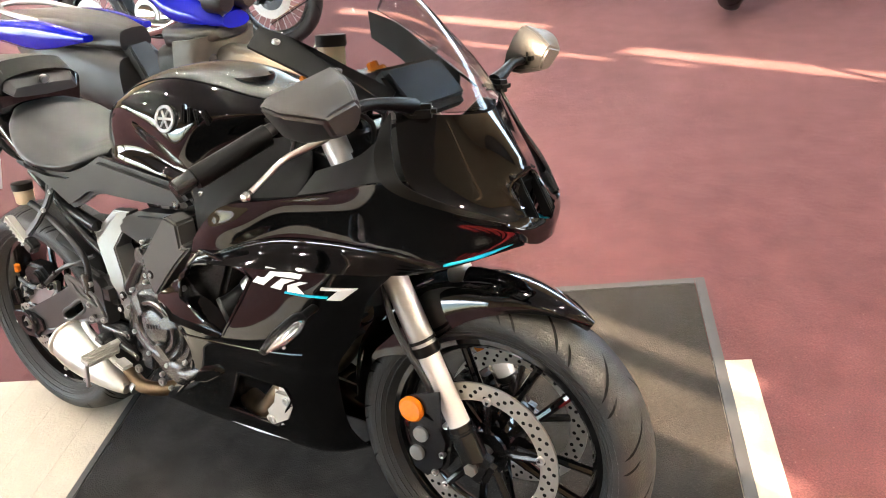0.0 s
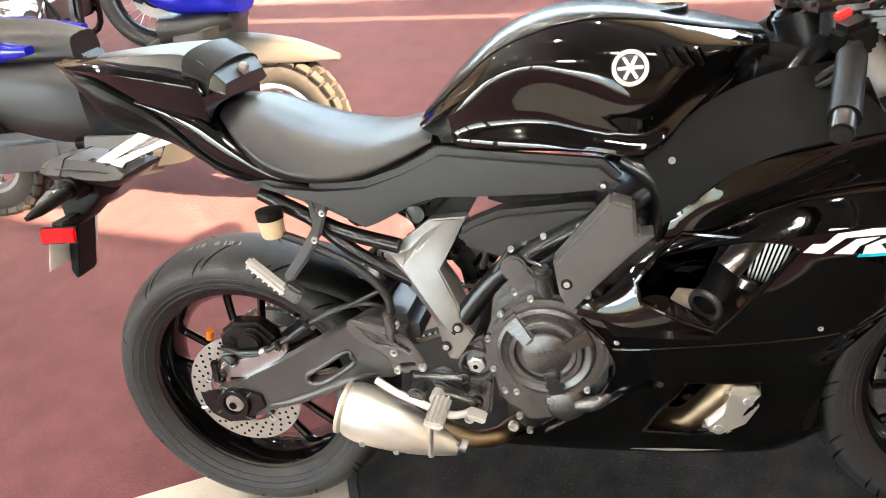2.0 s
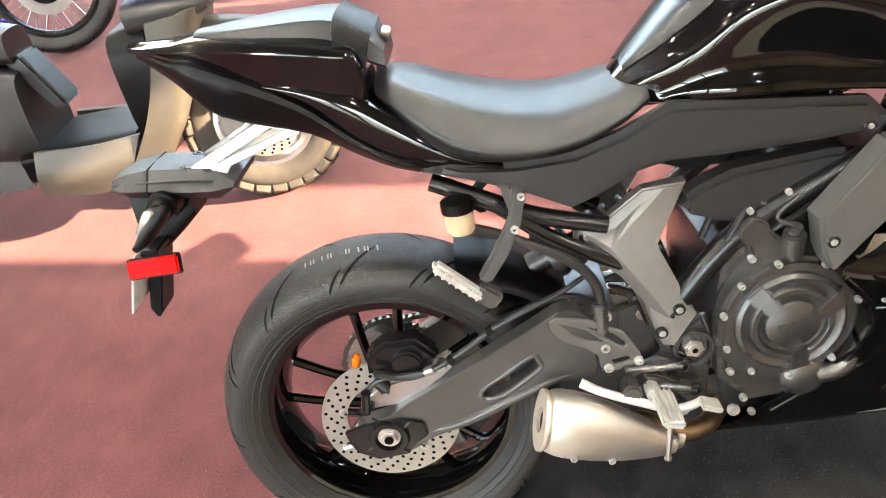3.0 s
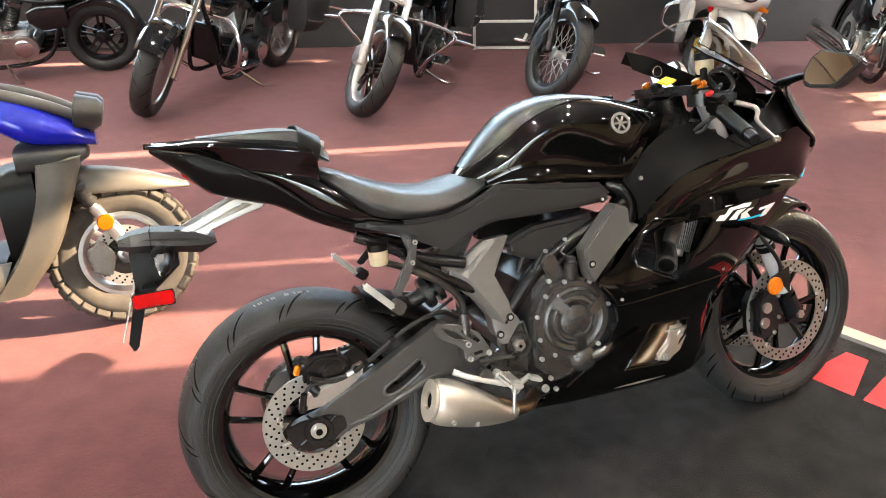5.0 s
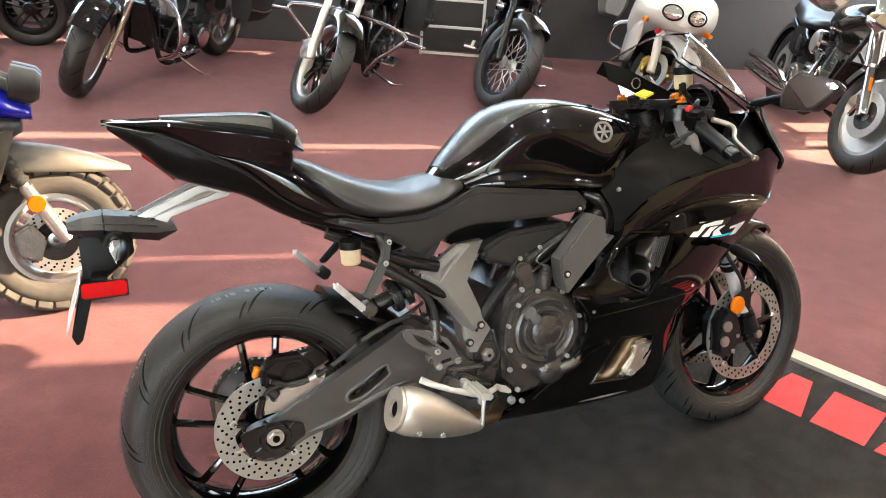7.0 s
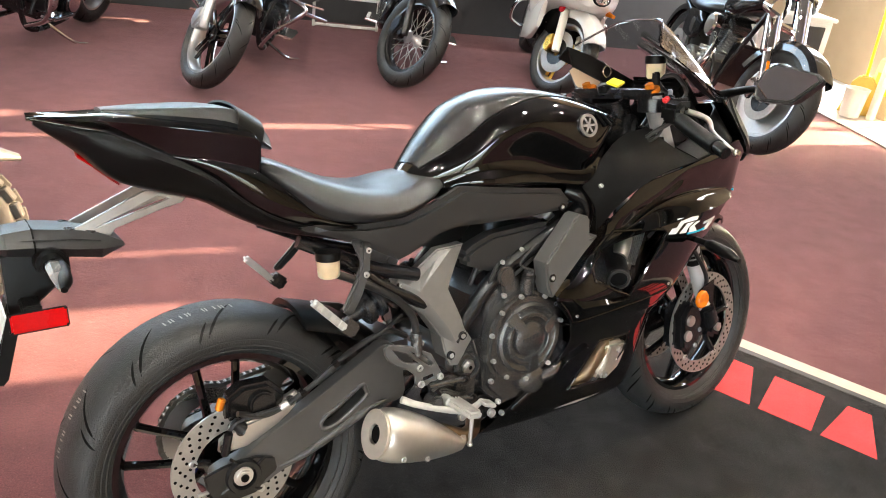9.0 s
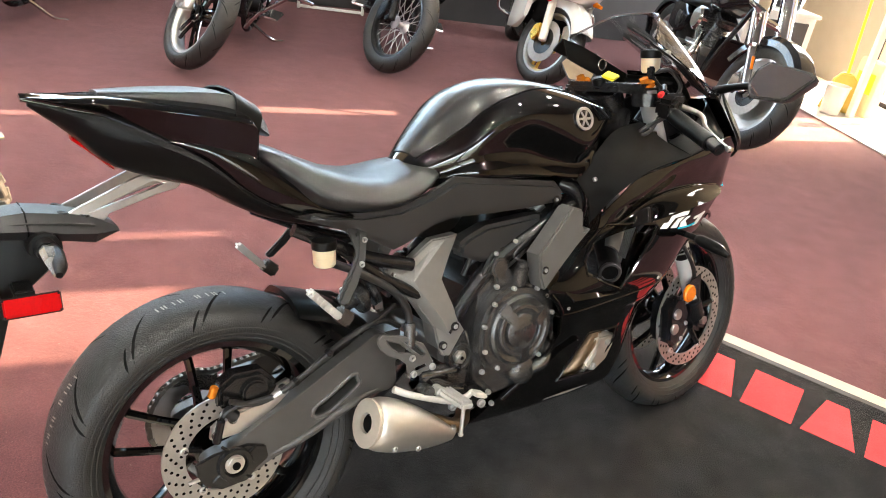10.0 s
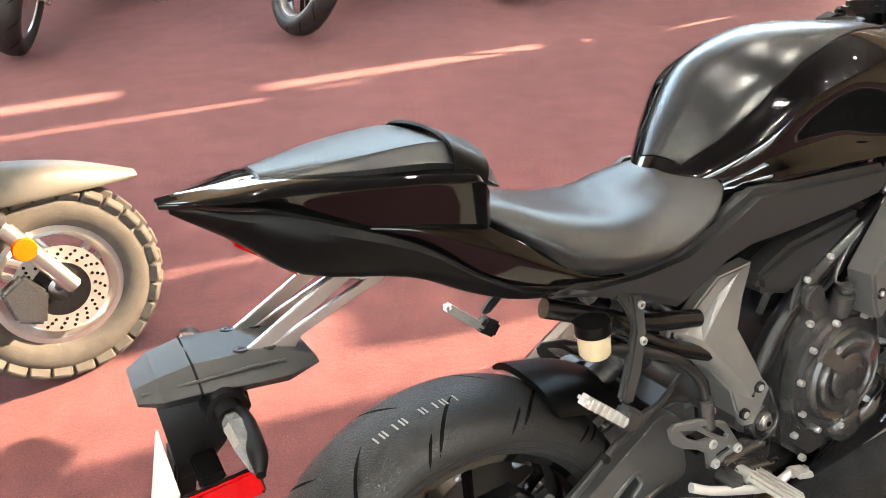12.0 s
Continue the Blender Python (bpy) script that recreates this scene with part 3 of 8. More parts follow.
def disc(c, y, outer, inner, t=0.0045, waves=0):
    n = 96
    rings = []
    for i in range(n):
        a = 2 * math.pi * i / n
        wob = 0.0025 * math.cos(waves * a) if waves else 0
        ca, sa = math.cos(a), math.sin(a)
        rings.append([Vector((c[0] + r * ca, y + d, c[2] + r * sa)) for r, d in ((inner, -t / 2), (outer + wob, -t / 2), (outer + wob, t / 2), (inner, t / 2))])
    rings.append(rings[0])
    return loft(rings, caps=False)


def holes(c, y, rows, t=0.0052, r=0.0034, n=8):
    """Drilled holes of a brake disc: dark plugs a hair proud of both faces."""
    bms = []
    for radius, count, ph in rows:
        for i in range(count):
            a = ph + 2 * math.pi * i / count
            x, z = c[0] + radius * math.cos(a), c[2] + radius * math.sin(a)
            bms.append(rod((x, y - t / 2, z), (x, y + t / 2, z), r, n))
    return join(*bms)


def bolt(p, d, r=0.007, h=0.006):
    """A socket bolt head at p that faces along d."""
    head = lathe([(0.0, h * 0.2), (r * 0.42, h * 0.2), (r * 0.50, h * 0.92), (r * 0.82, h), (r, h * 0.72), (r, -0.003), (0.0, -0.003)], (0, 0, 0), 14, "z")
    head.transform(Matrix.Translation(Vector(p)) @ Vector(d).to_track_quat("Z", "Y").to_matrix().to_4x4())
    return head


def stuff(name, bm, mat, parent):
    ob = part(name, bm, mat, parent)
    return tagged(ob, "", "", "", "stuff")


def bolts(name, rows, mat, parent, d, r=0.007, h=0.006, m=None):
    """One bolt head for each place, all on one mesh."""
    first = None
    for p in rows:
        place = (m or Matrix()) @ Matrix.Translation(Vector(p))
        if first is None:
            first = part(name, bolt((0, 0, 0), d, r, h), mat, parent)
            first.matrix_basis = place
        else:
            again(first, name, parent, place)


R0 = Vector((0, 0, 0.302))
F0 = Vector((1.384, 0, 0.297))

rear = part("rear_wheel", rim(R0, 0.222, 0.160), GLOSS, bike, "black cast wheel rim")
part("tyre", tyre(R0, 0.308, 0.172, 0.222), RUBBER, rear, "black road tyre with slanted tread cuts")
stuff("tread_pattern", groove_shade(R0, 0.308, 0.172, 0.222, 13), HOLLOW_BLACK, rear)
part("spokes", spokes(R0, 0.222, 0.052, 5, 0.21), GLOSS, rear)
part("brake_disc", disc(R0, -0.078, 0.1225, 0.078, 0.005, 0), DISC, rear, "drilled steel brake disc")
stuff("disc_drilling", holes(R0, -0.078, [(0.115, 24, 0), (0.1055, 24, 0.09), (0.096, 24, 0.18), (0.0865, 24, 0.05)], r=0.0034), HOLLOW_BLACK, rear)
for i in range(5):
    t = 0.3 + 1.257 * i
    part("disc_arm", rod((0.05 * math.cos(t), -0.074, 0.302 + 0.05 * math.sin(t)), (0.083 * math.cos(t), -0.077, 0.302 + 0.083 * math.sin(t)), 0.008, 8), FRAME, rear)
bolts("disc_bolt", [(0.083 * math.cos(t), -0.080, 0.302 + 0.083 * math.sin(t)) for t in (0.3 + 1.257 * i for i in range(5))], ALLOY, rear, (0, -1, 0), 0.008, 0.004)
stuff("chalk_marking", chalk(R0, 0.308, 0.172, 0.222, ((1.45, -0.16), (2.45, -0.12), (3.1, -0.10))), CHALK, rear)


for f in (-0.82, -0.74, -0.66, 0.82, 0.74, 0.66):
    part("sidewall_ridge", side_ridge(R0, tyre_line(0.308, 0.172, 0.222), f), RUBBER, rear)


def sprocket(c, y, r, teeth):
    n = teeth * 4
    poly = [((r + (0.004 if i % 4 in (1, 2) else -0.004)) * math.cos(2 * math.pi * i / n) + c[0], (r + (0.004 if i % 4 in (1, 2) else -0.004)) * math.sin(2 * math.pi * i / n) + c[2]) for i in range(n)]
    hole = [(c[0] + 0.06 * math.cos(2 * math.pi * i / 24), c[2] + 0.06 * math.sin(2 * math.pi * i / 24)) for i in range(24)]
    return slab_open(poly, [hole], y - 0.003, y + 0.003, 0)


part("sprocket", sprocket(R0, 0.095, 0.098, 42), STEEL, rear)


def chain_bm():
    big, small = 0.102, 0.04
    c2 = Vector((0.50, 0, 0.412))
    pts = []
    for i in range(15):
        a = radians(70 + 12 * i * 1.0 + 20 * i / 14)
        pts.append(Vector((big * math.cos(a), 0, 0.302 + big * math.sin(a))))
    start, end = pts[0], pts[-1]
    up = [start.lerp(c2 + Vector((-0.005, 0, small)), q) for q in np.linspace(1, 0.02, 30)]
    low = [end.lerp(c2 + Vector((0, 0, -small)), q) for q in np.linspace(0.02, 1, 30)]
    line = up + pts + low
    length, out, acc = 0, [], 0.0
    for a, b in zip(line, line[1:]):
        d = b - a
        while acc < d.length:
            p = a + d * (acc / d.length)
            ang = -math.degrees(math.atan2(d.z, d.x))
            k = len(out) // 3
            off = 0.0075 if k % 2 else 0.0055
            out.append(rod((p.x, 0.095 - 0.008, p.z), (p.x, 0.095 + 0.008, p.z), 0.0048, 8))
            for y in (0.095 - off, 0.095 + off):
                out.append(box((p.x + d.x / d.length * 0.0073, y, p.z + d.z / d.length * 0.0073), (0.0205, 0.0018, 0.0095), 0.0007, (0, ang, 0), 1))
            acc += 0.0146
        acc -= d.length
    return join(*out)


part("chain", chain_bm(), CHAIN, bike, "oiled drive chain")

# front end, turned slightly to the left about the steering axis
AXIS_A, AXIS_B = Vector((1.365, 0, 0.30)), Vector((1.055, 0, 0.975))
STEER = Matrix.Translation(AXIS_A) @ Matrix.Rotation(radians(4.0), 4, (AXIS_B - AXIS_A).normalized()) @ Matrix.Translation(-AXIS_A)


def front(name, bm, mat, parent=bike, label=""):
    bm.transform(STEER)
    return part(name, bm, mat, parent, label)


def steered(bm):
    bm.transform(STEER)
    return bm


fw = front("front_wheel", rim(F0, 0.219, 0.108), GLOSS, bike, "black cast wheel rim")
front("tyre", tyre(F0, 0.297, 0.120, 0.219), RUBBER, fw, "black road tyre with slanted tread cuts")
stuff("tread_pattern", steered(groove_shade(F0, 0.297, 0.120, 0.219, 15, -1)), HOLLOW_BLACK, fw)
front("spokes", spokes(F0, 0.216, 0.036, 5, 0.2, phase=0.9), GLOSS, fw)
for y in (-0.078, 0.078):
    d = front("brake_disc", disc(F0, y, 0.149, 0.115, 0.005), DISC, fw, "drilled steel brake disc")
    stuff("disc_drilling", steered(holes(F0, y, [(0.141, 28, 0), (0.132, 28, 0.08), (0.123, 28, 0.16)], r=0.004)), HOLLOW_BLACK, fw)
    arms = [rod((F0.x + 0.03 * math.cos(t), y * 0.85, F0.z + 0.03 * math.sin(t)), (F0.x + 0.117 * math.cos(t), y, F0.z + 0.117 * math.sin(t)), 0.008, 8) for t in (0.2 + 1.257 * i for i in range(5))]
    front("disc_carrier", join(*arms, lathe([(0.02, y * 0.85 - 0.004), (0.045, y * 0.85 - 0.004), (0.045, y * 0.85 + 0.004), (0.02, y * 0.85 + 0.004)], F0, 24)), FRAME, fw)
    bolts("disc_bolt", [(F0.x + 0.118 * math.cos(t), y + (-0.003 if y < 0 else 0.003), F0.z + 0.118 * math.sin(t)) for t in (0.2 + 1.257 * i for i in range(5))], ALLOY, fw, (0, y, 0), 0.0085, 0.004, STEER)

for f in (-0.82, -0.74, -0.66, 0.82, 0.74, 0.66):
    front("sidewall_ridge", side_ridge(F0, tyre_line(0.297, 0.120, 0.219), f), RUBBER, fw)
for s in (-1, 1):
    def fp(t, dy=0.0):
        """A point of the fork leg: 0 at the axle, 1 at the cap."""
        return Vector((1.382 - 0.302 * t, s * (0.103 + dy), 0.300 + 0.675 * t))
    leg = front("fork_leg", rod(fp(0.31), fp(0.985), 0.0235, 24, 0.002), LEGGREY, bike, "grey upper fork tube")
    front("dust_seal", join(rod(fp(0.295), fp(0.325), 0.0262, 24, 0.003), rod(fp(0.33), fp(0.338), 0.0258, 24)), MATTE, leg)
    front("stanchion", rod(fp(0.10), fp(0.30), 0.0208, 24), STANCHION, leg, "polished steel stanchion")
    front("axle_bracket", join(rod(fp(0.0), fp(0.085), 0.026, 20, 0.004), rod(fp(0.085), fp(0.11), 0.024, 20, 0.004), box(fp(0.0) + Vector((0.006, 0, -0.008)), (0.06, 0.04, 0.06), 0.012, (0, 25, 0))), FRAME, leg)
    front("axle_nut", rod(Vector((F0.x, s * 0.118, F0.z)), Vector((F0.x, s * 0.133, F0.z)), 0.013, 6, 0.001), ALLOY, leg)
    front("fork_cap", join(rod(fp(0.985), fp(1.0), 0.024, 20, 0.002), rod(fp(1.0), fp(1.018), 0.012, 6, 0.001)), ORANGE, leg, "orange anodised preload cap")
    # brake calliper behind the leg
    cal = front("brake_caliper", join(slab([(1.245, 0.255), (1.285, 0.235), (1.325, 0.27), (1.335, 0.33), (1.315, 0.375), (1.275, 0.385), (1.245, 0.35)], s * 0.078 - 0.036, s * 0.078 + 0.036, 0.009)), FRAME, bike, "black radial brake calliper")
    front("piston_cap", join(rod((1.275, s * 0.112, 0.335), (1.275, s * 0.121, 0.335), 0.0155, 20, 0.002)), ALLOY, cal)
    front("piston_cap", join(rod((1.265, s * 0.112, 0.293), (1.265, s * 0.121, 0.293), 0.0155, 20, 0.002)), ALLOY, cal)
    bolts("caliper_bolt", [(1.325, s * 0.105, 0.36), (1.30, s * 0.112, 0.258), (1.318, s * 0.112, 0.30)], ALLOY, cal, (0, s, 0), 0.0065, 0.006, STEER)
    front("brake_hose", tube([(1.30, s * 0.10, 0.365), (1.31, s * 0.135, 0.45), (1.24, s * 0.13, 0.56), (1.20, s * 0.10, 0.66)], 0.006, 8), HOSE, cal)
    refl = front("reflector", lathe([(0.0, -0.006), (0.021, -0.006), (0.025, -0.002), (0.025, 0.004), (0.0, 0.004)], (1.277, s * 0.147, 0.405), 28), AMBER, leg, "round amber side reflector")
    front("reflector_bracket", slab([(1.265, 0.395), (1.31, 0.40), (1.335, 0.37), (1.335, 0.45), (1.30, 0.44), (1.27, 0.43)], s * 0.142, s * 0.138, 0.001), FRAME, leg)

front("axle", rod((F0.x, -0.116, F0.z), (F0.x, 0.116, F0.z), 0.011, 16), ALLOY, fw)

# front mudguard, arched over the wheel
def mudguard():
    rings = []
    for i in range(29):
        q = i / 28
        a = radians(56 + 116 * q)
        w = blend([(0, 0.008), (0.08, 0.036), (0.25, 0.066), (0.5, 0.074), (0.8, 0.070), (1, 0.05)], q)[0]
        drop = blend([(0, 0.006), (0.12, 0.024), (0.3, 0.062), (0.5, 0.105), (0.62, 0.115), (0.78, 0.06), (1, 0.035)], q)[0]
        big = blend([(0, 0.326), (0.2, 0.334), (0.5, 0.337), (0.8, 0.332), (1, 0.318)], q)[0]
        line = spline([(0, w, big - drop), (0, w * 0.99, big - drop * 0.55), (0, w * 0.84, big - 0.013), (0, w * 0.45, big - 0.003), (0, 0, big)], 3)
        half = [(p.y, p.z) for p in line]
        full = [(-y, r) for y, r in half] + [(y, r) for y, r in reversed(half[:-1])]
        rings.append([Vector((F0.x + r * math.cos(a), y, F0.z + r * math.sin(a))) for y, r in full])
    bm = loft(rings, caps=False, closed=False)
    bmesh.ops.solidify(bm, geom=list(bm.faces), thickness=0.003)
    return bm


front("front_mudguard", mudguard(), GLOSS, bike)

# bars and controls
for s in (-1, 1):
    bar = front("handlebar", join(tube([(1.085, s * 0.10, 0.935), (1.09, s * 0.15, 0.928), (1.070, s * 0.20, 0.910), (1.018, s * 0.345, 0.852)], 0.0115, 12), lathe([(0.026, -0.016), (0.037, -0.016), (0.037, 0.016), (0.026, 0.016)], (1.092, s * 0.103, 0.935), 28, "z")), FRAME, bike)
    front("grip", tube([(1.066, s * 0.207, 0.902), (1.022, s * 0.335, 0.854)], 0.0188, 18, 6), MATTE, bar, "black ribbed rubber grip")
    front("bar_end", rod((1.022, s * 0.334, 0.857), (1.010, s * 0.368, 0.843), 0.0145, 16, 0.003), FRAME, bar)
    front("switch_housing", box((1.077, s * 0.175, 0.922), (0.05, 0.045, 0.048), 0.010, (10, -15, -s * 15)), MATTE, bar)
    lever = [STEER.inverted() @ vec(x, -y, z) for x, y, z in ((1.150, 0.165, 0.925), (1.190, 0.183, 0.910), (1.180, 0.212, 0.899), (1.150, 0.245, 0.882), (1.141, 0.290, 0.858), (1.138, 0.325, 0.841))]
    lever = [vec(p.x, -s * p.y, p.z) for p in lever]
    end = lever[-1]
    front("lever", join(tube(lever, [0.0075, 0.007, 0.006, 0.005, 0.0045, 0.0042], 10, 5), lathe([(0.0, -0.009), (0.006, -0.007), (0.009, 0), (0.006, 0.007), (0.0, 0.009)], end, 14)), STEEL, bar, "silver lever with ball end")
    front("lever_perch", box((1.11, s * 0.165, 0.938), (0.055, 0.04, 0.03), 0.008, (0, 0, s * 25)), FRAME, bar)
front("kill_switch", box((1.066, -0.163, 0.951), (0.022, 0.014, 0.012), 0.003, (10, -20, 15)), REDSW, bike, "red engine stop switch")
res = front("brake_reservoir", lathe([(0.0, 0.0), (0.019, 0.0), (0.023, 0.006), (0.024, 0.036), (0.0, 0.036)], (1.122, -0.085, 0.998), 24, "z"), FLUID, bike, "amber brake fluid cup with black cap")
front("cap", lathe([(0.0, 0.036), (0.026, 0.036), (0.027, 0.040), (0.026, 0.055), (0.0, 0.057)], (1.122, -0.085, 0.998), 24, "z"), MATTE, res)
front("hose", tube([(1.122, -0.085, 0.998), (1.135, -0.10, 0.97), (1.13, -0.135, 0.95)], 0.006, 8), HOSE, res)
front("bracket", box((1.105, -0.10, 0.985), (0.012, 0.02, 0.06), 0.003), FRAME, res)
front("top_clamp", join(box((1.075, 0, 0.962), (0.075, 0.255, 0.024), 0.009), box((1.045, 0, 0.964), (0.06, 0.10, 0.022), 0.009)), FRAME, bike)
part("steering_head", join(rod((1.10, 0, 0.80), (1.055, 0, 0.95), 0.045, 20, 0.005), box((1.02, 0, 0.86), (0.12, 0.16, 0.09), 0.02, (0, 20, 0)), box((1.12, 0, 0.83), (0.10, 0.24, 0.10), 0.02)), FRAME, bike)
front("ignition_lock", rod((1.035, 0.0, 0.962), (1.028, 0.0, 0.988), 0.017, 20, 0.003), MATTE, bike)
front("key_tag", box((1.052, -0.018, 0.990), (0.05, 0.036, 0.006), 0.003, (20, -12, 20)), YELLOW, bike, "yellow plastic key tag")
front("key_ring", tube([(1.035 + 0.014 * math.cos(t), -0.004, 1.018 + 0.014 * math.sin(t)) for t in np.linspace(0, 2 * math.pi, 13)[:-1]], 0.0014, 6, 2, True), CHROME, bike)
for line, r in (([(1.09, -0.16, 0.91), (1.14, -0.13, 0.93), (1.17, -0.05, 0.90), (1.12, 0.0, 0.80)], 0.005), ([(1.09, -0.17, 0.90), (1.05, -0.12, 0.86), (1.02, -0.08, 0.80)], 0.0055),
                ([(1.09, 0.16, 0.91), (1.15, 0.12, 0.93), (1.17, 0.05, 0.88), (1.12, 0.02, 0.80)], 0.005), ([(1.11, -0.14, 0.955), (1.16, -0.10, 0.965), (1.19, -0.04, 0.93), (1.15, 0.0, 0.84)], 0.006),
                ([(1.085, -0.15, 0.90), (1.06, -0.14, 0.86), (1.03, -0.10, 0.845), (1.0, -0.05, 0.83)], 0.0045), ([(1.12, -0.10, 1.0), (1.14, -0.13, 1.005), (1.145, -0.16, 0.97), (1.12, -0.17, 0.945)], 0.0055)):
    front("cable", tube(line, r, 8), HOSE, bike)
dash = part("instrument_panel", box((1.252, 0.0, 0.955), (0.04, 0.18, 0.095), 0.012, (0, -42, 0)), MATTE, bike, "black instrument housing behind the screen")
part("display", box((1.2365, 0.0, 0.969), (0.006, 0.15, 0.075), 0.002, (0, -42, 0)), GLOSS, dash)

# fuel tank
TANK = [
    (0.440, [(0, 0.795), (0.045, 0.795), (0.055, 0.80), (0.058, 0.806), (0.054, 0.813), (0.040, 0.820), (0.020, 0.825), (0, 0.826)]),
    (0.485, [(0, 0.79), (0.090, 0.795), (0.096, 0.812), (0.096, 0.835), (0.084, 0.850), (0.055, 0.864), (0.028, 0.870), (0, 0.872)]),
    (0.540, [(0, 0.78), (0.128, 0.797), (0.132, 0.835), (0.132, 0.872), (0.112, 0.892), (0.074, 0.911), (0.038, 0.919), (0, 0.922)]),
    (0.600, [(0, 0.78), (0.146, 0.797), (0.146, 0.845), (0.158, 0.912), (0.136, 0.933), (0.088, 0.953), (0.045, 0.961), (0, 0.964)]),
    (0.670, [(0, 0.78), (0.153, 0.794), (0.150, 0.845), (0.177, 0.922), (0.160, 0.948), (0.104, 0.972), (0.055, 0.983), (0, 0.986)]),
    (0.740, [(0, 0.78), (0.158, 0.788), (0.154, 0.825), (0.183, 0.890), (0.176, 0.938), (0.118, 0.973), (0.060, 0.986), (0, 0.989)]),
    (0.820, [(0, 0.78), (0.163, 0.781), (0.165, 0.815), (0.191, 0.862), (0.180, 0.925), (0.132, 0.958), (0.065, 0.973), (0, 0.976)]),
    (0.880, [(0, 0.80), (0.140, 0.815), (0.155, 0.86), (0.178, 0.905), (0.172, 0.928), (0.125, 0.945), (0.062, 0.957), (0, 0.960)]),
    (0.950, [(0, 0.85), (0.100, 0.870), (0.115, 0.89), (0.128, 0.917), (0.124, 0.924), (0.095, 0.931), (0.050, 0.938), (0, 0.940)]),
    (1.000, [(0, 0.89), (0.060, 0.895), (0.070, 0.90), (0.078, 0.912), (0.075, 0.915), (0.060, 0.919), (0.030, 0.923), (0, 0.925)]),
]
from mathutils.bvhtree import BVHTree


def outside(bm):
    """A function that gives the outermost point and normal of a body at x, z on one side."""
    tree = BVHTree.FromBMesh(bm)

    def find(x, z, s):
        p, n, _, _ = tree.ray_cast(Vector((x, s * 1.0, z)), Vector((0, -s, 0)))
        return (p, n if n.y * s > 0 else -n) if p else (Vector((x, s * 0.15, z)), Vector((0, s, 0)))
    return find


def facing(p, n, spin=0.0):
    """A pose at p whose -y axis looks along n and whose z axis is up."""
    y = -n.normalized()
    x = y.cross(Vector((0, 0, 1))).normalized()
    z = x.cross(y)
    return Matrix(((x.x, y.x, z.x, p.x), (x.y, y.y, z.y, p.y), (x.z, y.z, z.z, p.z), (0, 0, 0, 1))) @ pose(0, 0, 0, 0, spin, 0)


tank_bm = body(TANK, 6, 5)
on_tank = outside(tank_bm)
TANK_COVER = material("satin black tank cover", (0.0028, 0.0028, 0.0029), 0.25, spec=0.45, bump=0.05, bump_scale=1500)
tank_tree = BVHTree.FromBMesh(tank_bm)


def tank_cover():
    """The satin cover along the middle of the tank, from the seat over its top."""
    rows = []
    for i in range(34):
        x = 0.456 + 0.54 * i / 33
        w = blend([(0.456, 0.045), (0.50, 0.080), (0.55, 0.103), (0.60, 0.114), (0.66, 0.116), (0.72, 0.110), (0.82, 0.098), (0.92, 0.078), (1.0, 0.045)], x)[0]
        row = []
        for j in range(17):
            p, n, _, _ = tank_tree.ray_cast(vec(x, w * (j / 8 - 1), 2.0), vec(0, 0, -1))
            row.append(p + n * (0.0026 if 0 < j < 16 else 0.0002))
        rows.append(row)
    return loft(rows, caps=False, closed=False), rows


cover_bm, cover_rows = tank_cover()
tank = part("fuel_tank", tank_bm, GLOSS, bike, "gloss black fuel tank", 30)
part("tank_cover", cover_bm, TANK_COVER, tank, "satin black cover along the tank's spine", 50)
for j in (0, 16):
    part("cover_seam", tube([r[j] for r in cover_rows], 0.0016, 6, 1), HOLLOW_BLACK, tank)
part("fuel_cap", lathe([(0.0, 0.0), (0.044, 0.0), (0.047, 0.004), (0.047, -0.008), (0.0, -0.008)], (0.845, 0, 0.967), 32, "z"), FRAME, tank)
for s in (-1, 1):
    em = part("emblem", lathe([(0.0, -0.004), (0.024, -0.004), (0.0265, -0.001), (0.0265, 0.006), (0.0, 0.006)], (0, 0, 0), 32), FRAME, tank, "round silver emblem")
    em.matrix_basis = facing(*on_tank(0.802, 0.915, s))
    part("emblem_ring", lathe([(0.0195, -0.0058), (0.0255, -0.0058), (0.0255, -0.003), (0.0195, -0.003)], (0, 0, 0), 32), SILVER, em)
    for k in range(3):
        part("emblem_bar", box((0, -0.0045, 0), (0.005, 0.003, 0.036), 0.001, (0, 30 + 60 * k, 0)), SILVER, em)
    for i in range(4):
        p, n = on_tank(0.846 + 0.016 * i, 0.925 - 0.002 * i, s)
        part("vent_slot", box((0, -0.001, 0), (0.0065, 0.007, 0.040 - 0.004 * i), 0.002), HOLLOW_BLACK, tank).matrix_basis = facing(p, n, s * 24)
        part("vent_rib", box((0.0065, -0.0015, 0), (0.0022, 0.006, 0.036 - 0.004 * i), 0.001), GLOSS, tank).matrix_basis = facing(p, n, s * 24)

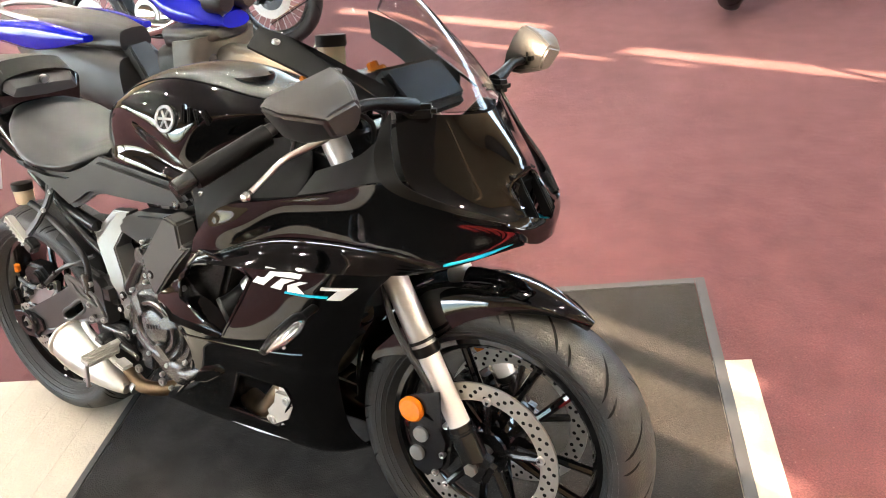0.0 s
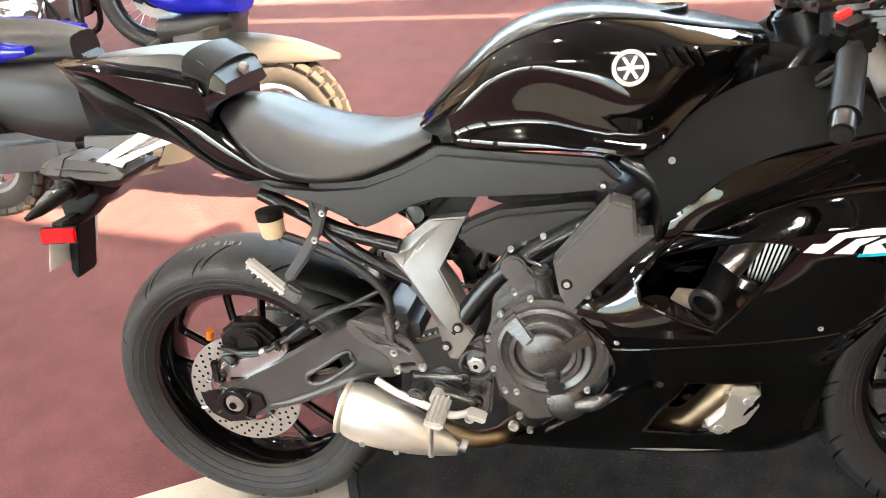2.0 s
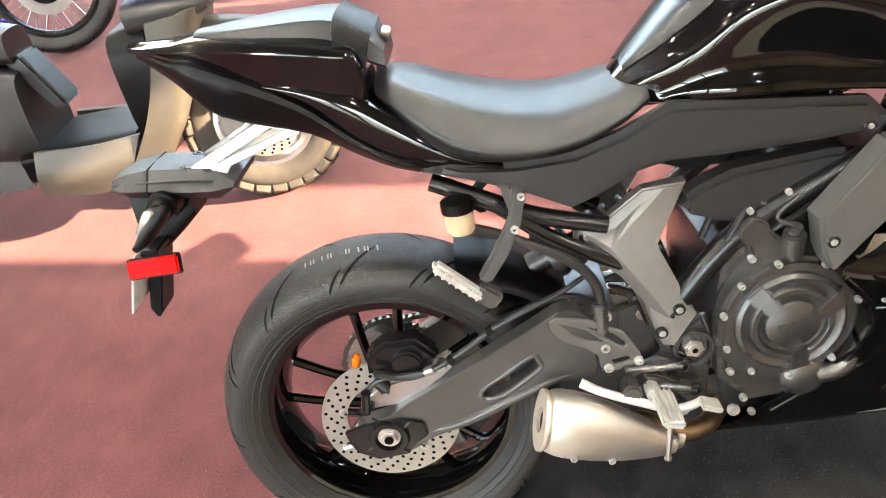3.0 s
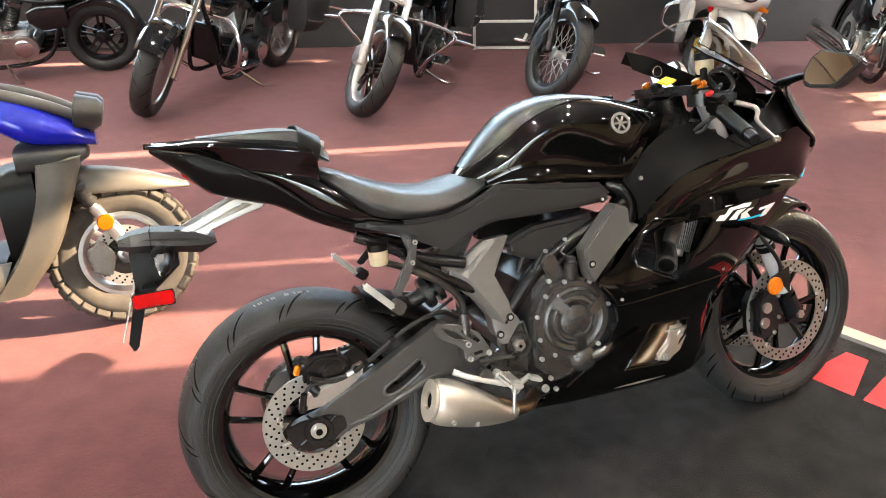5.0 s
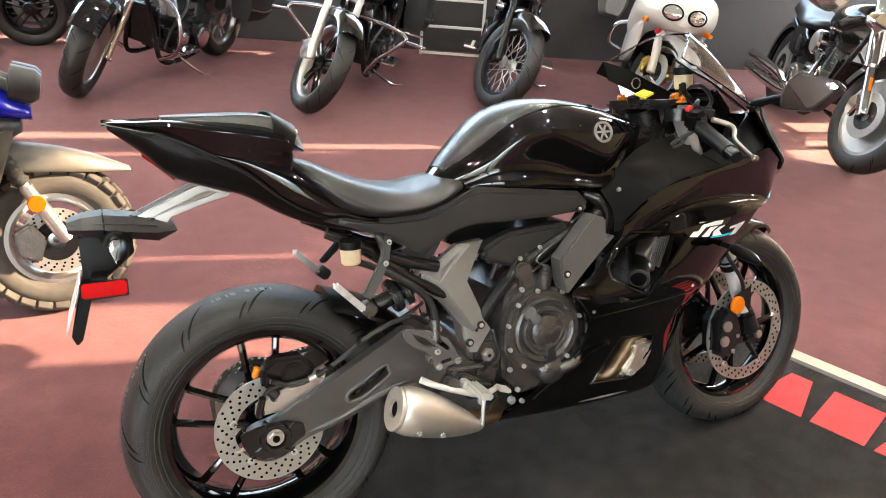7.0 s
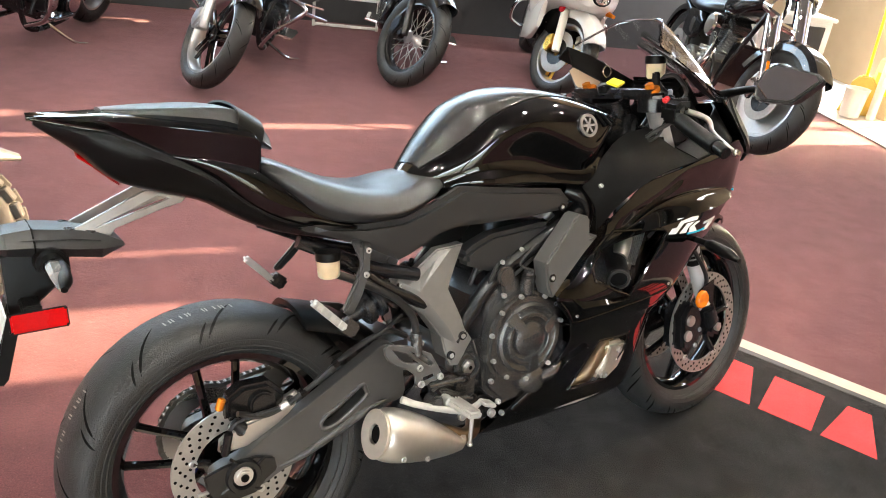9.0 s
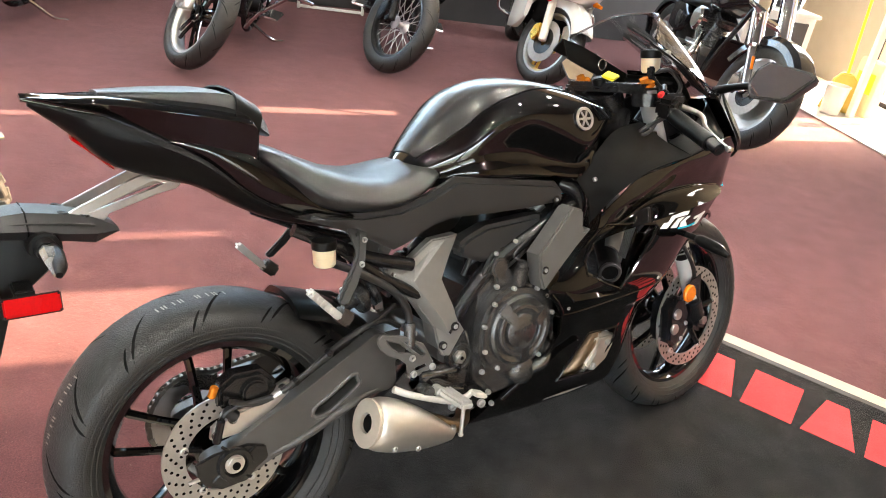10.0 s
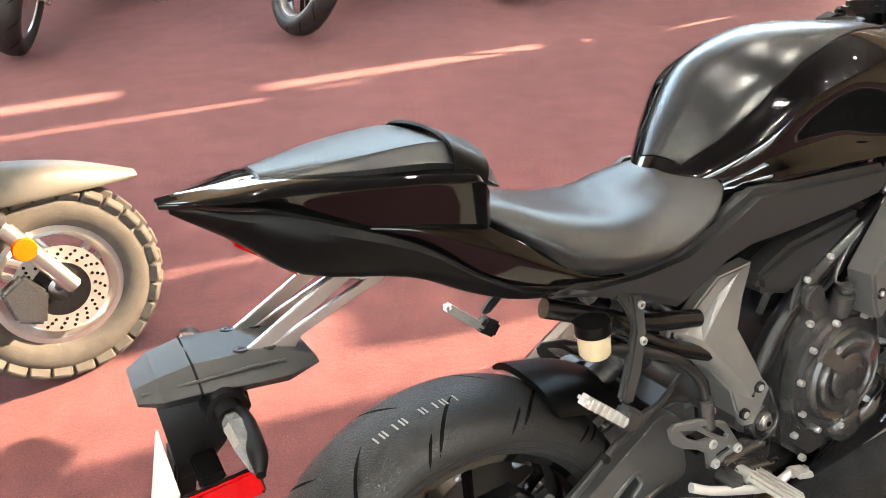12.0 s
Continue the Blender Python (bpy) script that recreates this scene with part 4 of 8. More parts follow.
# seats and tail
SEAT = [
    (0.095, [(0, 0.86), (0.060, 0.862), (0.078, 0.868), (0.080, 0.878), (0.055, 0.890), (0, 0.894)]),
    (0.140, [(0, 0.81), (0.100, 0.815), (0.122, 0.828), (0.124, 0.852), (0.085, 0.876), (0, 0.882)]),
    (0.200, [(0, 0.76), (0.125, 0.775), (0.148, 0.785), (0.150, 0.81), (0.105, 0.846), (0, 0.856)]),
    (0.280, [(0, 0.75), (0.130, 0.760), (0.157, 0.768), (0.160, 0.785), (0.110, 0.818), (0, 0.826)]),
    (0.360, [(0, 0.75), (0.125, 0.760), (0.150, 0.768), (0.152, 0.782), (0.105, 0.806), (0, 0.815)]),
    (0.430, [(0, 0.77), (0.110, 0.779), (0.132, 0.786), (0.134, 0.797), (0.092, 0.816), (0, 0.826)]),
    (0.478, [(0, 0.79), (0.085, 0.798), (0.100, 0.803), (0.102, 0.810), (0.072, 0.824), (0, 0.836)]),
]
part("rider_seat", body(SEAT, 5, 5), VINYL, bike, "black vinyl rider seat", 50)
COWL = [(x, [(0, zb), (yb * 0.9, zb + 0.002), (yb, zb + 0.008), (ys, zs), (ys - 0.001, zs + 0.003), (yt, zt), (0, zt + 0.005)]) for x, zb, yb, ys, zs, yt, zt in (
    (-0.266, 0.980, 0.010, 0.013, 0.986, 0.010, 0.988), (-0.200, 0.965, 0.050, 0.062, 0.980, 0.050, 0.987), (-0.140, 0.948, 0.072, 0.086, 0.974, 0.066, 0.986),
    (-0.016, 0.884, 0.098, 0.110, 0.952, 0.084, 0.969), (0.050, 0.850, 0.108, 0.120, 0.938, 0.096, 0.955), (0.078, 0.846, 0.108, 0.119, 0.930, 0.098, 0.946), (0.088, 0.850, 0.100, 0.112, 0.915, 0.092, 0.928))]
part("tail_cowl", body(COWL, 5, 3), GLOSS, bike, "gloss black pointed tail", 22)
SIDE = [(x, [(0, zb), (yb * 0.92, zb + 0.002), (yb, zb + 0.006), (ys, (zb + zt) / 2), (ys - 0.004, zt - 0.006), (ys * 0.8, zt), (0, zt)]) for x, zb, yb, ys, zt in (
    (-0.060, 0.902, 0.086, 0.092, 0.925), (0.000, 0.868, 0.100, 0.108, 0.912), (0.060, 0.812, 0.113, 0.120, 0.890), (0.100, 0.788, 0.121, 0.127, 0.862), (0.150, 0.770, 0.127, 0.133, 0.822), (0.200, 0.757, 0.130, 0.137, 0.786), (0.260, 0.746, 0.132, 0.138, 0.762))]
part("tail_side_panel", body(SIDE, 5, 3), GLOSS, bike, "gloss black panel under the seat", 30)
UNDER = [
    (-0.256, [(0, 0.972), (0.008, 0.973), (0.010, 0.976), (0.009, 0.983), (0, 0.984)]),
    (-0.200, [(0, 0.925), (0.030, 0.927), (0.048, 0.94), (0.054, 0.966), (0, 0.97)]),
    (-0.140, [(0, 0.868), (0.045, 0.871), (0.068, 0.885), (0.080, 0.950), (0, 0.955)]),
    (-0.016, [(0, 0.825), (0.060, 0.828), (0.088, 0.842), (0.105, 0.885), (0, 0.89)]),
    (0.058, [(0, 0.780), (0.070, 0.783), (0.098, 0.795), (0.118, 0.822), (0, 0.83)]),
    (0.125, [(0, 0.750), (0.080, 0.753), (0.108, 0.762), (0.128, 0.782), (0, 0.785)]),
    (0.260, [(0, 0.71), (0.080, 0.715), (0.100, 0.725), (0.110, 0.74), (0, 0.75)]),
]
part("undertail", body(UNDER, 4, 4), MATTE, bike, "matte black undertail", 30)
PAD = [(x, [(0, zb), (ye * 0.85, zb + 0.003), (ye, zm), (ye - 0.002, zm + 0.003), (yt, zt - 0.004), (yt * 0.9, zt), (0, zt + 0.002)]) for x, zb, ye, zm, yt, zt in (
    (-0.155, 0.984, 0.036, 0.988, 0.030, 0.994), (-0.060, 0.968, 0.082, 0.980, 0.066, 0.994), (0.030, 0.952, 0.096, 0.967, 0.078, 0.990), (0.072, 0.935, 0.098, 0.950, 0.082, 0.978), (0.100, 0.915, 0.096, 0.925, 0.084, 0.955), (0.118, 0.905, 0.085, 0.912, 0.075, 0.930))]
pad = part("pillion_seat", body(PAD, 5, 3), VINYL, bike, "black vinyl pillion pad", 30)
part("pad_collar", skin([[(0.052, -0.100, 0.945), (0.058, -0.088, 0.985), (0.062, 0.0, 0.996), (0.058, 0.088, 0.985), (0.052, 0.100, 0.945)], [(0.092, -0.100, 0.915), (0.104, -0.088, 0.952), (0.112, 0.0, 0.966), (0.104, 0.088, 0.952), (0.092, 0.100, 0.915)]], 0.004, 5, 4), MATTE, pad)
part("seat_lock", rod((0.112, 0, 0.945), (0.124, 0, 0.940), 0.011, 18, 0.002), ALLOY, pad)
part("tail_lamp", body([(-0.198, [(0, 0.914), (0.012, 0.916), (0.010, 0.922), (0, 0.924)]), (-0.17, [(0, 0.890), (0.020, 0.892), (0.018, 0.898), (0, 0.90)]), (-0.14, [(0, 0.862), (0.030, 0.864), (0.026, 0.868), (0, 0.87)])], 4, 3), RED, bike, "thin red tail lamp strip")

# side covers and frame
def facets(s, faces, mids, back):
    """A faceted cover: outlines of rows (x, z, depth), each fanned from a middle point, closed back to a depth."""
    bm = bmesh.new()
    cache = {}

    def at(x, z, d):
        key = (x, z, d)
        if key not in cache:
            cache[key] = bm.verts.new((x, s * d, z))
        return cache[key]
    for face, mid in zip(faces, mids):
        c = at(*mid)
        for a, b in zip(face, face[1:] + face[:1]):
            if (a, b) != (face[-1], face[0]):
                bm.faces.new((c, at(*a), at(*b)))
        bm.faces.new((c, at(*face[-1]), at(*face[0])))
    edges = [e for e in bm.edges if len(e.link_faces) == 1]
    for e in edges:
        p, q = e.verts
        bm.faces.new((p, q, at(q.co.x, q.co.z, back), at(p.co.x, p.co.z, back)))
    bmesh.ops.recalc_face_normals(bm, faces=bm.faces)
    rimset = [e for e in edges if e.is_valid]
    bmesh.ops.bevel(bm, geom=rimset, offset=0.003, segments=2, affect="EDGES", clamp_overlap=True)
    return bm


SIDE_COVER = [(0.130, 0.768), (0.200, 0.768), (0.280, 0.757), (0.359, 0.758), (0.427, 0.778), (0.474, 0.798), (0.495, 0.808), (0.756, 0.776), (0.791, 0.739), (0.771, 0.728), (0.683, 0.723), (0.576, 0.722), (0.490, 0.724), (0.443, 0.714), (0.403, 0.694), (0.374, 0.681), (0.349, 0.673), (0.290, 0.705), (0.210, 0.740)]
AIRBOX = [(0.511, 0.634), (0.508, 0.659), (0.533, 0.674), (0.583, 0.692), (0.718, 0.699), (0.750, 0.696), (0.747, 0.682), (0.693, 0.633), (0.637, 0.608), (0.574, 0.610)]
PIVOT = [(0.530, 0.461), (0.542, 0.420), (0.541, 0.360), (0.527, 0.287), (0.492, 0.287), (0.475, 0.342), (0.487, 0.399), (0.496, 0.435)]
FRONT_COVER = [(0.767, 0.727), (0.801, 0.715), (0.803, 0.667), (0.831, 0.669), (0.789, 0.634), (0.740, 0.587), (0.700, 0.545), (0.691, 0.545), (0.680, 0.575), (0.674, 0.628)]
for s in (-1, 1):
    a, b = sorted((s * 0.108, s * 0.143))
    panel = slab(SIDE_COVER, a, b, 0.015)
    for v in panel.verts:
        if abs(v.co.y) > 0.115:
            v.co.y += s * 0.023 * max(0.0, min(1.0, (v.co.x - 0.3) / 0.45))
    cover = part("side_cover", panel, SATIN, bike, "dark satin plastic side cover")
    part("screw", bolt((0.755, s * 0.164, 0.736), (0, s, 0), 0.009, 0.003), FRAME, cover)
    part("screw_head", bolt((0.755, s * 0.1665, 0.736), (0, s, 0), 0.004, 0.002), BOLT, cover)
    a, b = sorted((s * 0.09, s * 0.140))
    part("airbox_cover", slab(AIRBOX, a, b, 0.018), SATIN, bike)
    q = dict(A=(0.521, 0.677, 0.115), B=(0.457, 0.673, 0.110), C=(0.397, 0.631, 0.108), M=(0.414, 0.620, 0.112), D=(0.350, 0.625, 0.104), D2=(0.367, 0.578, 0.106), R1=(0.496, 0.631, 0.120), K0=(0.485, 0.672, 0.120), K1=(0.401, 0.594, 0.130), K2=(0.469, 0.589, 0.134), R2=(0.496, 0.523, 0.142), K4=(0.500, 0.500, 0.150), K3=(0.458, 0.507, 0.152), L1=(0.415, 0.536, 0.120), L2=(0.449, 0.485, 0.134), R3=(0.520, 0.468, 0.148), F=(0.483, 0.416, 0.148), F0=(0.467, 0.417, 0.144), L3=(0.455, 0.449, 0.138))
    fc = part("frame_cover", facets(s, [tuple(q[k] for k in f.split()) for f in ("A K0 K1 K2 R1", "A B C M K1 K0", "C D D2 K1 M", "K1 K2 R2 K4 K3", "D2 L1 L2 K3 K1", "K3 K4 R3 F F0 L3 L2")], ((0.461, 0.623, 0.1255), (0.450, 0.652, 0.1165), (0.380, 0.609, 0.113), (0.472, 0.545, 0.1425), (0.425, 0.540, 0.134), (0.482, 0.463, 0.1475)), 0.088), GREY, bike, "grey angular frame cover with sharp creases", 24)
    part("mount_boss", lathe([(0.0, -s * 0.012), (0.019, -s * 0.012), (0.019, s * 0.001), (0.016, s * 0.004), (0.013, s * 0.004), (0.012, 0.0), (0.0, 0.0)], (0.369, s * 0.105, 0.608), 32), GREY, fc)
    part("screw", bolt((0.369, s * 0.105, 0.608), (0, s, 0), 0.011, 0.003), FRAME, fc)
    bolts("screw", [(0.492, s * 0.151, 0.484), (0.465, s * 0.146, 0.443)], FRAME, fc, (0, s, 0), 0.0095, 0.004)
    bolts("screw_head", [(0.369, s * 0.1075, 0.608), (0.492, s * 0.1545, 0.484), (0.465, s * 0.1495, 0.443)], BOLT, fc, (0, s, 0), 0.0055, 0.002)
    a, b = sorted((s * 0.105, s * 0.137))
    piv = part("pivot_plate", slab(PIVOT, a, b, 0.006), CAST, bike)
    part("pivot_cup", lathe([(0.024, 0.0), (0.027, s * 0.006), (0.032, s * 0.006), (0.035, 0.0), (0.035, -s * 0.008), (0.024, -s * 0.008)], (0.514, s * 0.139, 0.403), 32), CAST, piv)
    part("pivot_bolt", join(rod((0.514, s * 0.132, 0.403), (0.514, s * 0.146, 0.403), 0.0165, 6, 0.002), rod((0.514, s * 0.144, 0.403), (0.514, s * 0.150, 0.403), 0.010, 16, 0.001)), ALLOY, piv)
    part("pivot_bore", rod((0.514, s * 0.148, 0.403), (0.514, s * 0.1508, 0.403), 0.005, 6), HOLLOW_BLACK, piv)
    part("pivot_rib", tube([(x, s * 0.136, z) for x, z in PIVOT[:3] + PIVOT[-2:]], 0.0045, 8, 1), CAST, piv)
    a, b = sorted((s * 0.16, s * 0.209))
    ff = part("front_frame_cover", slab(FRONT_COVER, a, b, 0.005), COVER, bike, "grey plastic frame cover", 14)
    part("screw", bolt((0.693, s * 0.207, 0.592), (0, s, 0), 0.0095, 0.004), FRAME, ff)
    part("screw_head", bolt((0.693, s * 0.2105, 0.592), (0, s, 0), 0.005, 0.002), BOLT, ff)
    part("frame_tube", join(tube([(0.79, s * 0.13, 0.765), (0.82, s * 0.147, 0.75), (0.843, s * 0.148, 0.71), (0.83, s * 0.138, 0.64)], 0.019, 12), tube([(1.08, s * 0.05, 0.90), (0.95, s * 0.13, 0.80), (0.80, s * 0.14, 0.70), (0.60, s * 0.135, 0.60), (0.48, s * 0.13, 0.47)], 0.019, 12),
         tube([(0.40, s * 0.12, 0.63), (0.30, s * 0.115, 0.66), (0.22, s * 0.11, 0.70), (0.15, s * 0.10, 0.735)], 0.014, 12), tube([(0.42, s * 0.12, 0.56), (0.32, s * 0.12, 0.62), (0.24, s * 0.115, 0.69)], 0.0125, 10)), FRAME, bike)

# cockpit inner panels
for s in (-1, 1):
    rows = [[(0.815, s * 0.165, 0.775), (0.90, s * 0.150, 0.845), (0.99, s * 0.115, 0.875), (1.08, s * 0.105, 0.885)],
            [(0.836, s * 0.185, 0.728), (0.90, s * 0.185, 0.80), (1.00, s * 0.165, 0.825), (1.12, s * 0.155, 0.84)],
            [(0.840, s * 0.189, 0.676), (0.91, s * 0.207, 0.742), (1.00, s * 0.222, 0.79), (1.14, s * 0.220, 0.812)]]
    inner = part("inner_panel", skin(rows, 0.004, 6, 6), INNER, bike, "matte black inner fairing panel")
    part("screw", bolt((0.856, s * 0.181, 0.775), (0, s, 0.4), 0.0055, 0.003), BOLT, inner)
    rows = [[(1.13, s * 0.155, 0.838), (1.22, s * 0.150, 0.87), (1.29, s * 0.135, 0.92), (1.35, s * 0.08, 0.93)],
            [(1.14, s * 0.218, 0.814), (1.22, s * 0.208, 0.828), (1.30, s * 0.190, 0.842), (1.40, s * 0.10, 0.85)]]
    part("cockpit_panel", skin(rows, 0.004, 6, 3), MATTE, bike)

# side fairings
SCOOP = [(0.834, 0.406), (0.848, 0.395), (0.838, 0.381), (0.770, 0.341), (0.717, 0.325), (0.712, 0.335), (0.762, 0.382)]
SHIELD = [(0.938, 0.362), (0.993, 0.362), (1.007, 0.341), (0.976, 0.287), (0.931, 0.262), (0.904, 0.268), (0.896, 0.286), (0.924, 0.316)]
DECAL = ([(1.027, 0.648), (1.052, 0.645), (1.081, 0.667), (1.134, 0.668), (1.141, 0.677), (1.061, 0.680)], [(1.067, 0.644), (1.091, 0.642), (1.099, 0.654), (1.124, 0.665), (1.095, 0.664)], [(1.104, 0.641), (1.138, 0.640), (1.126, 0.654), (1.149, 0.663), (1.133, 0.663), (1.107, 0.653)], [(1.174, 0.657), (1.238, 0.659), (1.202, 0.632), (1.177, 0.632), (1.202, 0.652), (1.170, 0.651)])
DECAL_LINE = [(1.097, 0.637), (1.141, 0.635), (1.179, 0.635), (1.182, 0.639), (1.141, 0.639), (1.100, 0.641)]
INTAKE = [(0.804, 0.571), (0.798, 0.599), (0.830, 0.642), (0.868, 0.674), (1.009, 0.663), (1.022, 0.652), (0.985, 0.602), (0.940, 0.546), (0.913, 0.515), (0.866, 0.535)]
BELLY = [(0.874, 0.393), (0.988, 0.384), (0.994, 0.351), (0.931, 0.263), (0.799, 0.277), (0.816, 0.303)]
for s in (-1, 1):
    rows = [
        [(0.853, 0.698, 0.210), (0.902, 0.738, 0.220), (0.960, 0.775, 0.222), (1.080, 0.800, 0.226), (1.200, 0.822, 0.216), (1.312, 0.846, 0.206), (1.400, 0.803, 0.160), (1.468, 0.765, 0.095)],
        [(0.850, 0.690, 0.212), (0.926, 0.722, 0.224), (1.011, 0.750, 0.224), (1.100, 0.785, 0.222), (1.200, 0.796, 0.213), (1.287, 0.793, 0.196), (1.381, 0.779, 0.158), (1.474, 0.752, 0.082)],
        [(0.840, 0.665, 0.214), (0.909, 0.673, 0.214), (0.992, 0.702, 0.206), (1.076, 0.722, 0.201), (1.176, 0.727, 0.192), (1.281, 0.719, 0.173), (1.377, 0.707, 0.147), (1.478, 0.742, 0.066)],
        [(0.805, 0.625, 0.208), (0.868, 0.653, 0.228), (0.945, 0.665, 0.236), (1.052, 0.675, 0.238), (1.195, 0.685, 0.223), (1.286, 0.688, 0.197), (1.370, 0.694, 0.150), (1.468, 0.716, 0.045)],
    ]
    edge = [(x, s * (y + 0.002), z + 0.001) for x, z, y in rows[2][:-1]]
    upper = skin([[(x, s * y, z) for x, z, y in r] for r in rows], 0, 7, 6)
    up = part("upper_fairing", skin([[(x, s * y, z) for x, z, y in r] for r in rows], 0.004, 7, 6), GLOSS, bike, "gloss black upper fairing", 45)
    rows = [
        [(0.804, 0.625, 0.207), (0.869, 0.653, 0.227), (0.945, 0.665, 0.235), (1.052, 0.675, 0.237), (1.195, 0.685, 0.222), (1.300, 0.688, 0.190)],
        [(0.754, 0.579, 0.214), (0.822, 0.605, 0.226), (0.922, 0.625, 0.234), (1.045, 0.634, 0.237), (1.136, 0.623, 0.226), (1.248, 0.634, 0.192)],
        [(0.705, 0.539, 0.212), (0.780, 0.528, 0.230), (0.898, 0.530, 0.234), (1.009, 0.529, 0.230), (1.104, 0.526, 0.212), (1.196, 0.545, 0.172)],
        [(0.752, 0.470, 0.205), (0.800, 0.470, 0.213), (0.906, 0.475, 0.214), (0.997, 0.468, 0.206), (1.075, 0.465, 0.190), (1.138, 0.473, 0.160)],
        [(0.742, 0.390, 0.188), (0.790, 0.395, 0.188), (0.869, 0.407, 0.182), (0.969, 0.406, 0.174), (1.042, 0.396, 0.158), (1.105, 0.402, 0.132)],
        [(0.575, 0.245, 0.142), (0.710, 0.245, 0.146), (0.850, 0.243, 0.141), (0.970, 0.240, 0.131), (1.040, 0.245, 0.120), (1.090, 0.285, 0.100)],
        [(0.545, 0.212, 0.112), (0.700, 0.203, 0.112), (0.850, 0.197, 0.106), (0.970, 0.195, 0.099), (1.040, 0.200, 0.090), (1.108, 0.225, 0.070)],
        [(0.550, 0.205, 0.050), (0.700, 0.190, 0.050), (0.850, 0.184, 0.050), (0.970, 0.182, 0.050), (1.040, 0.188, 0.045), (1.100, 0.215, 0.040)],
    ]
    low = part("lower_fairing", skin([[(x, s * y, z) for x, z, y in r] for r in rows], 0.004, 12, 9, (INTAKE, BELLY)), GLOSS, bike, "gloss black lower fairing with side openings", 45)
    hull = outside(join(upper, skin([[(x, s * y, z) for x, z, y in r] for r in rows], 0, 12, 9)))

    def on_hull(pts, lift=0.0, k=1):
        """Points of the fairing's outer face at rows of x and z, lifted off it."""
        line = spline([(x, 0, z) for x, z in pts], k) if k > 1 else [vec(x, 0, z) for x, z in pts]
        out = []
        for w in line:
            p, n = hull(w.x, w.z, s)
            out.append(p + n * lift)
        return out

    def sticker(pts, lift=0.0016):
        """A thin flat patch that lies on the fairing."""
        return loft([on_hull(pts, -0.002), on_hull(pts, lift)])
    part("intake_lip", tube(on_hull(INTAKE, -0.001), 0.0042, 8, 1, True), GLOSS, low)
    part("belly_lip", tube(on_hull(BELLY, -0.001), 0.004, 8, 1, True), GLOSS, low)
    # sloping panel under the intake and the long scoop above the belly opening
    wing = skin([[(0.742, s * 0.224, 0.537), (0.822, s * 0.200, 0.566), (0.866, s * 0.196, 0.545), (0.912, s * 0.214, 0.524)], [(0.763, s * 0.236, 0.514), (0.815, s * 0.240, 0.513), (0.860, s * 0.241, 0.511), (0.906, s * 0.238, 0.509)]], 0.004, 4, 4)
    part("intake_wing", wing, GLOSS, low, "gloss black sloping panel under the intake")
    scoop = on_hull(SCOOP, 0.0)
    mid = sum(scoop, Vector()) / len(scoop)
    top = [p.lerp(mid, 0.28) + vec(0, s * 0.010, 0) for p in scoop]
    part("belly_scoop", soften(loft([[p - vec(0, s * 0.01, 0) for p in scoop], top]), 0.002, 2, 20), GLOSS, low, "raised gloss black scoop")
    part("panel_seam", tube(on_hull([(0.735, 0.470), (0.80, 0.478), (0.90, 0.486), (1.00, 0.494), (1.09, 0.500)], 0.0, 5), 0.0022, 6, 1), GLOSS, low)
    part("rear_edge", tube(on_hull([(0.712, 0.533), (0.738, 0.503), (0.755, 0.468), (0.748, 0.395), (0.700, 0.330), (0.63, 0.270)], 0.0, 5), 0.004, 8, 1), GLOSS, low)
    bolts("fairing_screw", on_hull([(0.765, 0.490), (0.735, 0.448), (1.06, 0.515)], -0.001), BOLT, low, (0, s, 0), 0.0042, 0.003)
    part("panel_edge", tube(edge, [0.001] + [0.0026] * (len(edge) - 2) + [0.001], 8, 5), GLOSS, up)
    # silver strip that paints a bright reflection along the belly's lower edge
    part("belly_glint", tube([(0.74, s * 0.134, 0.226), (0.85, s * 0.130, 0.222), (0.95, s * 0.122, 0.219)], [0.002, 0.0045, 0.002], 8, 4), SILVER, low)
    part("trim_stripe", tube([(1.375, s * 0.150, 0.702), (1.42, s * 0.108, 0.713), (1.462, s * 0.062, 0.728)], [0.002, 0.0055, 0.003], 8, 5), CYAN, up, "cyan pinstripe")
    # two-tone block decal
    for shape in DECAL:
        part("decal", sticker(shape), WHITE, up, "plain slanted white decal block")
    part("decal_underline", sticker(DECAL_LINE, 0.0022), CYAN, up)
    # inside the intake: hose end, its bright neck and the radiator's edge
    duct = part("air_duct", tube([(0.902, s * 0.204, 0.553), (0.915, s * 0.190, 0.562), (0.930, s * 0.165, 0.580), (0.955, s * 0.12, 0.61)], [0.027, 0.026, 0.025, 0.024], 20, 5), MATTE, low)
    part("duct_mouth", lathe([(0.0205, -0.006), (0.026, -0.006), (0.028, 0.0), (0.026, 0.004), (0.0205, 0.004)], (0, 0, 0), 28), SATIN, low).matrix_basis = facing(vec(0.900, s * 0.207, 0.552), vec(-0.55, s * 0.80, -0.25))
    part("duct_bore", rod(vec(0.900, s * 0.207, 0.552) + vec(-0.001, s * 0.001, 0), vec(0.906, s * 0.199, 0.556), 0.0205, 24), HOLLOW_BLACK, low)
    part("hose_neck", tube([(0.935, s * 0.170, 0.592), (0.955, s * 0.160, 0.612), (0.985, s * 0.140, 0.645)], [0.020, 0.021, 0.019], 16, 5), STEEL, low, "bright metal hose neck")
    part("hose_clip", tube([(0.958, s * 0.165, 0.560), (0.964, s * 0.163, 0.572)], 0.017, 14, 1), STEEL, low)
    frame_side = part("radiator_edge", slab([(0.975, 0.640), (1.042, 0.642), (1.006, 0.548), (0.962, 0.568)], *sorted((s * 0.145, s * 0.156)), 0.002), FRAME, low)
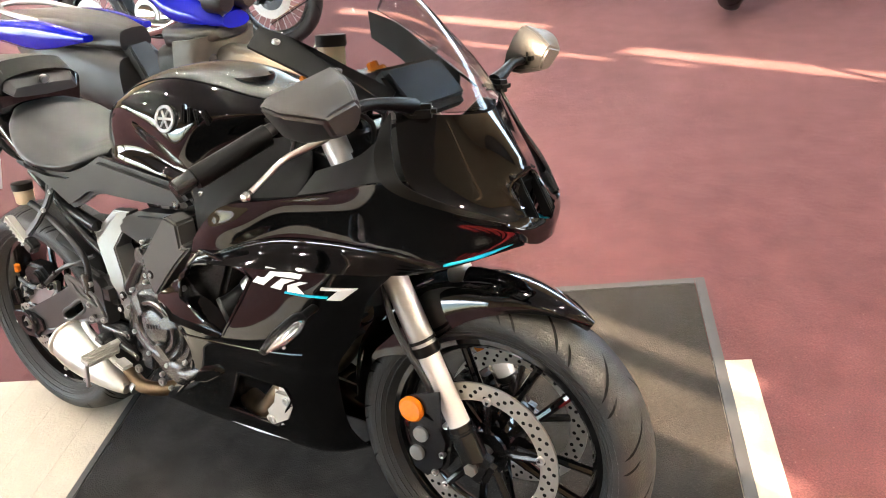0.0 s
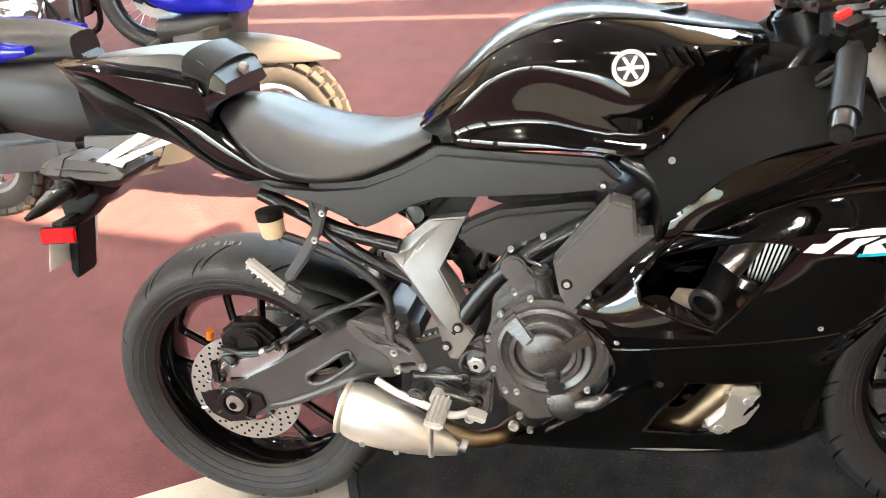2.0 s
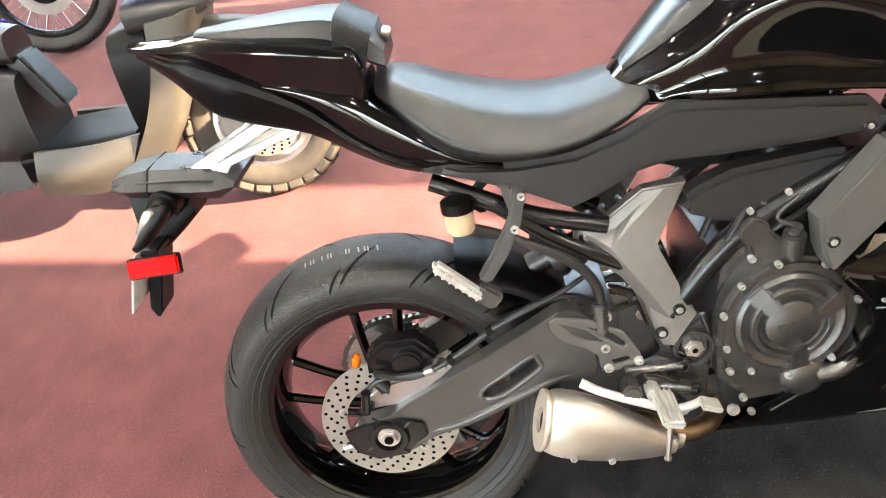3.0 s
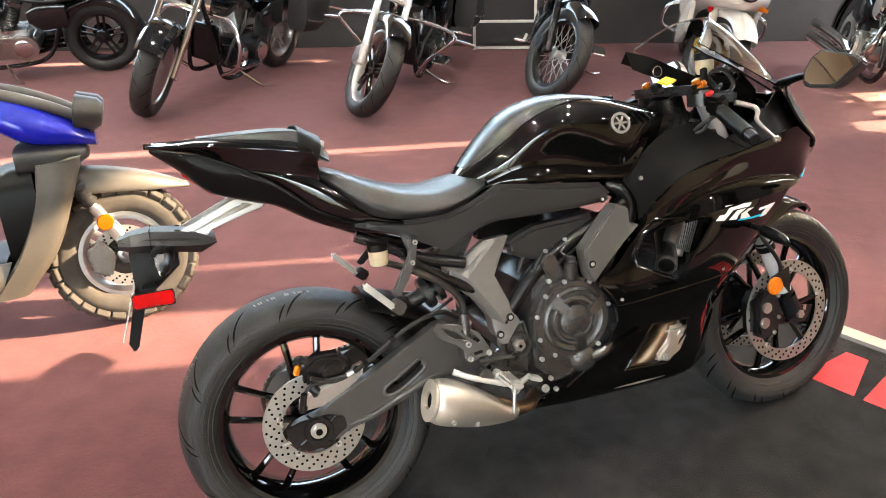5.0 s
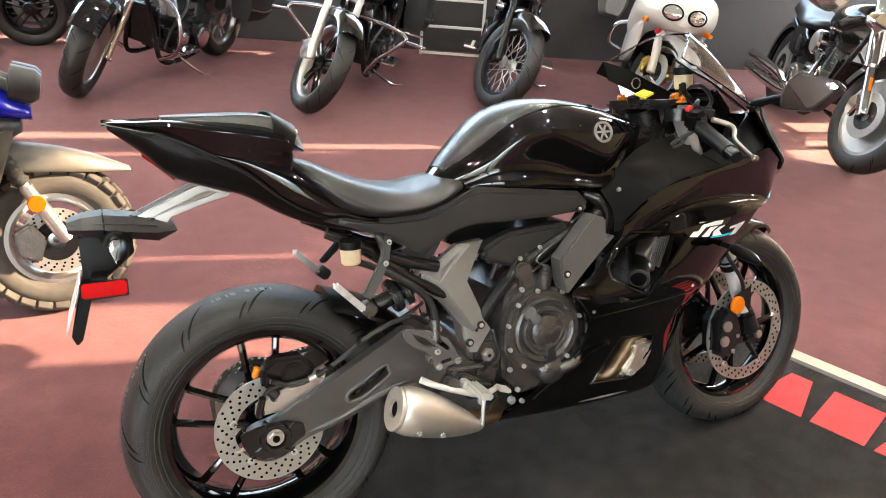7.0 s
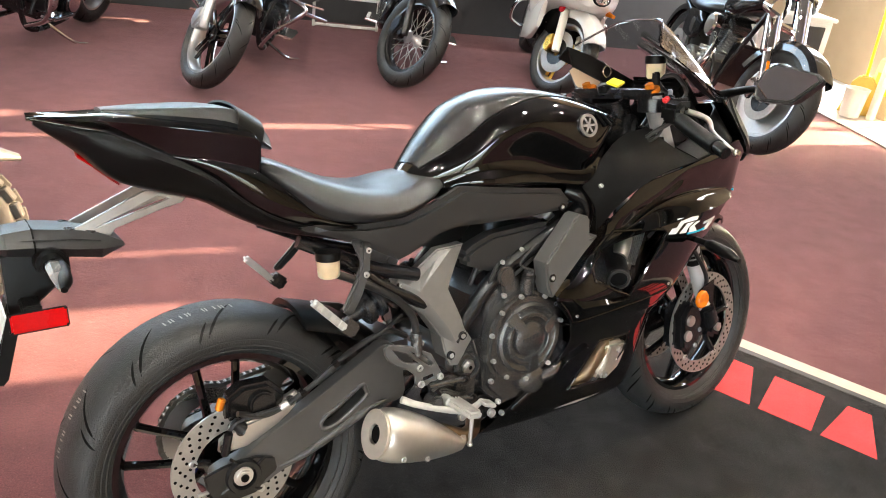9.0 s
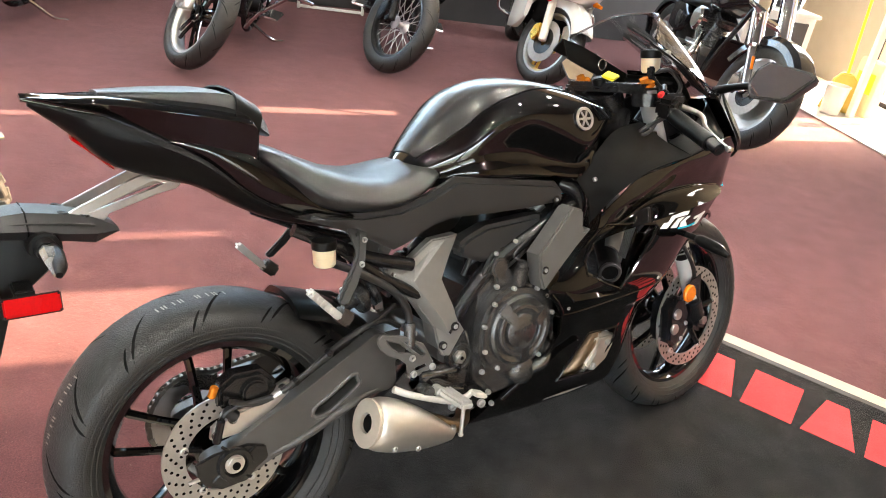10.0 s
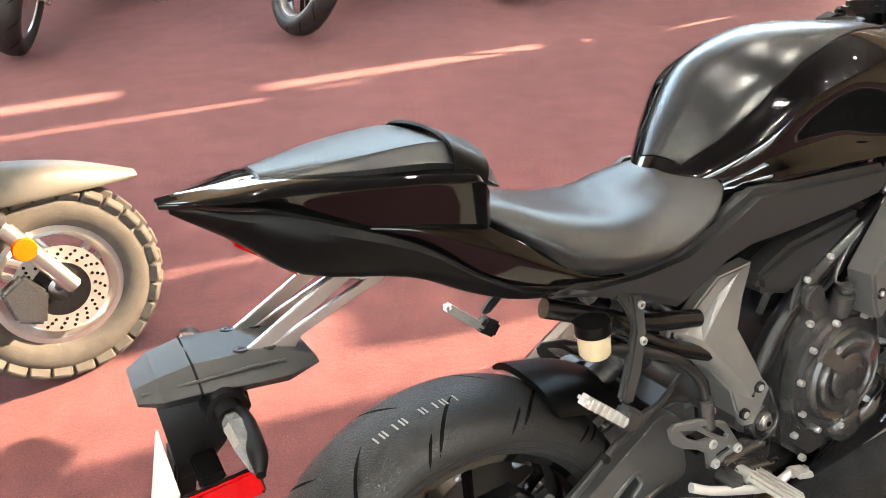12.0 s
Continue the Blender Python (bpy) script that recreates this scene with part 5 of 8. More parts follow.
    for i in range(8):
        u = i / 7
        part("radiator_fin", rod((0.980 + 0.052 * u, s * 0.158, 0.635 + 0.002 * u), (0.966 + 0.036 * u, s * 0.158, 0.573 - 0.016 * u), 0.0018, 6), ALLOY, frame_side)
    part("header_cover", slab(SHIELD, *sorted((s * 0.125, s * 0.152)), 0.010), SILENCER, bike, "silver heat shield behind the fairing")
    bolts("shield_bolt", [(0.972, s * 0.152, 0.338), (0.925, s * 0.152, 0.282)], BOLT, bike, (0, s, 0), 0.009, 0.003)
    part("header_pipe", tube([(1.02, s * 0.06, 0.46), (0.965, s * 0.110, 0.375), (0.915, s * 0.118, 0.315), (0.86, s * 0.105, 0.262), (0.76, s * 0.06, 0.24)], 0.025, 16, 5), HEAT, bike, "heat-tinted header pipe")
    part("signal_stalk", tube([(1.150, s * 0.19, 0.615), (1.150, s * 0.235, 0.612), (1.152, s * 0.258, 0.609)], 0.008, 10, 4), MATTE, bike)
    sg = part("turn_signal", tube([(1.150, s * 0.252, 0.610), (1.150, s * 0.268, 0.607), (1.150, s * 0.315, 0.598), (1.148, s * 0.350, 0.588)], [0.009, 0.0145, 0.0145, 0.006], 14, 4), MATTE, bike, "black indicator on a short stalk")
    part("signal_lens", tube([(1.160, s * 0.262, 0.608), (1.161, s * 0.280, 0.604), (1.159, s * 0.318, 0.596), (1.152, s * 0.346, 0.588)], [0.004, 0.011, 0.011, 0.004], 14, 4), CLEARLAMP, sg, "clear indicator lens")

# radiator, cylinder block and engine
rad = part("radiator", box((1.03, 0, 0.52), (0.035, 0.26, 0.25), 0.006, (0, 18, 0)), CAST, bike, "finned radiator behind the fairing")
for i in range(11):
    part("fin", box((1.006 + 0.0052 * (i - 5), 0, 0.52 - 0.016 * (i - 5)), (0.012, 0.24, 0.003), 0, (0, 18, 0)), FRAME, rad)
eng = part("engine_block", join(slab([(0.56, 0.545), (0.60, 0.575), (0.72, 0.565), (0.78, 0.50), (0.79, 0.40), (0.75, 0.33), (0.68, 0.29), (0.60, 0.29), (0.55, 0.34), (0.545, 0.46)], -0.155, 0.155, 0.012),
     slab([(0.60, 0.56), (0.72, 0.70), (0.86, 0.66), (0.78, 0.50)], -0.12, 0.12, 0.01), box((0.66, 0, 0.27), (0.22, 0.2, 0.10), 0.02)), CAST, bike, "dark cast engine case")
CL = Vector((0.647, -0.160, 0.455))
cc = part("clutch_cover", slab([(CL.x + r * math.cos(t), CL.z + r * math.sin(t)) for t, r in ((radians(a), (0.104 if a not in (200, 220, 240) else 0.112)) for a in range(0, 360, 20))], -0.180, -0.14, 0.008, 2), CAST, bike, "round clutch cover with three lugs")
part("cover_dome", lathe([(0.0, -0.026), (0.070, -0.026), (0.076, -0.030), (0.082, -0.026), (0.086, -0.006), (0.086, 0.02), (0.0, 0.02)], CL, 56), CAST, cc)
part("cover_boss", lathe([(0.0, -0.036), (0.036, -0.036), (0.040, -0.033), (0.041, -0.020), (0.0, -0.020)], CL, 40), CAST, cc)
part("cover_ring", lathe([(0.050, -0.031), (0.053, -0.035), (0.060, -0.035), (0.063, -0.031), (0.063, -0.022), (0.050, -0.022)], CL, 48), CAST, cc)
for t in (0.40, 2.30, 4.88):
    lug = box((0.060, 0, 0), (0.054, 0.026, 0.044), 0.006, None, 2)
    for v in lug.verts:
        v.co.z *= 0.55 + 7.0 * (v.co.x - 0.037)
        if v.co.x > 0.06 and v.co.y < 0:
            v.co.y += 0.012
    lug.transform(Matrix.Translation(CL + Vector((0, -0.030, 0))) @ Matrix.Rotation(-t, 4, "Y"))
    part("lug", lug, CAST, cc)
for i in range(5):
    part("raised_bar", box(CL + Vector((-0.020 + 0.010 * i, -0.0365, -0.001 + 0.0015 * i)), (0.006, 0.003, 0.009), 0.0005), CAST, cc)
bolts("cover_bolt", [(CL.x + 0.100 * math.cos(t), -0.180, CL.z + 0.100 * math.sin(t)) for t in (0.2, 1.05, 1.75, 2.35, 2.9, 3.5, 4.1, 4.7, 5.4)], BOLT, cc, (0, -1, 0), 0.0052, 0.006)
part("water_pump", join(lathe([(0.0, -0.02), (0.022, -0.02), (0.034, -0.012), (0.038, 0.0), (0.038, 0.03), (0.0, 0.03)], (0.672, -0.165, 0.345), 32), tube([(0.69, -0.175, 0.345), (0.73, -0.175, 0.355), (0.78, -0.15, 0.40)], 0.015, 14, 5)), CAST, eng)
part("oil_filler", join(rod((0.655, -0.165, 0.555), (0.652, -0.178, 0.60), 0.016, 18, 0.003), rod((0.652, -0.178, 0.60), (0.651, -0.181, 0.612), 0.012, 12, 0.003), tube([(0.651, -0.181, 0.612), (0.63, -0.175, 0.63), (0.70, -0.15, 0.66)], 0.003, 6)), CAST, eng)
bolts("case_bolt", [(0.60, -0.155, 0.555), (0.575, -0.156, 0.52), (0.57, -0.156, 0.42), (0.565, -0.156, 0.36), (0.585, -0.156, 0.305), (0.60, -0.15, 0.27), (0.72, -0.155, 0.545), (0.752, -0.15, 0.505)], BOLT, eng, (0, -1, 0), 0.006, 0.006)
part("crankcase_boss", join(rod((0.603, -0.15, 0.60), (0.603, -0.165, 0.60), 0.022, 20, 0.004), slab([(0.59, 0.60), (0.618, 0.61), (0.66, 0.56), (0.60, 0.54)], -0.16, -0.12, 0.006)), CAST, eng)
part("left_cover", lathe([(0.0, 0.02), (0.07, 0.02), (0.09, 0.0), (0.09, -0.02), (0.0, -0.02)], (0.66, 0.17, 0.46), 40), CAST, eng)
for i in range(3):
    part("throttle_body", box((0.60 + 0.05 * i, -0.085, 0.585 + 0.02 * i), (0.045, 0.06, 0.05), 0.008, (0, 20 * i, 10)), FRAME, eng)
for line, r in (([(0.56, -0.10, 0.60), (0.61, -0.13, 0.64), (0.70, -0.12, 0.63)], 0.007), ([(0.54, -0.11, 0.58), (0.58, -0.12, 0.66), (0.66, -0.10, 0.66)], 0.006), ([(0.60, -0.14, 0.57), (0.66, -0.15, 0.61), (0.72, -0.14, 0.64)], 0.004),
                ([(0.55, -0.13, 0.54), (0.57, -0.145, 0.59), (0.62, -0.13, 0.655)], 0.005), ([(0.70, -0.13, 0.56), (0.73, -0.14, 0.60), (0.77, -0.13, 0.66)], 0.007)):
    part("wire", tube(line, r, 8), HOSE, eng)
for x, z in ((0.625, 0.625), (0.675, 0.615), (0.72, 0.60), (0.585, 0.565)):
    part("connector", box((x, -0.135, z), (0.022, 0.02, 0.028), 0.004, (0, 25, 0)), CAST, eng)
bolts("clip_screw", [(0.60, -0.15, 0.63), (0.655, -0.148, 0.65), (0.70, -0.15, 0.595), (0.735, -0.148, 0.625)], BOLT, eng, (0, -1, 0), 0.005, 0.004)

# swingarm, chain side and shock
ARM = [(-0.055, 0.315), (-0.035, 0.328), (0.010, 0.339), (0.044, 0.360), (0.140, 0.405), (0.225, 0.449), (0.282, 0.478), (0.314, 0.494), (0.342, 0.487), (0.362, 0.460), (0.360, 0.417), (0.358, 0.367), (0.298, 0.359), (0.254, 0.343), (0.210, 0.323), (0.147, 0.300), (0.078, 0.283), (0.044, 0.268), (-0.002, 0.265), (-0.048, 0.288)]
HOLE = [(0.167, 0.353), (0.173, 0.368), (0.207, 0.387), (0.259, 0.418), (0.270, 0.407), (0.269, 0.390), (0.219, 0.357), (0.198, 0.347), (0.177, 0.345)]
AXLE_PLATE = [(-0.074, 0.323), (-0.036, 0.333), (0.028, 0.335), (0.064, 0.322), (0.068, 0.293), (0.044, 0.279), (0.023, 0.258), (-0.027, 0.255), (-0.059, 0.274), (-0.070, 0.295)]
for s in (-1, 1):
    a, b = sorted((s * 0.088, s * 0.122))
    outline = [(p.x, p.z) for p in spline([(x, 0, z) for x, z in ARM], 3, True)]
    slot = [(p.x, p.z) for p in spline([(x, 0, z) for x, z in HOLE], 3, True)]
    arm = part("swingarm_side", slab_open(outline, [slot], a, b, 0.012), SWING, bike, "dark grey swingarm beam with a rounded slot", 40)
    part("slot_lip", tube([(x, s * 0.120, z) for x, z in HOLE], 0.0052, 10, 4, True), SWING, arm)
    part("lower_ridge", tube([(0.06, s * 0.117, 0.290), (0.13, s * 0.119, 0.305), (0.20, s * 0.119, 0.332), (0.27, s * 0.119, 0.358), (0.34, s * 0.116, 0.374)], [0.004, 0.009, 0.010, 0.009, 0.004], 14, 5), SWING, arm)
    a, b = sorted((s * 0.121, s * 0.129))
    part("axle_block", slab(AXLE_PLATE, a, b, 0.003), FRAME, arm)
    part("axle_collar", lathe([(0.022, 0.0), (0.024, s * 0.006), (0.032, s * 0.006), (0.035, 0.0), (0.035, -s * 0.006), (0.022, -s * 0.006)], (0.0, s * 0.131, 0.302), 36), FRAME, arm)
    part("axle_nut", join(rod((0, s * 0.126, 0.302), (0, s * 0.133, 0.302), 0.019, 28, 0.002), rod((0, s * 0.132, 0.302), (0, s * 0.138, 0.302), 0.015, 6, 0.001)), ALLOY, arm, "silver axle nut")
    part("axle_end", rod((0, s * 0.136, 0.302), (0, s * 0.141, 0.302), 0.008, 18, 0.001), HOLLOW_BLACK, arm)
    part("adjuster_bolt", rod((-0.02, s * 0.118, 0.290), (-0.085, s * 0.118, 0.283), 0.004, 8), ALLOY, arm)
    for t in (0.5, 1.9, 3.6, 5.2):
        part("axle_rib", rod((0.033 * math.cos(t), s * 0.129, 0.302 + 0.033 * math.sin(t)), (0.052 * math.cos(t + 0.1), s * 0.128, 0.302 + 0.046 * math.sin(t + 0.1)), 0.0032, 8), FRAME, arm)
part("swingarm_cross", join(box((0.36, 0, 0.45), (0.09, 0.24, 0.07), 0.02), rod((0.49, -0.13, 0.42), (0.49, 0.13, 0.42), 0.03, 20)), SWING, bike)
rc = part("rear_caliper", join(slab([(-0.015, 0.405), (0.03, 0.405), (0.09, 0.395), (0.11, 0.43), (0.075, 0.468), (0.02, 0.470), (-0.012, 0.45)], -0.104, -0.060, 0.008, 1), rod((0.055, -0.094, 0.428), (0.055, -0.116, 0.428), 0.026, 28, 0.004)), FRAME, bike, "black rear brake calliper")
part("caliper_bracket", slab([(-0.035, 0.345), (-0.03, 0.372), (0.0, 0.392), (0.05, 0.400), (0.10, 0.425), (0.130, 0.437), (0.125, 0.405), (0.07, 0.36), (0.02, 0.347)], -0.106, -0.086, 0.005), ALLOY, bike, "silver cast calliper bracket")
bolts("caliper_bolt", [(0.008, -0.105, 0.385), (0.112, -0.106, 0.420), (-0.024, -0.107, 0.358)], CAST, rc, (0, -1, 0), 0.009, 0.010)
part("slide_boot", rod((-0.004, -0.108, 0.408), (0.014, -0.114, 0.388), 0.012, 16, 0.003), HOSE, rc)
part("brake_line", tube([(0.0, -0.125, 0.43), (0.06, -0.120, 0.41), (0.14, -0.130, 0.445), (0.24, -0.132, 0.505), (0.32, -0.130, 0.525), (0.37, -0.12, 0.50)], 0.0058, 8, 6), HOSE, bike)
part("sensor_cable", tube([(-0.03, -0.12, 0.36), (0.0, -0.118, 0.41), (0.10, -0.128, 0.425), (0.21, -0.134, 0.490), (0.31, -0.132, 0.53), (0.36, -0.12, 0.55)], 0.0045, 8, 6), HOSE, bike)
for p in ((0.13, -0.131, 0.440), (0.20, -0.133, 0.485)):
    part("line_clip", box(p, (0.012, 0.016, 0.012), 0.002, (0, -35, 0)), FRAME, bike)
part("speed_sensor", rod((-0.03, -0.122, 0.352), (-0.02, -0.13, 0.40), 0.008, 12, 0.002), FRAME, bike)
part("line_joint", rod((0.085, -0.124, 0.418), (0.10, -0.128, 0.426), 0.008, 10), ALLOY, bike)
part("sensor_plug", rod((-0.03, -0.11, 0.44), (-0.022, -0.112, 0.462), 0.008, 12, 0.002), ORANGE, bike, "orange bleed nipple cap")
part("hugger", body([(0.16, [(0, 0.585), (0.05, 0.58), (0.085, 0.56), (0.088, 0.55), (0.05, 0.566), (0, 0.572)]), (0.25, [(0, 0.555), (0.05, 0.55), (0.085, 0.53), (0.088, 0.515), (0.05, 0.535), (0, 0.54)]), (0.33, [(0, 0.50), (0.05, 0.495), (0.085, 0.475), (0.088, 0.46), (0.05, 0.475), (0, 0.48)])], 4, 3), MATTE, bike, "matte rear mudguard over the tyre")


def coil(a, b, r, wire, turns):
    a, b = Vector(a), Vector(b)
    d = (b - a).normalized()
    u = d.orthogonal().normalized()
    v = d.cross(u)
    n = turns * 12
    return tube([a.lerp(b, i / n) + (u * math.cos(i * math.pi / 6) + v * math.sin(i * math.pi / 6)) * r for i in range(n + 1)], wire, 8, 1)


part("shock_absorber", join(coil((0.32, -0.02, 0.545), (0.47, -0.02, 0.60), 0.034, 0.0065, 6), rod((0.28, -0.02, 0.53), (0.50, -0.02, 0.61), 0.02, 16)), CAST, bike)
part("shock_collar", join(rod((0.315, -0.02, 0.543), (0.335, -0.02, 0.551), 0.042, 24, 0.004), rod((0.345, -0.02, 0.554), (0.352, -0.02, 0.557), 0.040, 24, 0.002)), CAST, bike)

# exhaust
EX = [(0.266, 0.331, 0.041), (0.270, 0.330, 0.049), (0.294, 0.320, 0.0535), (0.340, 0.301, 0.050), (0.390, 0.279, 0.040), (0.435, 0.259, 0.026), (0.468, 0.245, 0.013)]
rings = []
for x, z, r in EX:
    ring = []
    for i in range(28):
        t = 2 * math.pi * i / 28
        ring.append(Vector((x + 0.34 * r * math.sin(t), -0.178 + 0.95 * r * math.cos(t), z + r * math.sin(t))))
    rings.append(ring)
cols = [spline(c, 3) for c in zip(*rings)]
sil = part("silencer", loft(list(zip(*cols))), SILENCER, bike, "stubby satin steel silencer", 50)
part("end_ring", lathe([(0.016, -0.007), (0.0195, -0.007), (0.022, 0.0), (0.017, 0.006)], (0, 0, 0), 28), HOLLOW_BLACK, sil).matrix_basis = pose(0.2665, -0.178, 0.330, 0, 0, 90) @ pose(0, 0, 0, 19, 0, 0)
part("end_cap", lathe([(0.021, -0.007), (0.032, -0.0055), (0.044, -0.001), (0.050, 0.006), (0.050, 0.012), (0.021, 0.012)], (0, 0, 0), 36), ENDCAP, sil, "champagne end cap").matrix_basis = pose(0.2675, -0.178, 0.330, 0, 0, 90) @ pose(0, 0, 0, 19, 0, 0)
part("outlet", rod((0.2610, -0.178, 0.332), (0.279, -0.178, 0.326), 0.0155, 24), HOLLOW_BLACK, sil, "dark outlet hole")
bolts("silencer_bolt", [(0.360, -0.212, 0.260), (0.300, -0.219, 0.281)], BOLT, sil, (0, -1, 0), 0.006, 0.004)
part("exhaust_pipe", tube([(0.410, -0.150, 0.285), (0.450, -0.150, 0.266), (0.490, -0.150, 0.245), (0.535, -0.125, 0.236), (0.58, -0.08, 0.240), (0.70, -0.04, 0.245)], 0.0175, 18, 6), HEAT, bike, "heat-tinted exhaust pipe")
part("pipe_clamp", join(tube([(0.470, -0.160, 0.246), (0.482, -0.160, 0.241)], 0.017, 18, 2), rod((0.466, -0.182, 0.250), (0.470, -0.182, 0.262), 0.005, 10, 0.001)), ALLOY, sil)

# rider controls on the right and left
HEEL = [(0.293, 0.491), (0.292, 0.504), (0.302, 0.511), (0.352, 0.498), (0.402, 0.469), (0.413, 0.450), (0.426, 0.424), (0.425, 0.414), (0.414, 0.406), (0.399, 0.406), (0.392, 0.400), (0.372, 0.402), (0.363, 0.410), (0.361, 0.431), (0.343, 0.448), (0.315, 0.463), (0.301, 0.476)]
HEEL_A = [(0.312, 0.496), (0.344, 0.481), (0.362, 0.464), (0.372, 0.455), (0.344, 0.462), (0.328, 0.474)]
HEEL_B = [(0.354, 0.484), (0.387, 0.468), (0.406, 0.446), (0.400, 0.441), (0.377, 0.460)]
HEEL_C = [(0.380, 0.420), (0.407, 0.424), (0.411, 0.415), (0.384, 0.410)]
BRACKET = ([(0.401, 0.381), (0.409, 0.391), (0.454, 0.403), (0.474, 0.396), (0.478, 0.379), (0.466, 0.375), (0.431, 0.380), (0.411, 0.369)], [(0.427, 0.377), (0.450, 0.372), (0.486, 0.351), (0.494, 0.335), (0.477, 0.328), (0.462, 0.341), (0.441, 0.354)])
for s in (-1, 1):
    heel = part("heel_plate", slab_open(HEEL, [HEEL_A, HEEL_B, HEEL_C], *sorted((s * 0.160, s * 0.168)), 0.002), COVER, bike, "black heel guard with cut-outs")
    bolts("bolt", [(0.381, s * 0.158, 0.495), (0.373, s * 0.166, 0.444), (0.375, s * 0.168, 0.408), (0.422, s * 0.168, 0.414)], BOLT, heel, (0, s, 0), 0.0075, 0.006)
    part("peg_bracket", join(*[slab(b, *sorted((s * 0.142, s * 0.157)), 0.004) for b in BRACKET], tube([(0.40, s * 0.158, 0.392), (0.45, s * 0.158, 0.388), (0.490, s * 0.158, 0.385)], 0.007, 10, 3), tube([(0.43, s * 0.158, 0.355), (0.47, s * 0.158, 0.345), (0.510, s * 0.158, 0.335)], 0.007, 10, 3), rod((0.405, s * 0.15, 0.360), (0.405, s * 0.185, 0.360), 0.017, 18, 0.004)), CAST, bike, "dark cast footrest bracket")
    bolts("bracket_bolt", [(0.492, s * 0.158, 0.385), (0.510, s * 0.158, 0.335)], FRAME, bike, (0, s, 0), 0.012, 0.006)
    peg = part("rider_footpeg", join(box((0.452, s * 0.215, 0.350), (0.034, 0.085, 0.015), 0.004, (0, 12, 0)), *[box((0.440 + 0.008 * i, s * 0.215, 0.361 - 0.0017 * i), (0.003, 0.08, 0.006), 0.0008) for i in range(4)], rod((0.440, s * 0.155, 0.352), (0.440, s * 0.18, 0.352), 0.012, 12)), PEDAL, bike, "silver serrated rider footpeg")
    part("feeler", join(rod((0.447, s * 0.25, 0.345), (0.440, s * 0.252, 0.290), 0.0045, 8, 0.001), rod((0.440, s * 0.252, 0.290), (0.4395, s * 0.252, 0.284), 0.006, 8, 0.001)), ALLOY, peg)
    part("pedal", tube([(0.329, s * 0.165, 0.384), (0.360, s * 0.175, 0.368), (0.418, s * 0.185, 0.345), (0.466, s * 0.192, 0.330), (0.492, s * 0.195, 0.334), (0.509, s * 0.198, 0.344)], [0.008, 0.0072, 0.0072, 0.0075, 0.0072, 0.006], 10, 5), PEDAL, bike, "silver alloy foot pedal")
    part("pedal_pad", box((0.519, s * 0.205, 0.339), (0.034, 0.030, 0.010), 0.003, (0, 22, 0)), PEDAL, bike)
    bolts("stand_bolt", [(0.490, s * 0.150, 0.293), (0.571, s * 0.150, 0.278)], BOLT, bike, (0, s, 0), 0.010, 0.006)
    hang = join(slab([(0.266, 0.728), (0.290, 0.726), (0.287, 0.714), (0.273, 0.671), (0.246, 0.629), (0.215, 0.596), (0.198, 0.606), (0.229, 0.643), (0.255, 0.679), (0.266, 0.716)], -0.007, 0.007, 0.004), slab([(0.249, 0.725), (0.260, 0.728), (0.274, 0.674), (0.262, 0.668)], -0.004, 0.004, 0.002), slab([(0.245, 0.733), (0.293, 0.728), (0.291, 0.718), (0.243, 0.722)], -0.006, 0.006, 0.003))
    for v in hang.verts:
        v.co.y = s * (0.122 + (0.74 - v.co.z) * 0.42) + v.co.y
    part("pillion_hanger", hang, SATIN, bike, "black pillion footpeg hanger")
    bolts("hanger_bolt", [(0.278, s * 0.142, 0.706), (0.262, s * 0.160, 0.664)], BOLT, bike, (0, s, 0), 0.006, 0.004)
    part("pillion_footpeg", join(box((0.170, s * 0.182, 0.607), (0.092, 0.024, 0.015), 0.005, (0, 46, 0)), *[box((0.144 + 0.0085 * i, s * 0.194, 0.633 - 0.0086 * i), (0.004, 0.004, 0.014), 0.001, (0, 46, 0)) for i in range(7)]), PEDAL, bike, "silver folded pillion footpeg")
    part("peg_mount", box((0.210, s * 0.180, 0.575), (0.036, 0.026, 0.030), 0.005, (0, 40, 0)), CAST, bike)
cup = part("rear_reservoir", lathe([(0.0, 0.0), (0.018, 0.0), (0.021, 0.004), (0.022, 0.034), (0.0, 0.034)], (0.186, -0.155, 0.672), 24, "z"), FLUID, bike, "amber rear brake fluid cup with black cap")
part("cap", lathe([(0.0, 0.034), (0.024, 0.034), (0.024, 0.050), (0.0, 0.052)], (0.186, -0.155, 0.672), 24, "z"), MATTE, cup)
part("hose", tube([(0.201, -0.155, 0.675), (0.25, -0.15, 0.65), (0.33, -0.15, 0.60), (0.37, -0.15, 0.55), (0.375, -0.155, 0.50)], 0.008, 10, 5), HOSE, cup)
part("master_cylinder", join(rod((0.372, -0.16, 0.47), (0.372, -0.158, 0.52), 0.012, 14, 0.002), rod((0.37, -0.16, 0.40), (0.372, -0.16, 0.47), 0.006, 10)), CAST, bike)
part("side_stand", tube([(0.55, 0.13, 0.28), (0.52, 0.22, 0.16), (0.47, 0.30, 0.075)], 0.011, 10, 4), FRAME, bike)

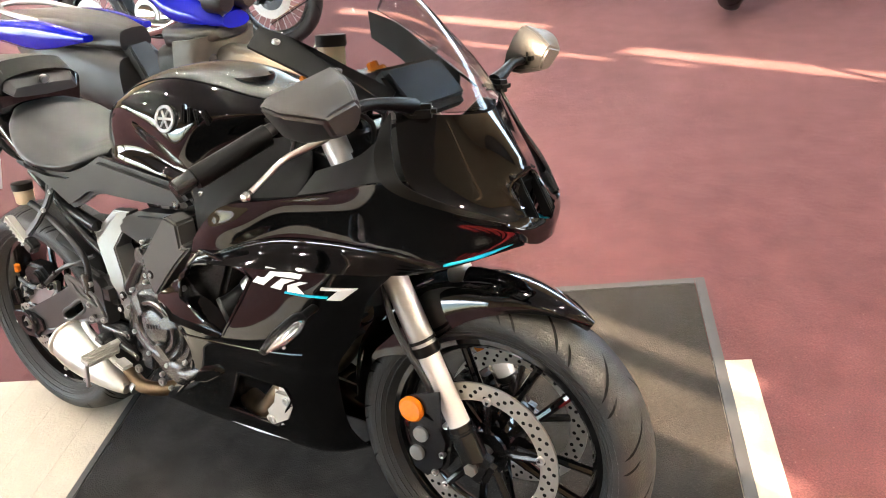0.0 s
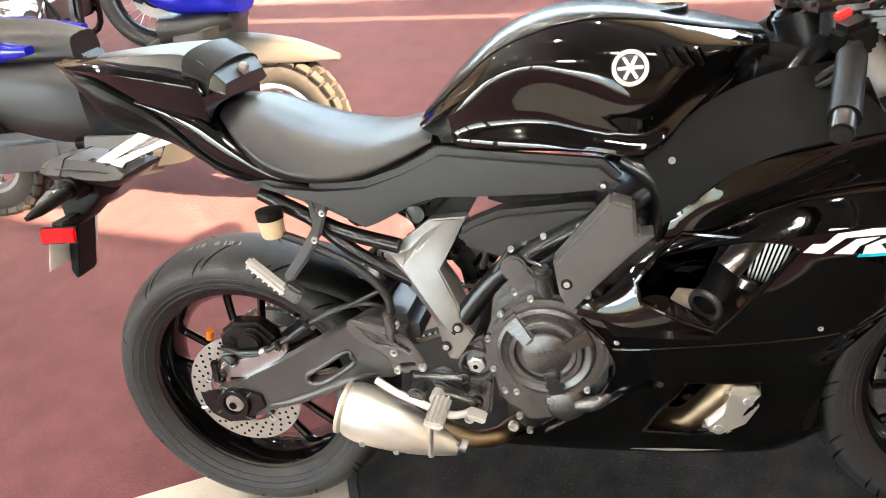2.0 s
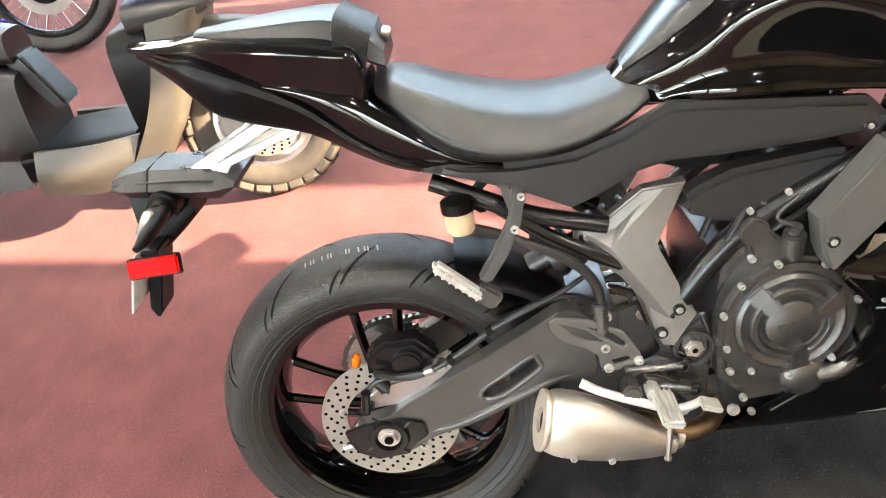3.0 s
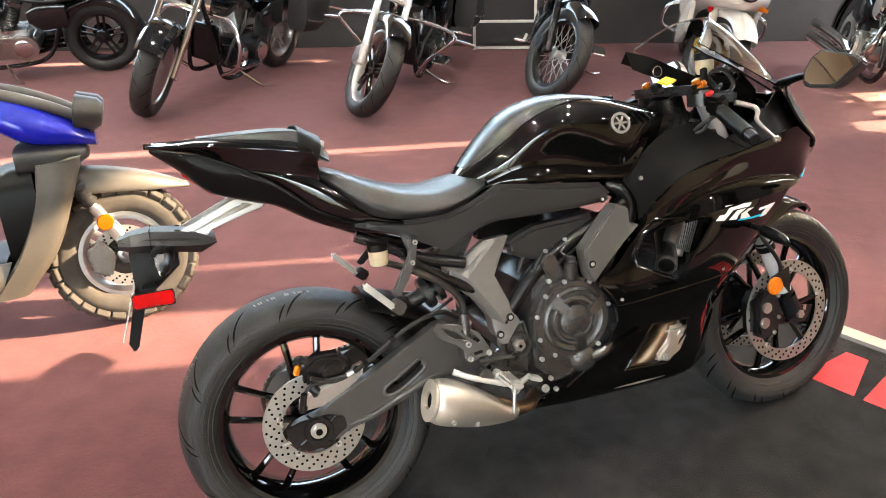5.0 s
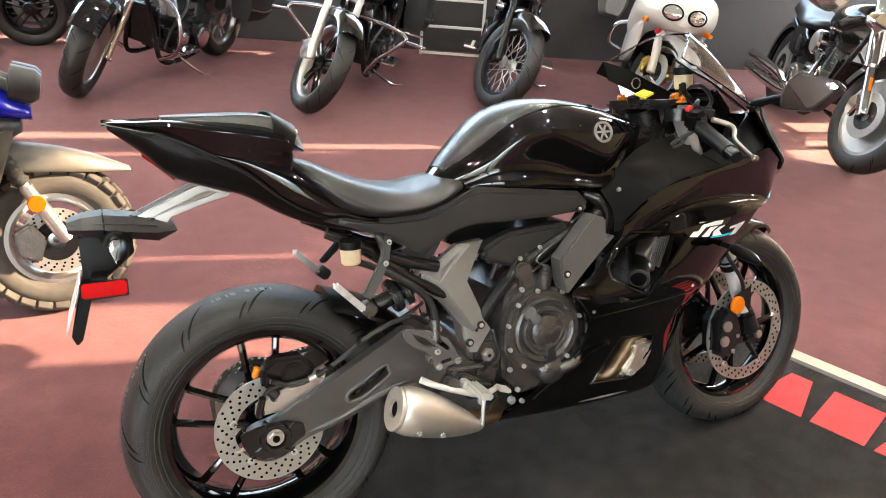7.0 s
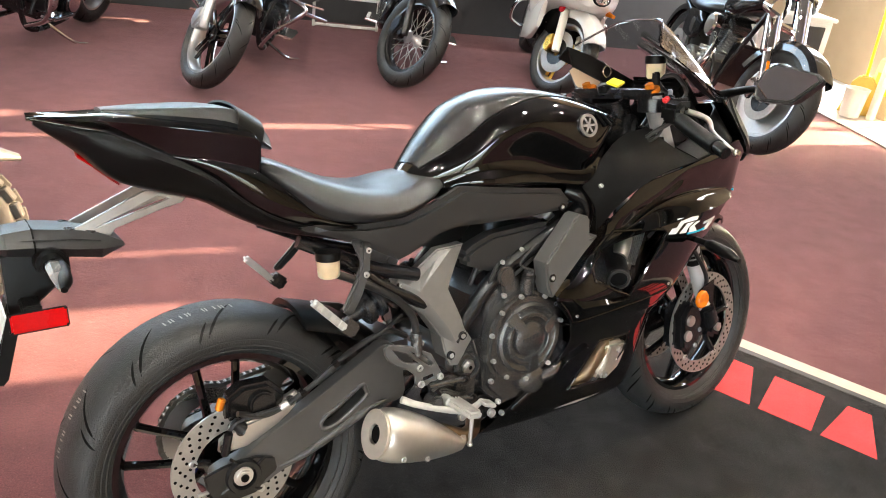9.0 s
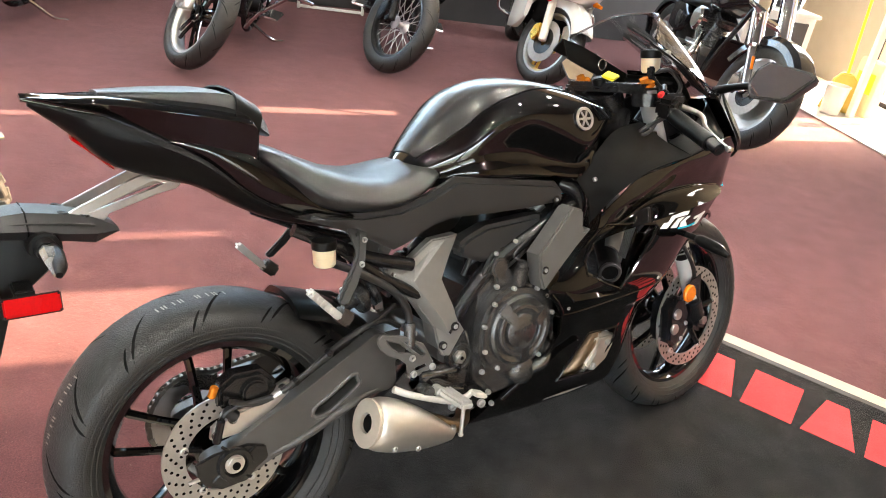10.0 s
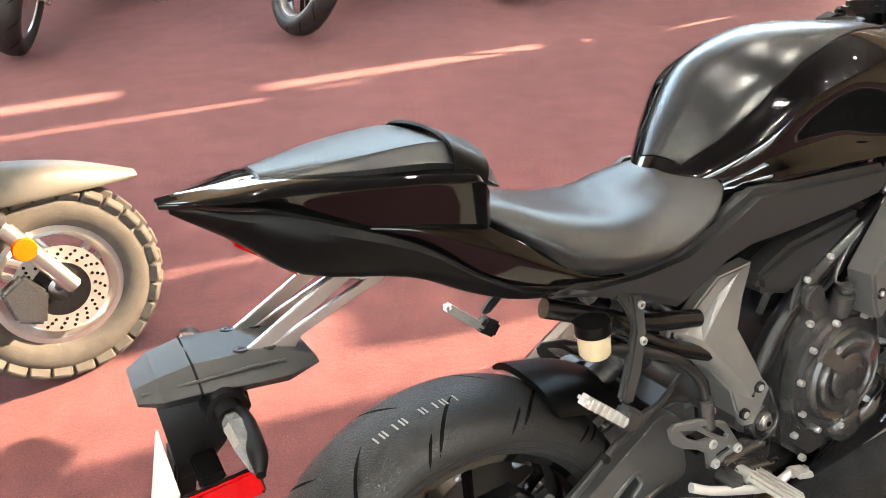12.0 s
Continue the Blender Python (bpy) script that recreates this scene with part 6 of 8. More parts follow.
# licence plate bracket
ARMS = [(-0.224, 0.798), (-0.108, 0.849), (-0.095, 0.852), (-0.032, 0.831), (-0.040, 0.823), (-0.070, 0.817), (-0.156, 0.791), (-0.166, 0.779)]
ARM_SLOT = [(-0.185, 0.797), (-0.122, 0.822), (-0.080, 0.840), (-0.062, 0.834), (-0.074, 0.829)]
tailb = part("plate_bracket", join(slab_open(ARMS, [ARM_SLOT], -0.038, -0.030, 0.0015), slab_open(ARMS, [ARM_SLOT], 0.030, 0.038, 0.0015)), ALLOY, bike, "silver plate bracket arms with long slots")
part("plate_housing", body([(-0.352, [(0, 0.775), (0.030, 0.776), (0.045, 0.786), (0.030, 0.798), (0, 0.800)]), (-0.325, [(0, 0.768), (0.045, 0.769), (0.062, 0.785), (0.040, 0.806), (0, 0.808)]), (-0.285, [(0, 0.764), (0.05, 0.765), (0.070, 0.783), (0.043, 0.809), (0, 0.811)]),
     (-0.222, [(0, 0.752), (0.05, 0.754), (0.074, 0.772), (0.042, 0.799), (0, 0.802)]), (-0.185, [(0, 0.745), (0.05, 0.747), (0.076, 0.768), (0.040, 0.789), (0, 0.792)]), (-0.150, [(0, 0.764), (0.06, 0.765), (0.074, 0.769), (0.060, 0.773), (0, 0.774)])], 1, 1), HOUSING, tailb, "angular dark plastic plate housing", 12)
part("housing_seam", tube([(-0.285, -0.051, 0.7645), (-0.285, -0.0708, 0.783), (-0.285, -0.0435, 0.8095), (-0.285, 0.0435, 0.8095), (-0.285, 0.0708, 0.783)], 0.0014, 6, 1), HOLLOW_BLACK, tailb)
for s in (-1, 1):
    part("housing_ridge", tube([(-0.345, s * 0.042, 0.793), (-0.285, s * 0.060, 0.794), (-0.222, s * 0.060, 0.787), (-0.185, s * 0.058, 0.779)], 0.0022, 6, 1), SATIN, tailb)
    bolts("housing_screw", [(-0.228, s * 0.034, 0.799), (-0.196, s * 0.034, 0.791)], FRAME, tailb, (0.2, 0, 1), 0.009, 0.003)
part("plate_stem", body([(-0.335, [(0, 0.66), (0.03, 0.665), (0.035, 0.70), (0.03, 0.765), (0, 0.77)]), (-0.30, [(0, 0.67), (0.035, 0.675), (0.04, 0.70), (0.035, 0.77), (0, 0.775)]), (-0.235, [(0, 0.72), (0.035, 0.725), (0.04, 0.74), (0.035, 0.765), (0, 0.77)])], 3, 3), MATTE, tailb)
part("plate_holder", slab([(-0.308, 0.69), (-0.336, 0.69), (-0.371, 0.564), (-0.363, 0.542), (-0.351, 0.554)], -0.030, 0.030, 0.003), MATTE, tailb)
part("plate", slab([(-0.344, 0.680), (-0.341, 0.680), (-0.375, 0.584), (-0.378, 0.584)], -0.080, 0.080, 0.001), PLATE, tailb, "blank white plate")
part("side_reflector", box((-0.298, -0.110, 0.6745), (0.082, 0.008, 0.029), 0.003, (-18, 0, 0)), RED, tailb, "red rectangular reflector")
part("reflector_tray", box((-0.298, -0.1045, 0.6730), (0.087, 0.005, 0.034), 0.002, (-18, 0, 0)), MATTE, tailb)
part("reflector_arm", box((-0.305, -0.062, 0.69), (0.03, 0.068, 0.012), 0.003), MATTE, tailb)
for s in (-1, 1):
    st = part("rear_signal", join(tube([(-0.266, s * 0.050, 0.757), (-0.266, s * 0.082, 0.757)], [0.026, 0.024], 18, 3), tube([(-0.266, s * 0.080, 0.757), (-0.266, s * 0.098, 0.755)], [0.018, 0.015], 16, 2), tube([(-0.258, s * 0.096, 0.757), (-0.258, s * 0.125, 0.755), (-0.260, s * 0.175, 0.750), (-0.266, s * 0.205, 0.745)], [0.011, 0.013, 0.011, 0.005], 14, 4)), MATTE, tailb, "rear indicator on a rubber stalk")
    part("signal_lens", loft([[vec(-0.268 + 0.013 * k * a, s * y, z + 0.010 * k * b) for a, b in ((-1, 0.2), (-0.4, 1), (0.6, 0.9), (1, 0), (0.5, -1), (-0.5, -0.9))] for y, z, k in ((0.108, 0.762, 0.75), (0.128, 0.762, 1.0), (0.160, 0.754, 0.85), (0.188, 0.742, 0.40))]), CLEARLAMP, st, "clear faceted indicator lens", 12)

# nose, screen and mirrors
LAMP = [(-0.046, 0.812), (0.0, 0.836), (0.046, 0.812), (0.052, 0.768), (0.0, 0.752), (-0.052, 0.768)]
halfrows = [
    [(1.384, 0.0, 0.924), (1.374, 0.05, 0.928), (1.352, 0.10, 0.936), (1.305, 0.150, 0.946)],
    [(1.420, 0.0, 0.880), (1.404, 0.05, 0.880), (1.376, 0.11, 0.882), (1.325, 0.178, 0.888)],
    [(1.450, 0.0, 0.838), (1.432, 0.05, 0.834), (1.404, 0.115, 0.830), (1.350, 0.188, 0.842)],
    [(1.474, 0.0, 0.798), (1.458, 0.05, 0.793), (1.436, 0.105, 0.788), (1.402, 0.160, 0.804)],
    [(1.496, 0.0, 0.750), (1.488, 0.04, 0.752), (1.478, 0.075, 0.756), (1.466, 0.097, 0.764)],
    [(1.490, 0.0, 0.716), (1.486, 0.03, 0.716), (1.478, 0.055, 0.724), (1.468, 0.070, 0.735)],
]
rows = [[(x, -y, z) for x, y, z in reversed(r)] + [(x, y, z) for x, y, z in r[1:]] for r in halfrows]
nose = part("nose_cowl", skin(rows, 0.004, 7, 7, (LAMP,), (1, 2)), GLOSS, bike, "gloss black pointed nose with a lamp opening", 45)
pod = part("headlamp", box((1.425, 0, 0.788), (0.03, 0.10, 0.09), 0.01, (0, 25, 0)), HOLLOW_BLACK, nose)
part("lamp_lens", lathe([(0.0, 0.012), (0.016, 0.008), (0.022, 0.0), (0.0, 0.0)], (1.442, 0, 0.782), 28, "x"), LENS, nose, "small round lamp lens")
for s in (-1, 1):
    part("lamp_fin", slab([(1.438, 0.826), (1.452, 0.826), (1.490, 0.752), (1.470, 0.744)], s * 0.021, s * 0.027, 0.002), MATTE, nose)
    part("lamp_fin", slab([(1.425, 0.822), (1.444, 0.820), (1.480, 0.756), (1.46, 0.748)], s * 0.046, s * 0.051, 0.002), SATIN, nose)
    part("daytime_lamp", tube([(1.405, s * 0.158, 0.795), (1.430, s * 0.126, 0.782), (1.462, s * 0.092, 0.768)], [0.003, 0.010, 0.004], 10, 4), HOLLOW_BLACK, nose, "dark daytime lamp slot")
    part("lamp_brow", tube([(1.452, s * 0.052, 0.790), (1.444, s * 0.046, 0.815), (1.456, 0.0, 0.834)], 0.004, 8, 4), GLOSS, nose)
    rows = [[(1.308, s * 0.170, 0.950), (1.324, s * 0.195, 0.895), (1.347, s * 0.204, 0.850), (1.404, s * 0.165, 0.812), (1.464, s * 0.100, 0.774)],
            [(1.298, s * 0.186, 0.928), (1.300, s * 0.210, 0.885), (1.328, s * 0.216, 0.842), (1.402, s * 0.170, 0.803), (1.466, s * 0.100, 0.770)]]
    part("side_visor", skin(rows, 0.006, 5, 4), MATTE, bike, "grey plastic side panel beside the screen")
srows = [
    [(1.382, 0.0, 0.929), (1.372, 0.05, 0.933), (1.350, 0.10, 0.941), (1.300, 0.148, 0.952)],
    [(1.340, 0.0, 1.002), (1.326, 0.05, 1.002), (1.296, 0.10, 1.004), (1.215, 0.150, 0.998)],
    [(1.265, 0.0, 1.092), (1.246, 0.05, 1.088), (1.205, 0.095, 1.078), (1.120, 0.148, 1.050)],
    [(1.192, 0.0, 1.143), (1.172, 0.045, 1.142), (1.135, 0.085, 1.130), (1.062, 0.148, 1.080)],
]
rows = [[(x, -y, z) for x, y, z in reversed(r)] + [(x, y, z) for x, y, z in r[1:]] for r in srows]
scr = part("windscreen", skin(rows, 0.003, 6, 6), SCREEN, bike, "clear smoke-tinted windscreen")
part("screen_rim", tube([(x, -y, z) for x, y, z in reversed(srows[3])] + [(x, y, z) for x, y, z in srows[3][1:]], 0.0026, 8, 4), SCREEN, scr)
for s in (-1, 1):
    strip = [[(1.038, s * 0.151, 1.077), (1.115, s * 0.142, 1.052), (1.190, s * 0.122, 1.012), (1.272, s * 0.102, 0.970)],
             [(1.050, s * 0.196, 1.050), (1.122, s * 0.188, 1.020), (1.200, s * 0.170, 0.982), (1.282, s * 0.148, 0.942)]]
    if s > 0:
        flange = [strip[0], [(1.050, 0.140, 1.026), (1.115, 0.128, 0.996), (1.190, 0.108, 0.958), (1.272, 0.090, 0.922)]]
        part("inner_flange", skin(flange, 0.005, 5, 3), MATTE, scr)
    part("screen_side_trim", skin(strip, 0.005, 5, 3), MATTE, scr, "black strip beside the screen")
    bolts("screen_screw", [(1.085, s * 0.165, 1.053), (1.19, s * 0.142, 1.005)], BOLT, scr, (0.3, 0, 1), 0.007, 0.004)
    mir = part("mirror", box((1.318, s * 0.272, 0.975), (0.03, 0.03, 0.025), 0.008), MATTE, bike, "black rear-view mirror on a short arm")
    shape = [(0.250, 0.985), (0.262, 1.020), (0.290, 1.040), (0.410, 1.016), (0.424, 1.002), (0.368, 0.948), (0.352, 0.942), (0.275, 0.944), (0.258, 0.952)]
    shell = bmesh.new()
    a = [shell.verts.new((1.285, s * y, z)) for y, z in shape]
    b = [shell.verts.new((1.315, s * (0.335 + (y - 0.335) * 0.92), 0.99 + (z - 0.99) * 0.9)) for y, z in shape]
    c = [shell.verts.new((1.350, s * (0.325 + (y - 0.335) * 0.45), 0.99 + (z - 0.99) * 0.5)) for y, z in shape]
    n = len(shape)
    shell.faces.new(a)
    shell.faces.new(c[::-1])
    for p, q in ((a, b), (b, c)):
        for i in range(n):
            shell.faces.new((p[i], q[i], q[(i + 1) % n], p[(i + 1) % n]))
    bmesh.ops.recalc_face_normals(shell, faces=shell.faces)
    tilt = Matrix.Translation((1.29, s * 0.337, 0.988)) @ Matrix.Rotation(radians(20), 4, "Y") @ Matrix.Translation((-1.29, -s * 0.337, -0.988))
    shell = soften(shell, 0.006, 2, 20)
    shell.transform(tilt)
    gl_tilt = tilt
    part("mirror_shell", shell, SATIN, mir)
    gl = bmesh.new()
    ring = [gl.verts.new((1.2835, s * (0.336 + (y - 0.336) * 0.87), 0.99 + (z - 0.99) * 0.84)) for y, z in shape]
    ring2 = [gl.verts.new((1.288, s * (0.336 + (y - 0.336) * 0.87), 0.99 + (z - 0.99) * 0.84)) for y, z in shape]
    gl.faces.new(ring)
    gl.faces.new(ring2[::-1])
    for i in range(n):
        gl.faces.new((ring[i], ring2[i], ring2[(i + 1) % n], ring[(i + 1) % n]))
    bmesh.ops.recalc_face_normals(gl, faces=gl.faces)
    gl.transform(gl_tilt)
    part("mirror_glass", gl, MIRROR, mir, "grey reflecting mirror glass")
    part("mirror_arm", join(tube([(1.325, s * 0.130, 0.952), (1.325, s * 0.165, 0.962), (1.315, s * 0.22, 0.972), (1.312, s * 0.275, 0.972)], [0.014, 0.011, 0.009, 0.010], 10, 4), box((1.330, s * 0.128, 0.946), (0.06, 0.03, 0.022), 0.008, (0, 0, s * -25))), MATTE, mir)

# ---- the other machines ----
def placed(front_xy, heading, lean, base):
    """The pose of a machine whose front tyre stands at front_xy; base: its wheelbase."""
    return Matrix.Translation((*front_xy, 0.0)) @ pose(0, 0, 0, 0, 0, heading) @ pose(0, 0, 0, -lean, 0, 0) @ pose(-base, 0, 0)


def wire_spokes(c, rimr, hub, count=32):
    out = [lathe([(hub, -0.05), (hub + 0.01, -0.045), (hub * 0.7, -0.02), (hub * 0.7, 0.02), (hub + 0.01, 0.045), (hub, 0.05), (0.008, 0.055), (0.008, -0.055)], c, 24)]
    for i in range(count):
        t = 2 * math.pi * i / count
        y = 0.04 if i % 2 else -0.04
        tw = 0.55 if (i // 2) % 2 else -0.55
        a = Vector((c[0] + hub * math.cos(t + tw), c[1] + y, c[2] + hub * math.sin(t + tw)))
        b = Vector((c[0] + (rimr - 0.012) * math.cos(t), c[1], c[2] + (rimr - 0.012) * math.sin(t)))
        out.append(rod(a, b, 0.0022, 5))
    return join(*out)


def knobs(c, big, wide, count, size):
    out = []
    for i in range(count):
        t = 2 * math.pi * i / count
        for y, w in ((-0.36, 0.24), (0.0, 0.26), (0.36, 0.24)):
            tt = t + (math.pi / count if y == 0 else 0)
            b = box((0, 0, 0), (size, wide * w, 0.030), 0.004, None, 1)
            b.transform(Matrix.Translation((c[0], c[1], c[2])) @ Matrix.Rotation(-tt, 4, "Y") @ Matrix.Translation((big - 0.004 - 0.016 * abs(y) / 0.36, wide * y, 0)) @ Matrix.Rotation(radians(90), 4, "Y") @ Matrix.Rotation(radians(-y * 95), 4, "X"))
            out.append(b)
    return join(*out)


def wheel(name, owner, c, big, wide, rimr, style, rim_mat, spoke_mat, turn=None, tyre_label="black road tyre", n=5, disc_r=0.14, disc_mat=None, rubber=None):
    def put(nm, bm, mat, par, lab=""):
        if turn:
            bm.transform(turn)
        return part(nm, bm, mat, par, lab)
    w = put(name, rim(c, rimr, wide), rim_mat, owner)
    put("tyre", tyre(c, big, wide, rimr), rubber or RUBBER, w, tyre_label)
    if style == "wire":
        put("spokes", wire_spokes(c, rimr, 0.035), spoke_mat, w)
    elif style == "solid":
        put("wheel_face", lathe([(0.0, -0.045), (0.05, -0.045), (0.07, -0.03), (rimr - 0.05, -0.035), (rimr - 0.02, -0.045), (rimr - 0.01, -0.03), (rimr - 0.01, 0.03), (rimr - 0.02, 0.045), (0.07, 0.03), (0.05, 0.045), (0.0, 0.045)], c, 64), spoke_mat, w)
    else:
        put("spokes", spokes(c, rimr, 0.05, n, 0.14, phase=0.4, r=0.011), spoke_mat, w)
    if style == "knob":
        pass
    else:
        tagged(put("tread_pattern", groove_shade(c, big, wide, rimr, 14), HOLLOW_BLACK, w), "", "", "", "stuff")
    if disc_r:
        put("brake_disc", disc(c, -wide * 0.5 - 0.012, disc_r, disc_r * 0.62, 0.005), disc_mat or DISC, w)
        put("disc_carrier", disc(c, -wide * 0.5 - 0.012, disc_r * 0.66, 0.03, 0.004), disc_mat or FRAME, w)
    return w


PAINT_BLACK = material("black cruiser paint", (0.008, 0.008, 0.009), 0.1, coat=0.5)
PAINT_WHITE = material("pearl white paint", (0.62, 0.60, 0.56), 0.22, coat=0.5, vary=0.06)
LEATHER = material("black saddlebag leather", (0.018, 0.017, 0.017), 0.45, bump=0.5, bump_scale=500)
GAITER = material("black rubber gaiter", (0.015, 0.015, 0.015), 0.6)
HEADGLASS = material("headlamp reflector", (0.75, 0.74, 0.70), 0.12, metal=0.9, coat=1.0)


def cruiser(label, where, heading, lean, base=1.62, fr=0.32, fw=0.13, frim=0.235, style="cast", rim_mat=CHROME, spoke_mat=GLOSS, fork_mat=CHROME, fork_r=0.028, rake=32, steer=12, paint=PAINT_BLACK,
            fender_arc=(55, 150), bars="highway", bags=True, cover=False, lampbar=False, gaiters=False, pipes=CHROME, disc_r=0.14):
    ob = thing("cruiser_motorcycle", label, "motorcycle", placed(where, heading, lean, base), "motorcycles along the wall")
    F, R = Vector((base, 0, fr)), Vector((0, 0, 0.31))
    d = Vector((-math.sin(radians(rake)), 0, math.cos(radians(rake))))
    turn = Matrix.Translation(F) @ Matrix.Rotation(radians(steer), 4, d) @ Matrix.Translation(-F)

    def fp(nm, bm, mat, par=ob, lab=""):
        bm.transform(turn)
        return part(nm, bm, mat, par, lab)
    wheel("front_wheel", ob, F, fr, fw, frim, style, rim_mat, spoke_mat, turn, disc_r=disc_r)
    wheel("rear_wheel", ob, R, 0.31, 0.15, 0.205, "cast" if style != "wire" else "wire", rim_mat, spoke_mat)
    half = fw / 2 + 0.045
    for s in (-1, 1):
        a = F + Vector((0.02, s * half, 0))
        leg = fp("fork_leg", join(rod(a, a + d * 0.34, fork_r, 18, 0.004), rod(a + d * 0.34, a + d * 0.74, fork_r * 0.8, 18)), fork_mat, ob, "polished fork leg")
        if cover:
            fp("fork_cover", rod(a + d * 0.30, a + d * 0.72, fork_r * 1.55, 20, 0.004), fork_mat, leg)
            fp("reflector", box(a + d * 0.20 + Vector((0.03, s * 0.012, 0)), (0.012, 0.02, 0.09), 0.003, (0, -rake, 0)), AMBER, leg, "amber strip reflector")
        if gaiters:
            fp("gaiter", lathe([(0.03 + 0.008 * (i % 2), 0.02 * i) for i in range(12)] + [(0.012, 0.22), (0.012, 0)], (0, 0, 0), 18, "z"), GAITER, leg).matrix_basis = turn @ Matrix.Translation(a + d * 0.36) @ pose(0, 0, 0, 0, -rake, 0)
        fp("axle_nut", rod(F + Vector((0, s * (half + 0.01), 0)), F + Vector((0, s * (half + 0.035), 0)), 0.018, 12, 0.003), fork_mat, leg)
        cal = fp("brake_caliper", slab([(base - 0.13, fr - 0.02), (base - 0.07, fr - 0.05), (base - 0.04, fr + 0.04), (base - 0.09, fr + 0.10), (base - 0.14, fr + 0.06)], s * (half - 0.01), s * (half + 0.03), 0.01), fork_mat if not gaiters else FRAME, ob) if s < 0 else None
        grip = fp("handlebar", tube([F + d * 0.80 + Vector((0, s * 0.05, 0)), F + d * 0.92 + Vector((-0.06, s * 0.2, 0.05)), F + d * 0.88 + Vector((-0.22, s * 0.38, 0.03)), F + d * 0.85 + Vector((-0.34, s * 0.43, 0.0))], 0.013, 12, 5), CHROME, ob)
        fp("grip", rod(F + d * 0.87 + Vector((-0.24, s * 0.39, 0.022)), F + d * 0.85 + Vector((-0.36, s * 0.435, 0.0)), 0.018, 14), MATTE, grip)
        fp("indicator", body([(-0.03, [(0, -0.025), (0.025, -0.02), (0.032, 0), (0.025, 0.02), (0, 0.025)]), (0.02, [(0, -0.03), (0.03, -0.025), (0.036, 0), (0.03, 0.025), (0, 0.03)]), (0.035, [(0, -0.02), (0.02, -0.016), (0.025, 0), (0.02, 0.016), (0, 0.02)])], 3, 3), AMBER, ob, "amber indicator").matrix_basis = turn @ Matrix.Translation(F + d * 0.56 + Vector((0.04, s * 0.2, 0)))
        fp("mirror", lathe([(0.0, -0.01), (0.05, -0.01), (0.056, 0.0), (0.04, 0.02), (0.0, 0.026)], (0, 0, 0), 24, "x"), CHROME, ob).matrix_basis = turn @ Matrix.Translation(F + d * 1.02 + Vector((-0.18, s * 0.40, 0.06)))
    # mudguards
    def guard(c, rad, wide, a0, a1, bulge=0.02):
        rings = []
        for i in range(17):
            a = radians(a0 + (a1 - a0) * i / 16)
            half_line = [(wide, rad - 0.06), (wide * 0.98, rad - 0.02), (wide * 0.7, rad + bulge * 0.5), (0, rad + bulge)]
            full = [(-y, r) for y, r in half_line] + [(y, r) for y, r in reversed(half_line[:-1])]
            rings.append([Vector((c.x + r * math.cos(a), y, c.z + r * math.sin(a))) for y, r in full])
        bm = loft(rings, caps=False, closed=False)
        bmesh.ops.solidify(bm, geom=list(bm.faces), thickness=0.004)
        return bm
    fp("front_mudguard", guard(F, fr + 0.03, fw / 2 + 0.025, *fender_arc), paint, ob)
    part("rear_mudguard", guard(R, 0.35, 0.11, 35, 185), paint, ob)
    fp("headlamp", lathe([(0.0, -0.13), (0.05, -0.12), (0.085, -0.05), (0.092, 0.0), (0.092, 0.02), (0.0, 0.02)], (0, 0, 0), 32, "x"), CHROME, ob, "round chrome headlamp").matrix_basis = turn @ Matrix.Translation(F + d * 0.62 + Vector((0.10, 0, 0))) @ Matrix.Scale(1.5 if cover else 1.0, 4)
    fp("lamp_glass", lathe([(0.0, 0.03), (0.05, 0.026), (0.084, 0.018), (0.086, 0.01), (0.0, 0.01)], (0, 0, 0), 32, "x"), HEADGLASS, ob).matrix_basis = turn @ Matrix.Translation(F + d * 0.62 + Vector((0.105, 0, 0))) @ Matrix.Scale(1.5 if cover else 1.0, 4)
    if lampbar:
        for s in (-1, 1):
            fp("passing_lamp", lathe([(0.0, -0.08), (0.04, -0.07), (0.058, 0.0), (0.058, 0.015), (0.0, 0.02)], (0, 0, 0), 24, "x"), CHROME, ob).matrix_basis = turn @ Matrix.Translation(F + d * 0.55 + Vector((0.08, s * 0.19, 0)))
    fp("triple_clamp", join(box(F + d * 0.74, (0.05, half * 2 + 0.06, 0.035), 0.01, (0, -rake, 0)), box(F + d * 0.50, (0.05, half * 2 + 0.06, 0.035), 0.01, (0, -rake, 0))), fork_mat, ob)
    # body
    part("fuel_tank", body([(0.62, [(0, 0.72), (0.05, 0.725), (0.06, 0.75), (0.05, 0.78), (0, 0.79)]), (0.75, [(0, 0.68), (0.13, 0.70), (0.155, 0.76), (0.12, 0.84), (0, 0.87)]), (0.95, [(0, 0.70), (0.14, 0.72), (0.17, 0.80), (0.13, 0.89), (0, 0.93)]), (1.12, [(0, 0.78), (0.10, 0.80), (0.12, 0.86), (0.09, 0.92), (0, 0.95)]), (1.2, [(0, 0.83), (0.05, 0.84), (0.06, 0.87), (0.05, 0.91), (0, 0.93)])], 5, 4), paint, ob)
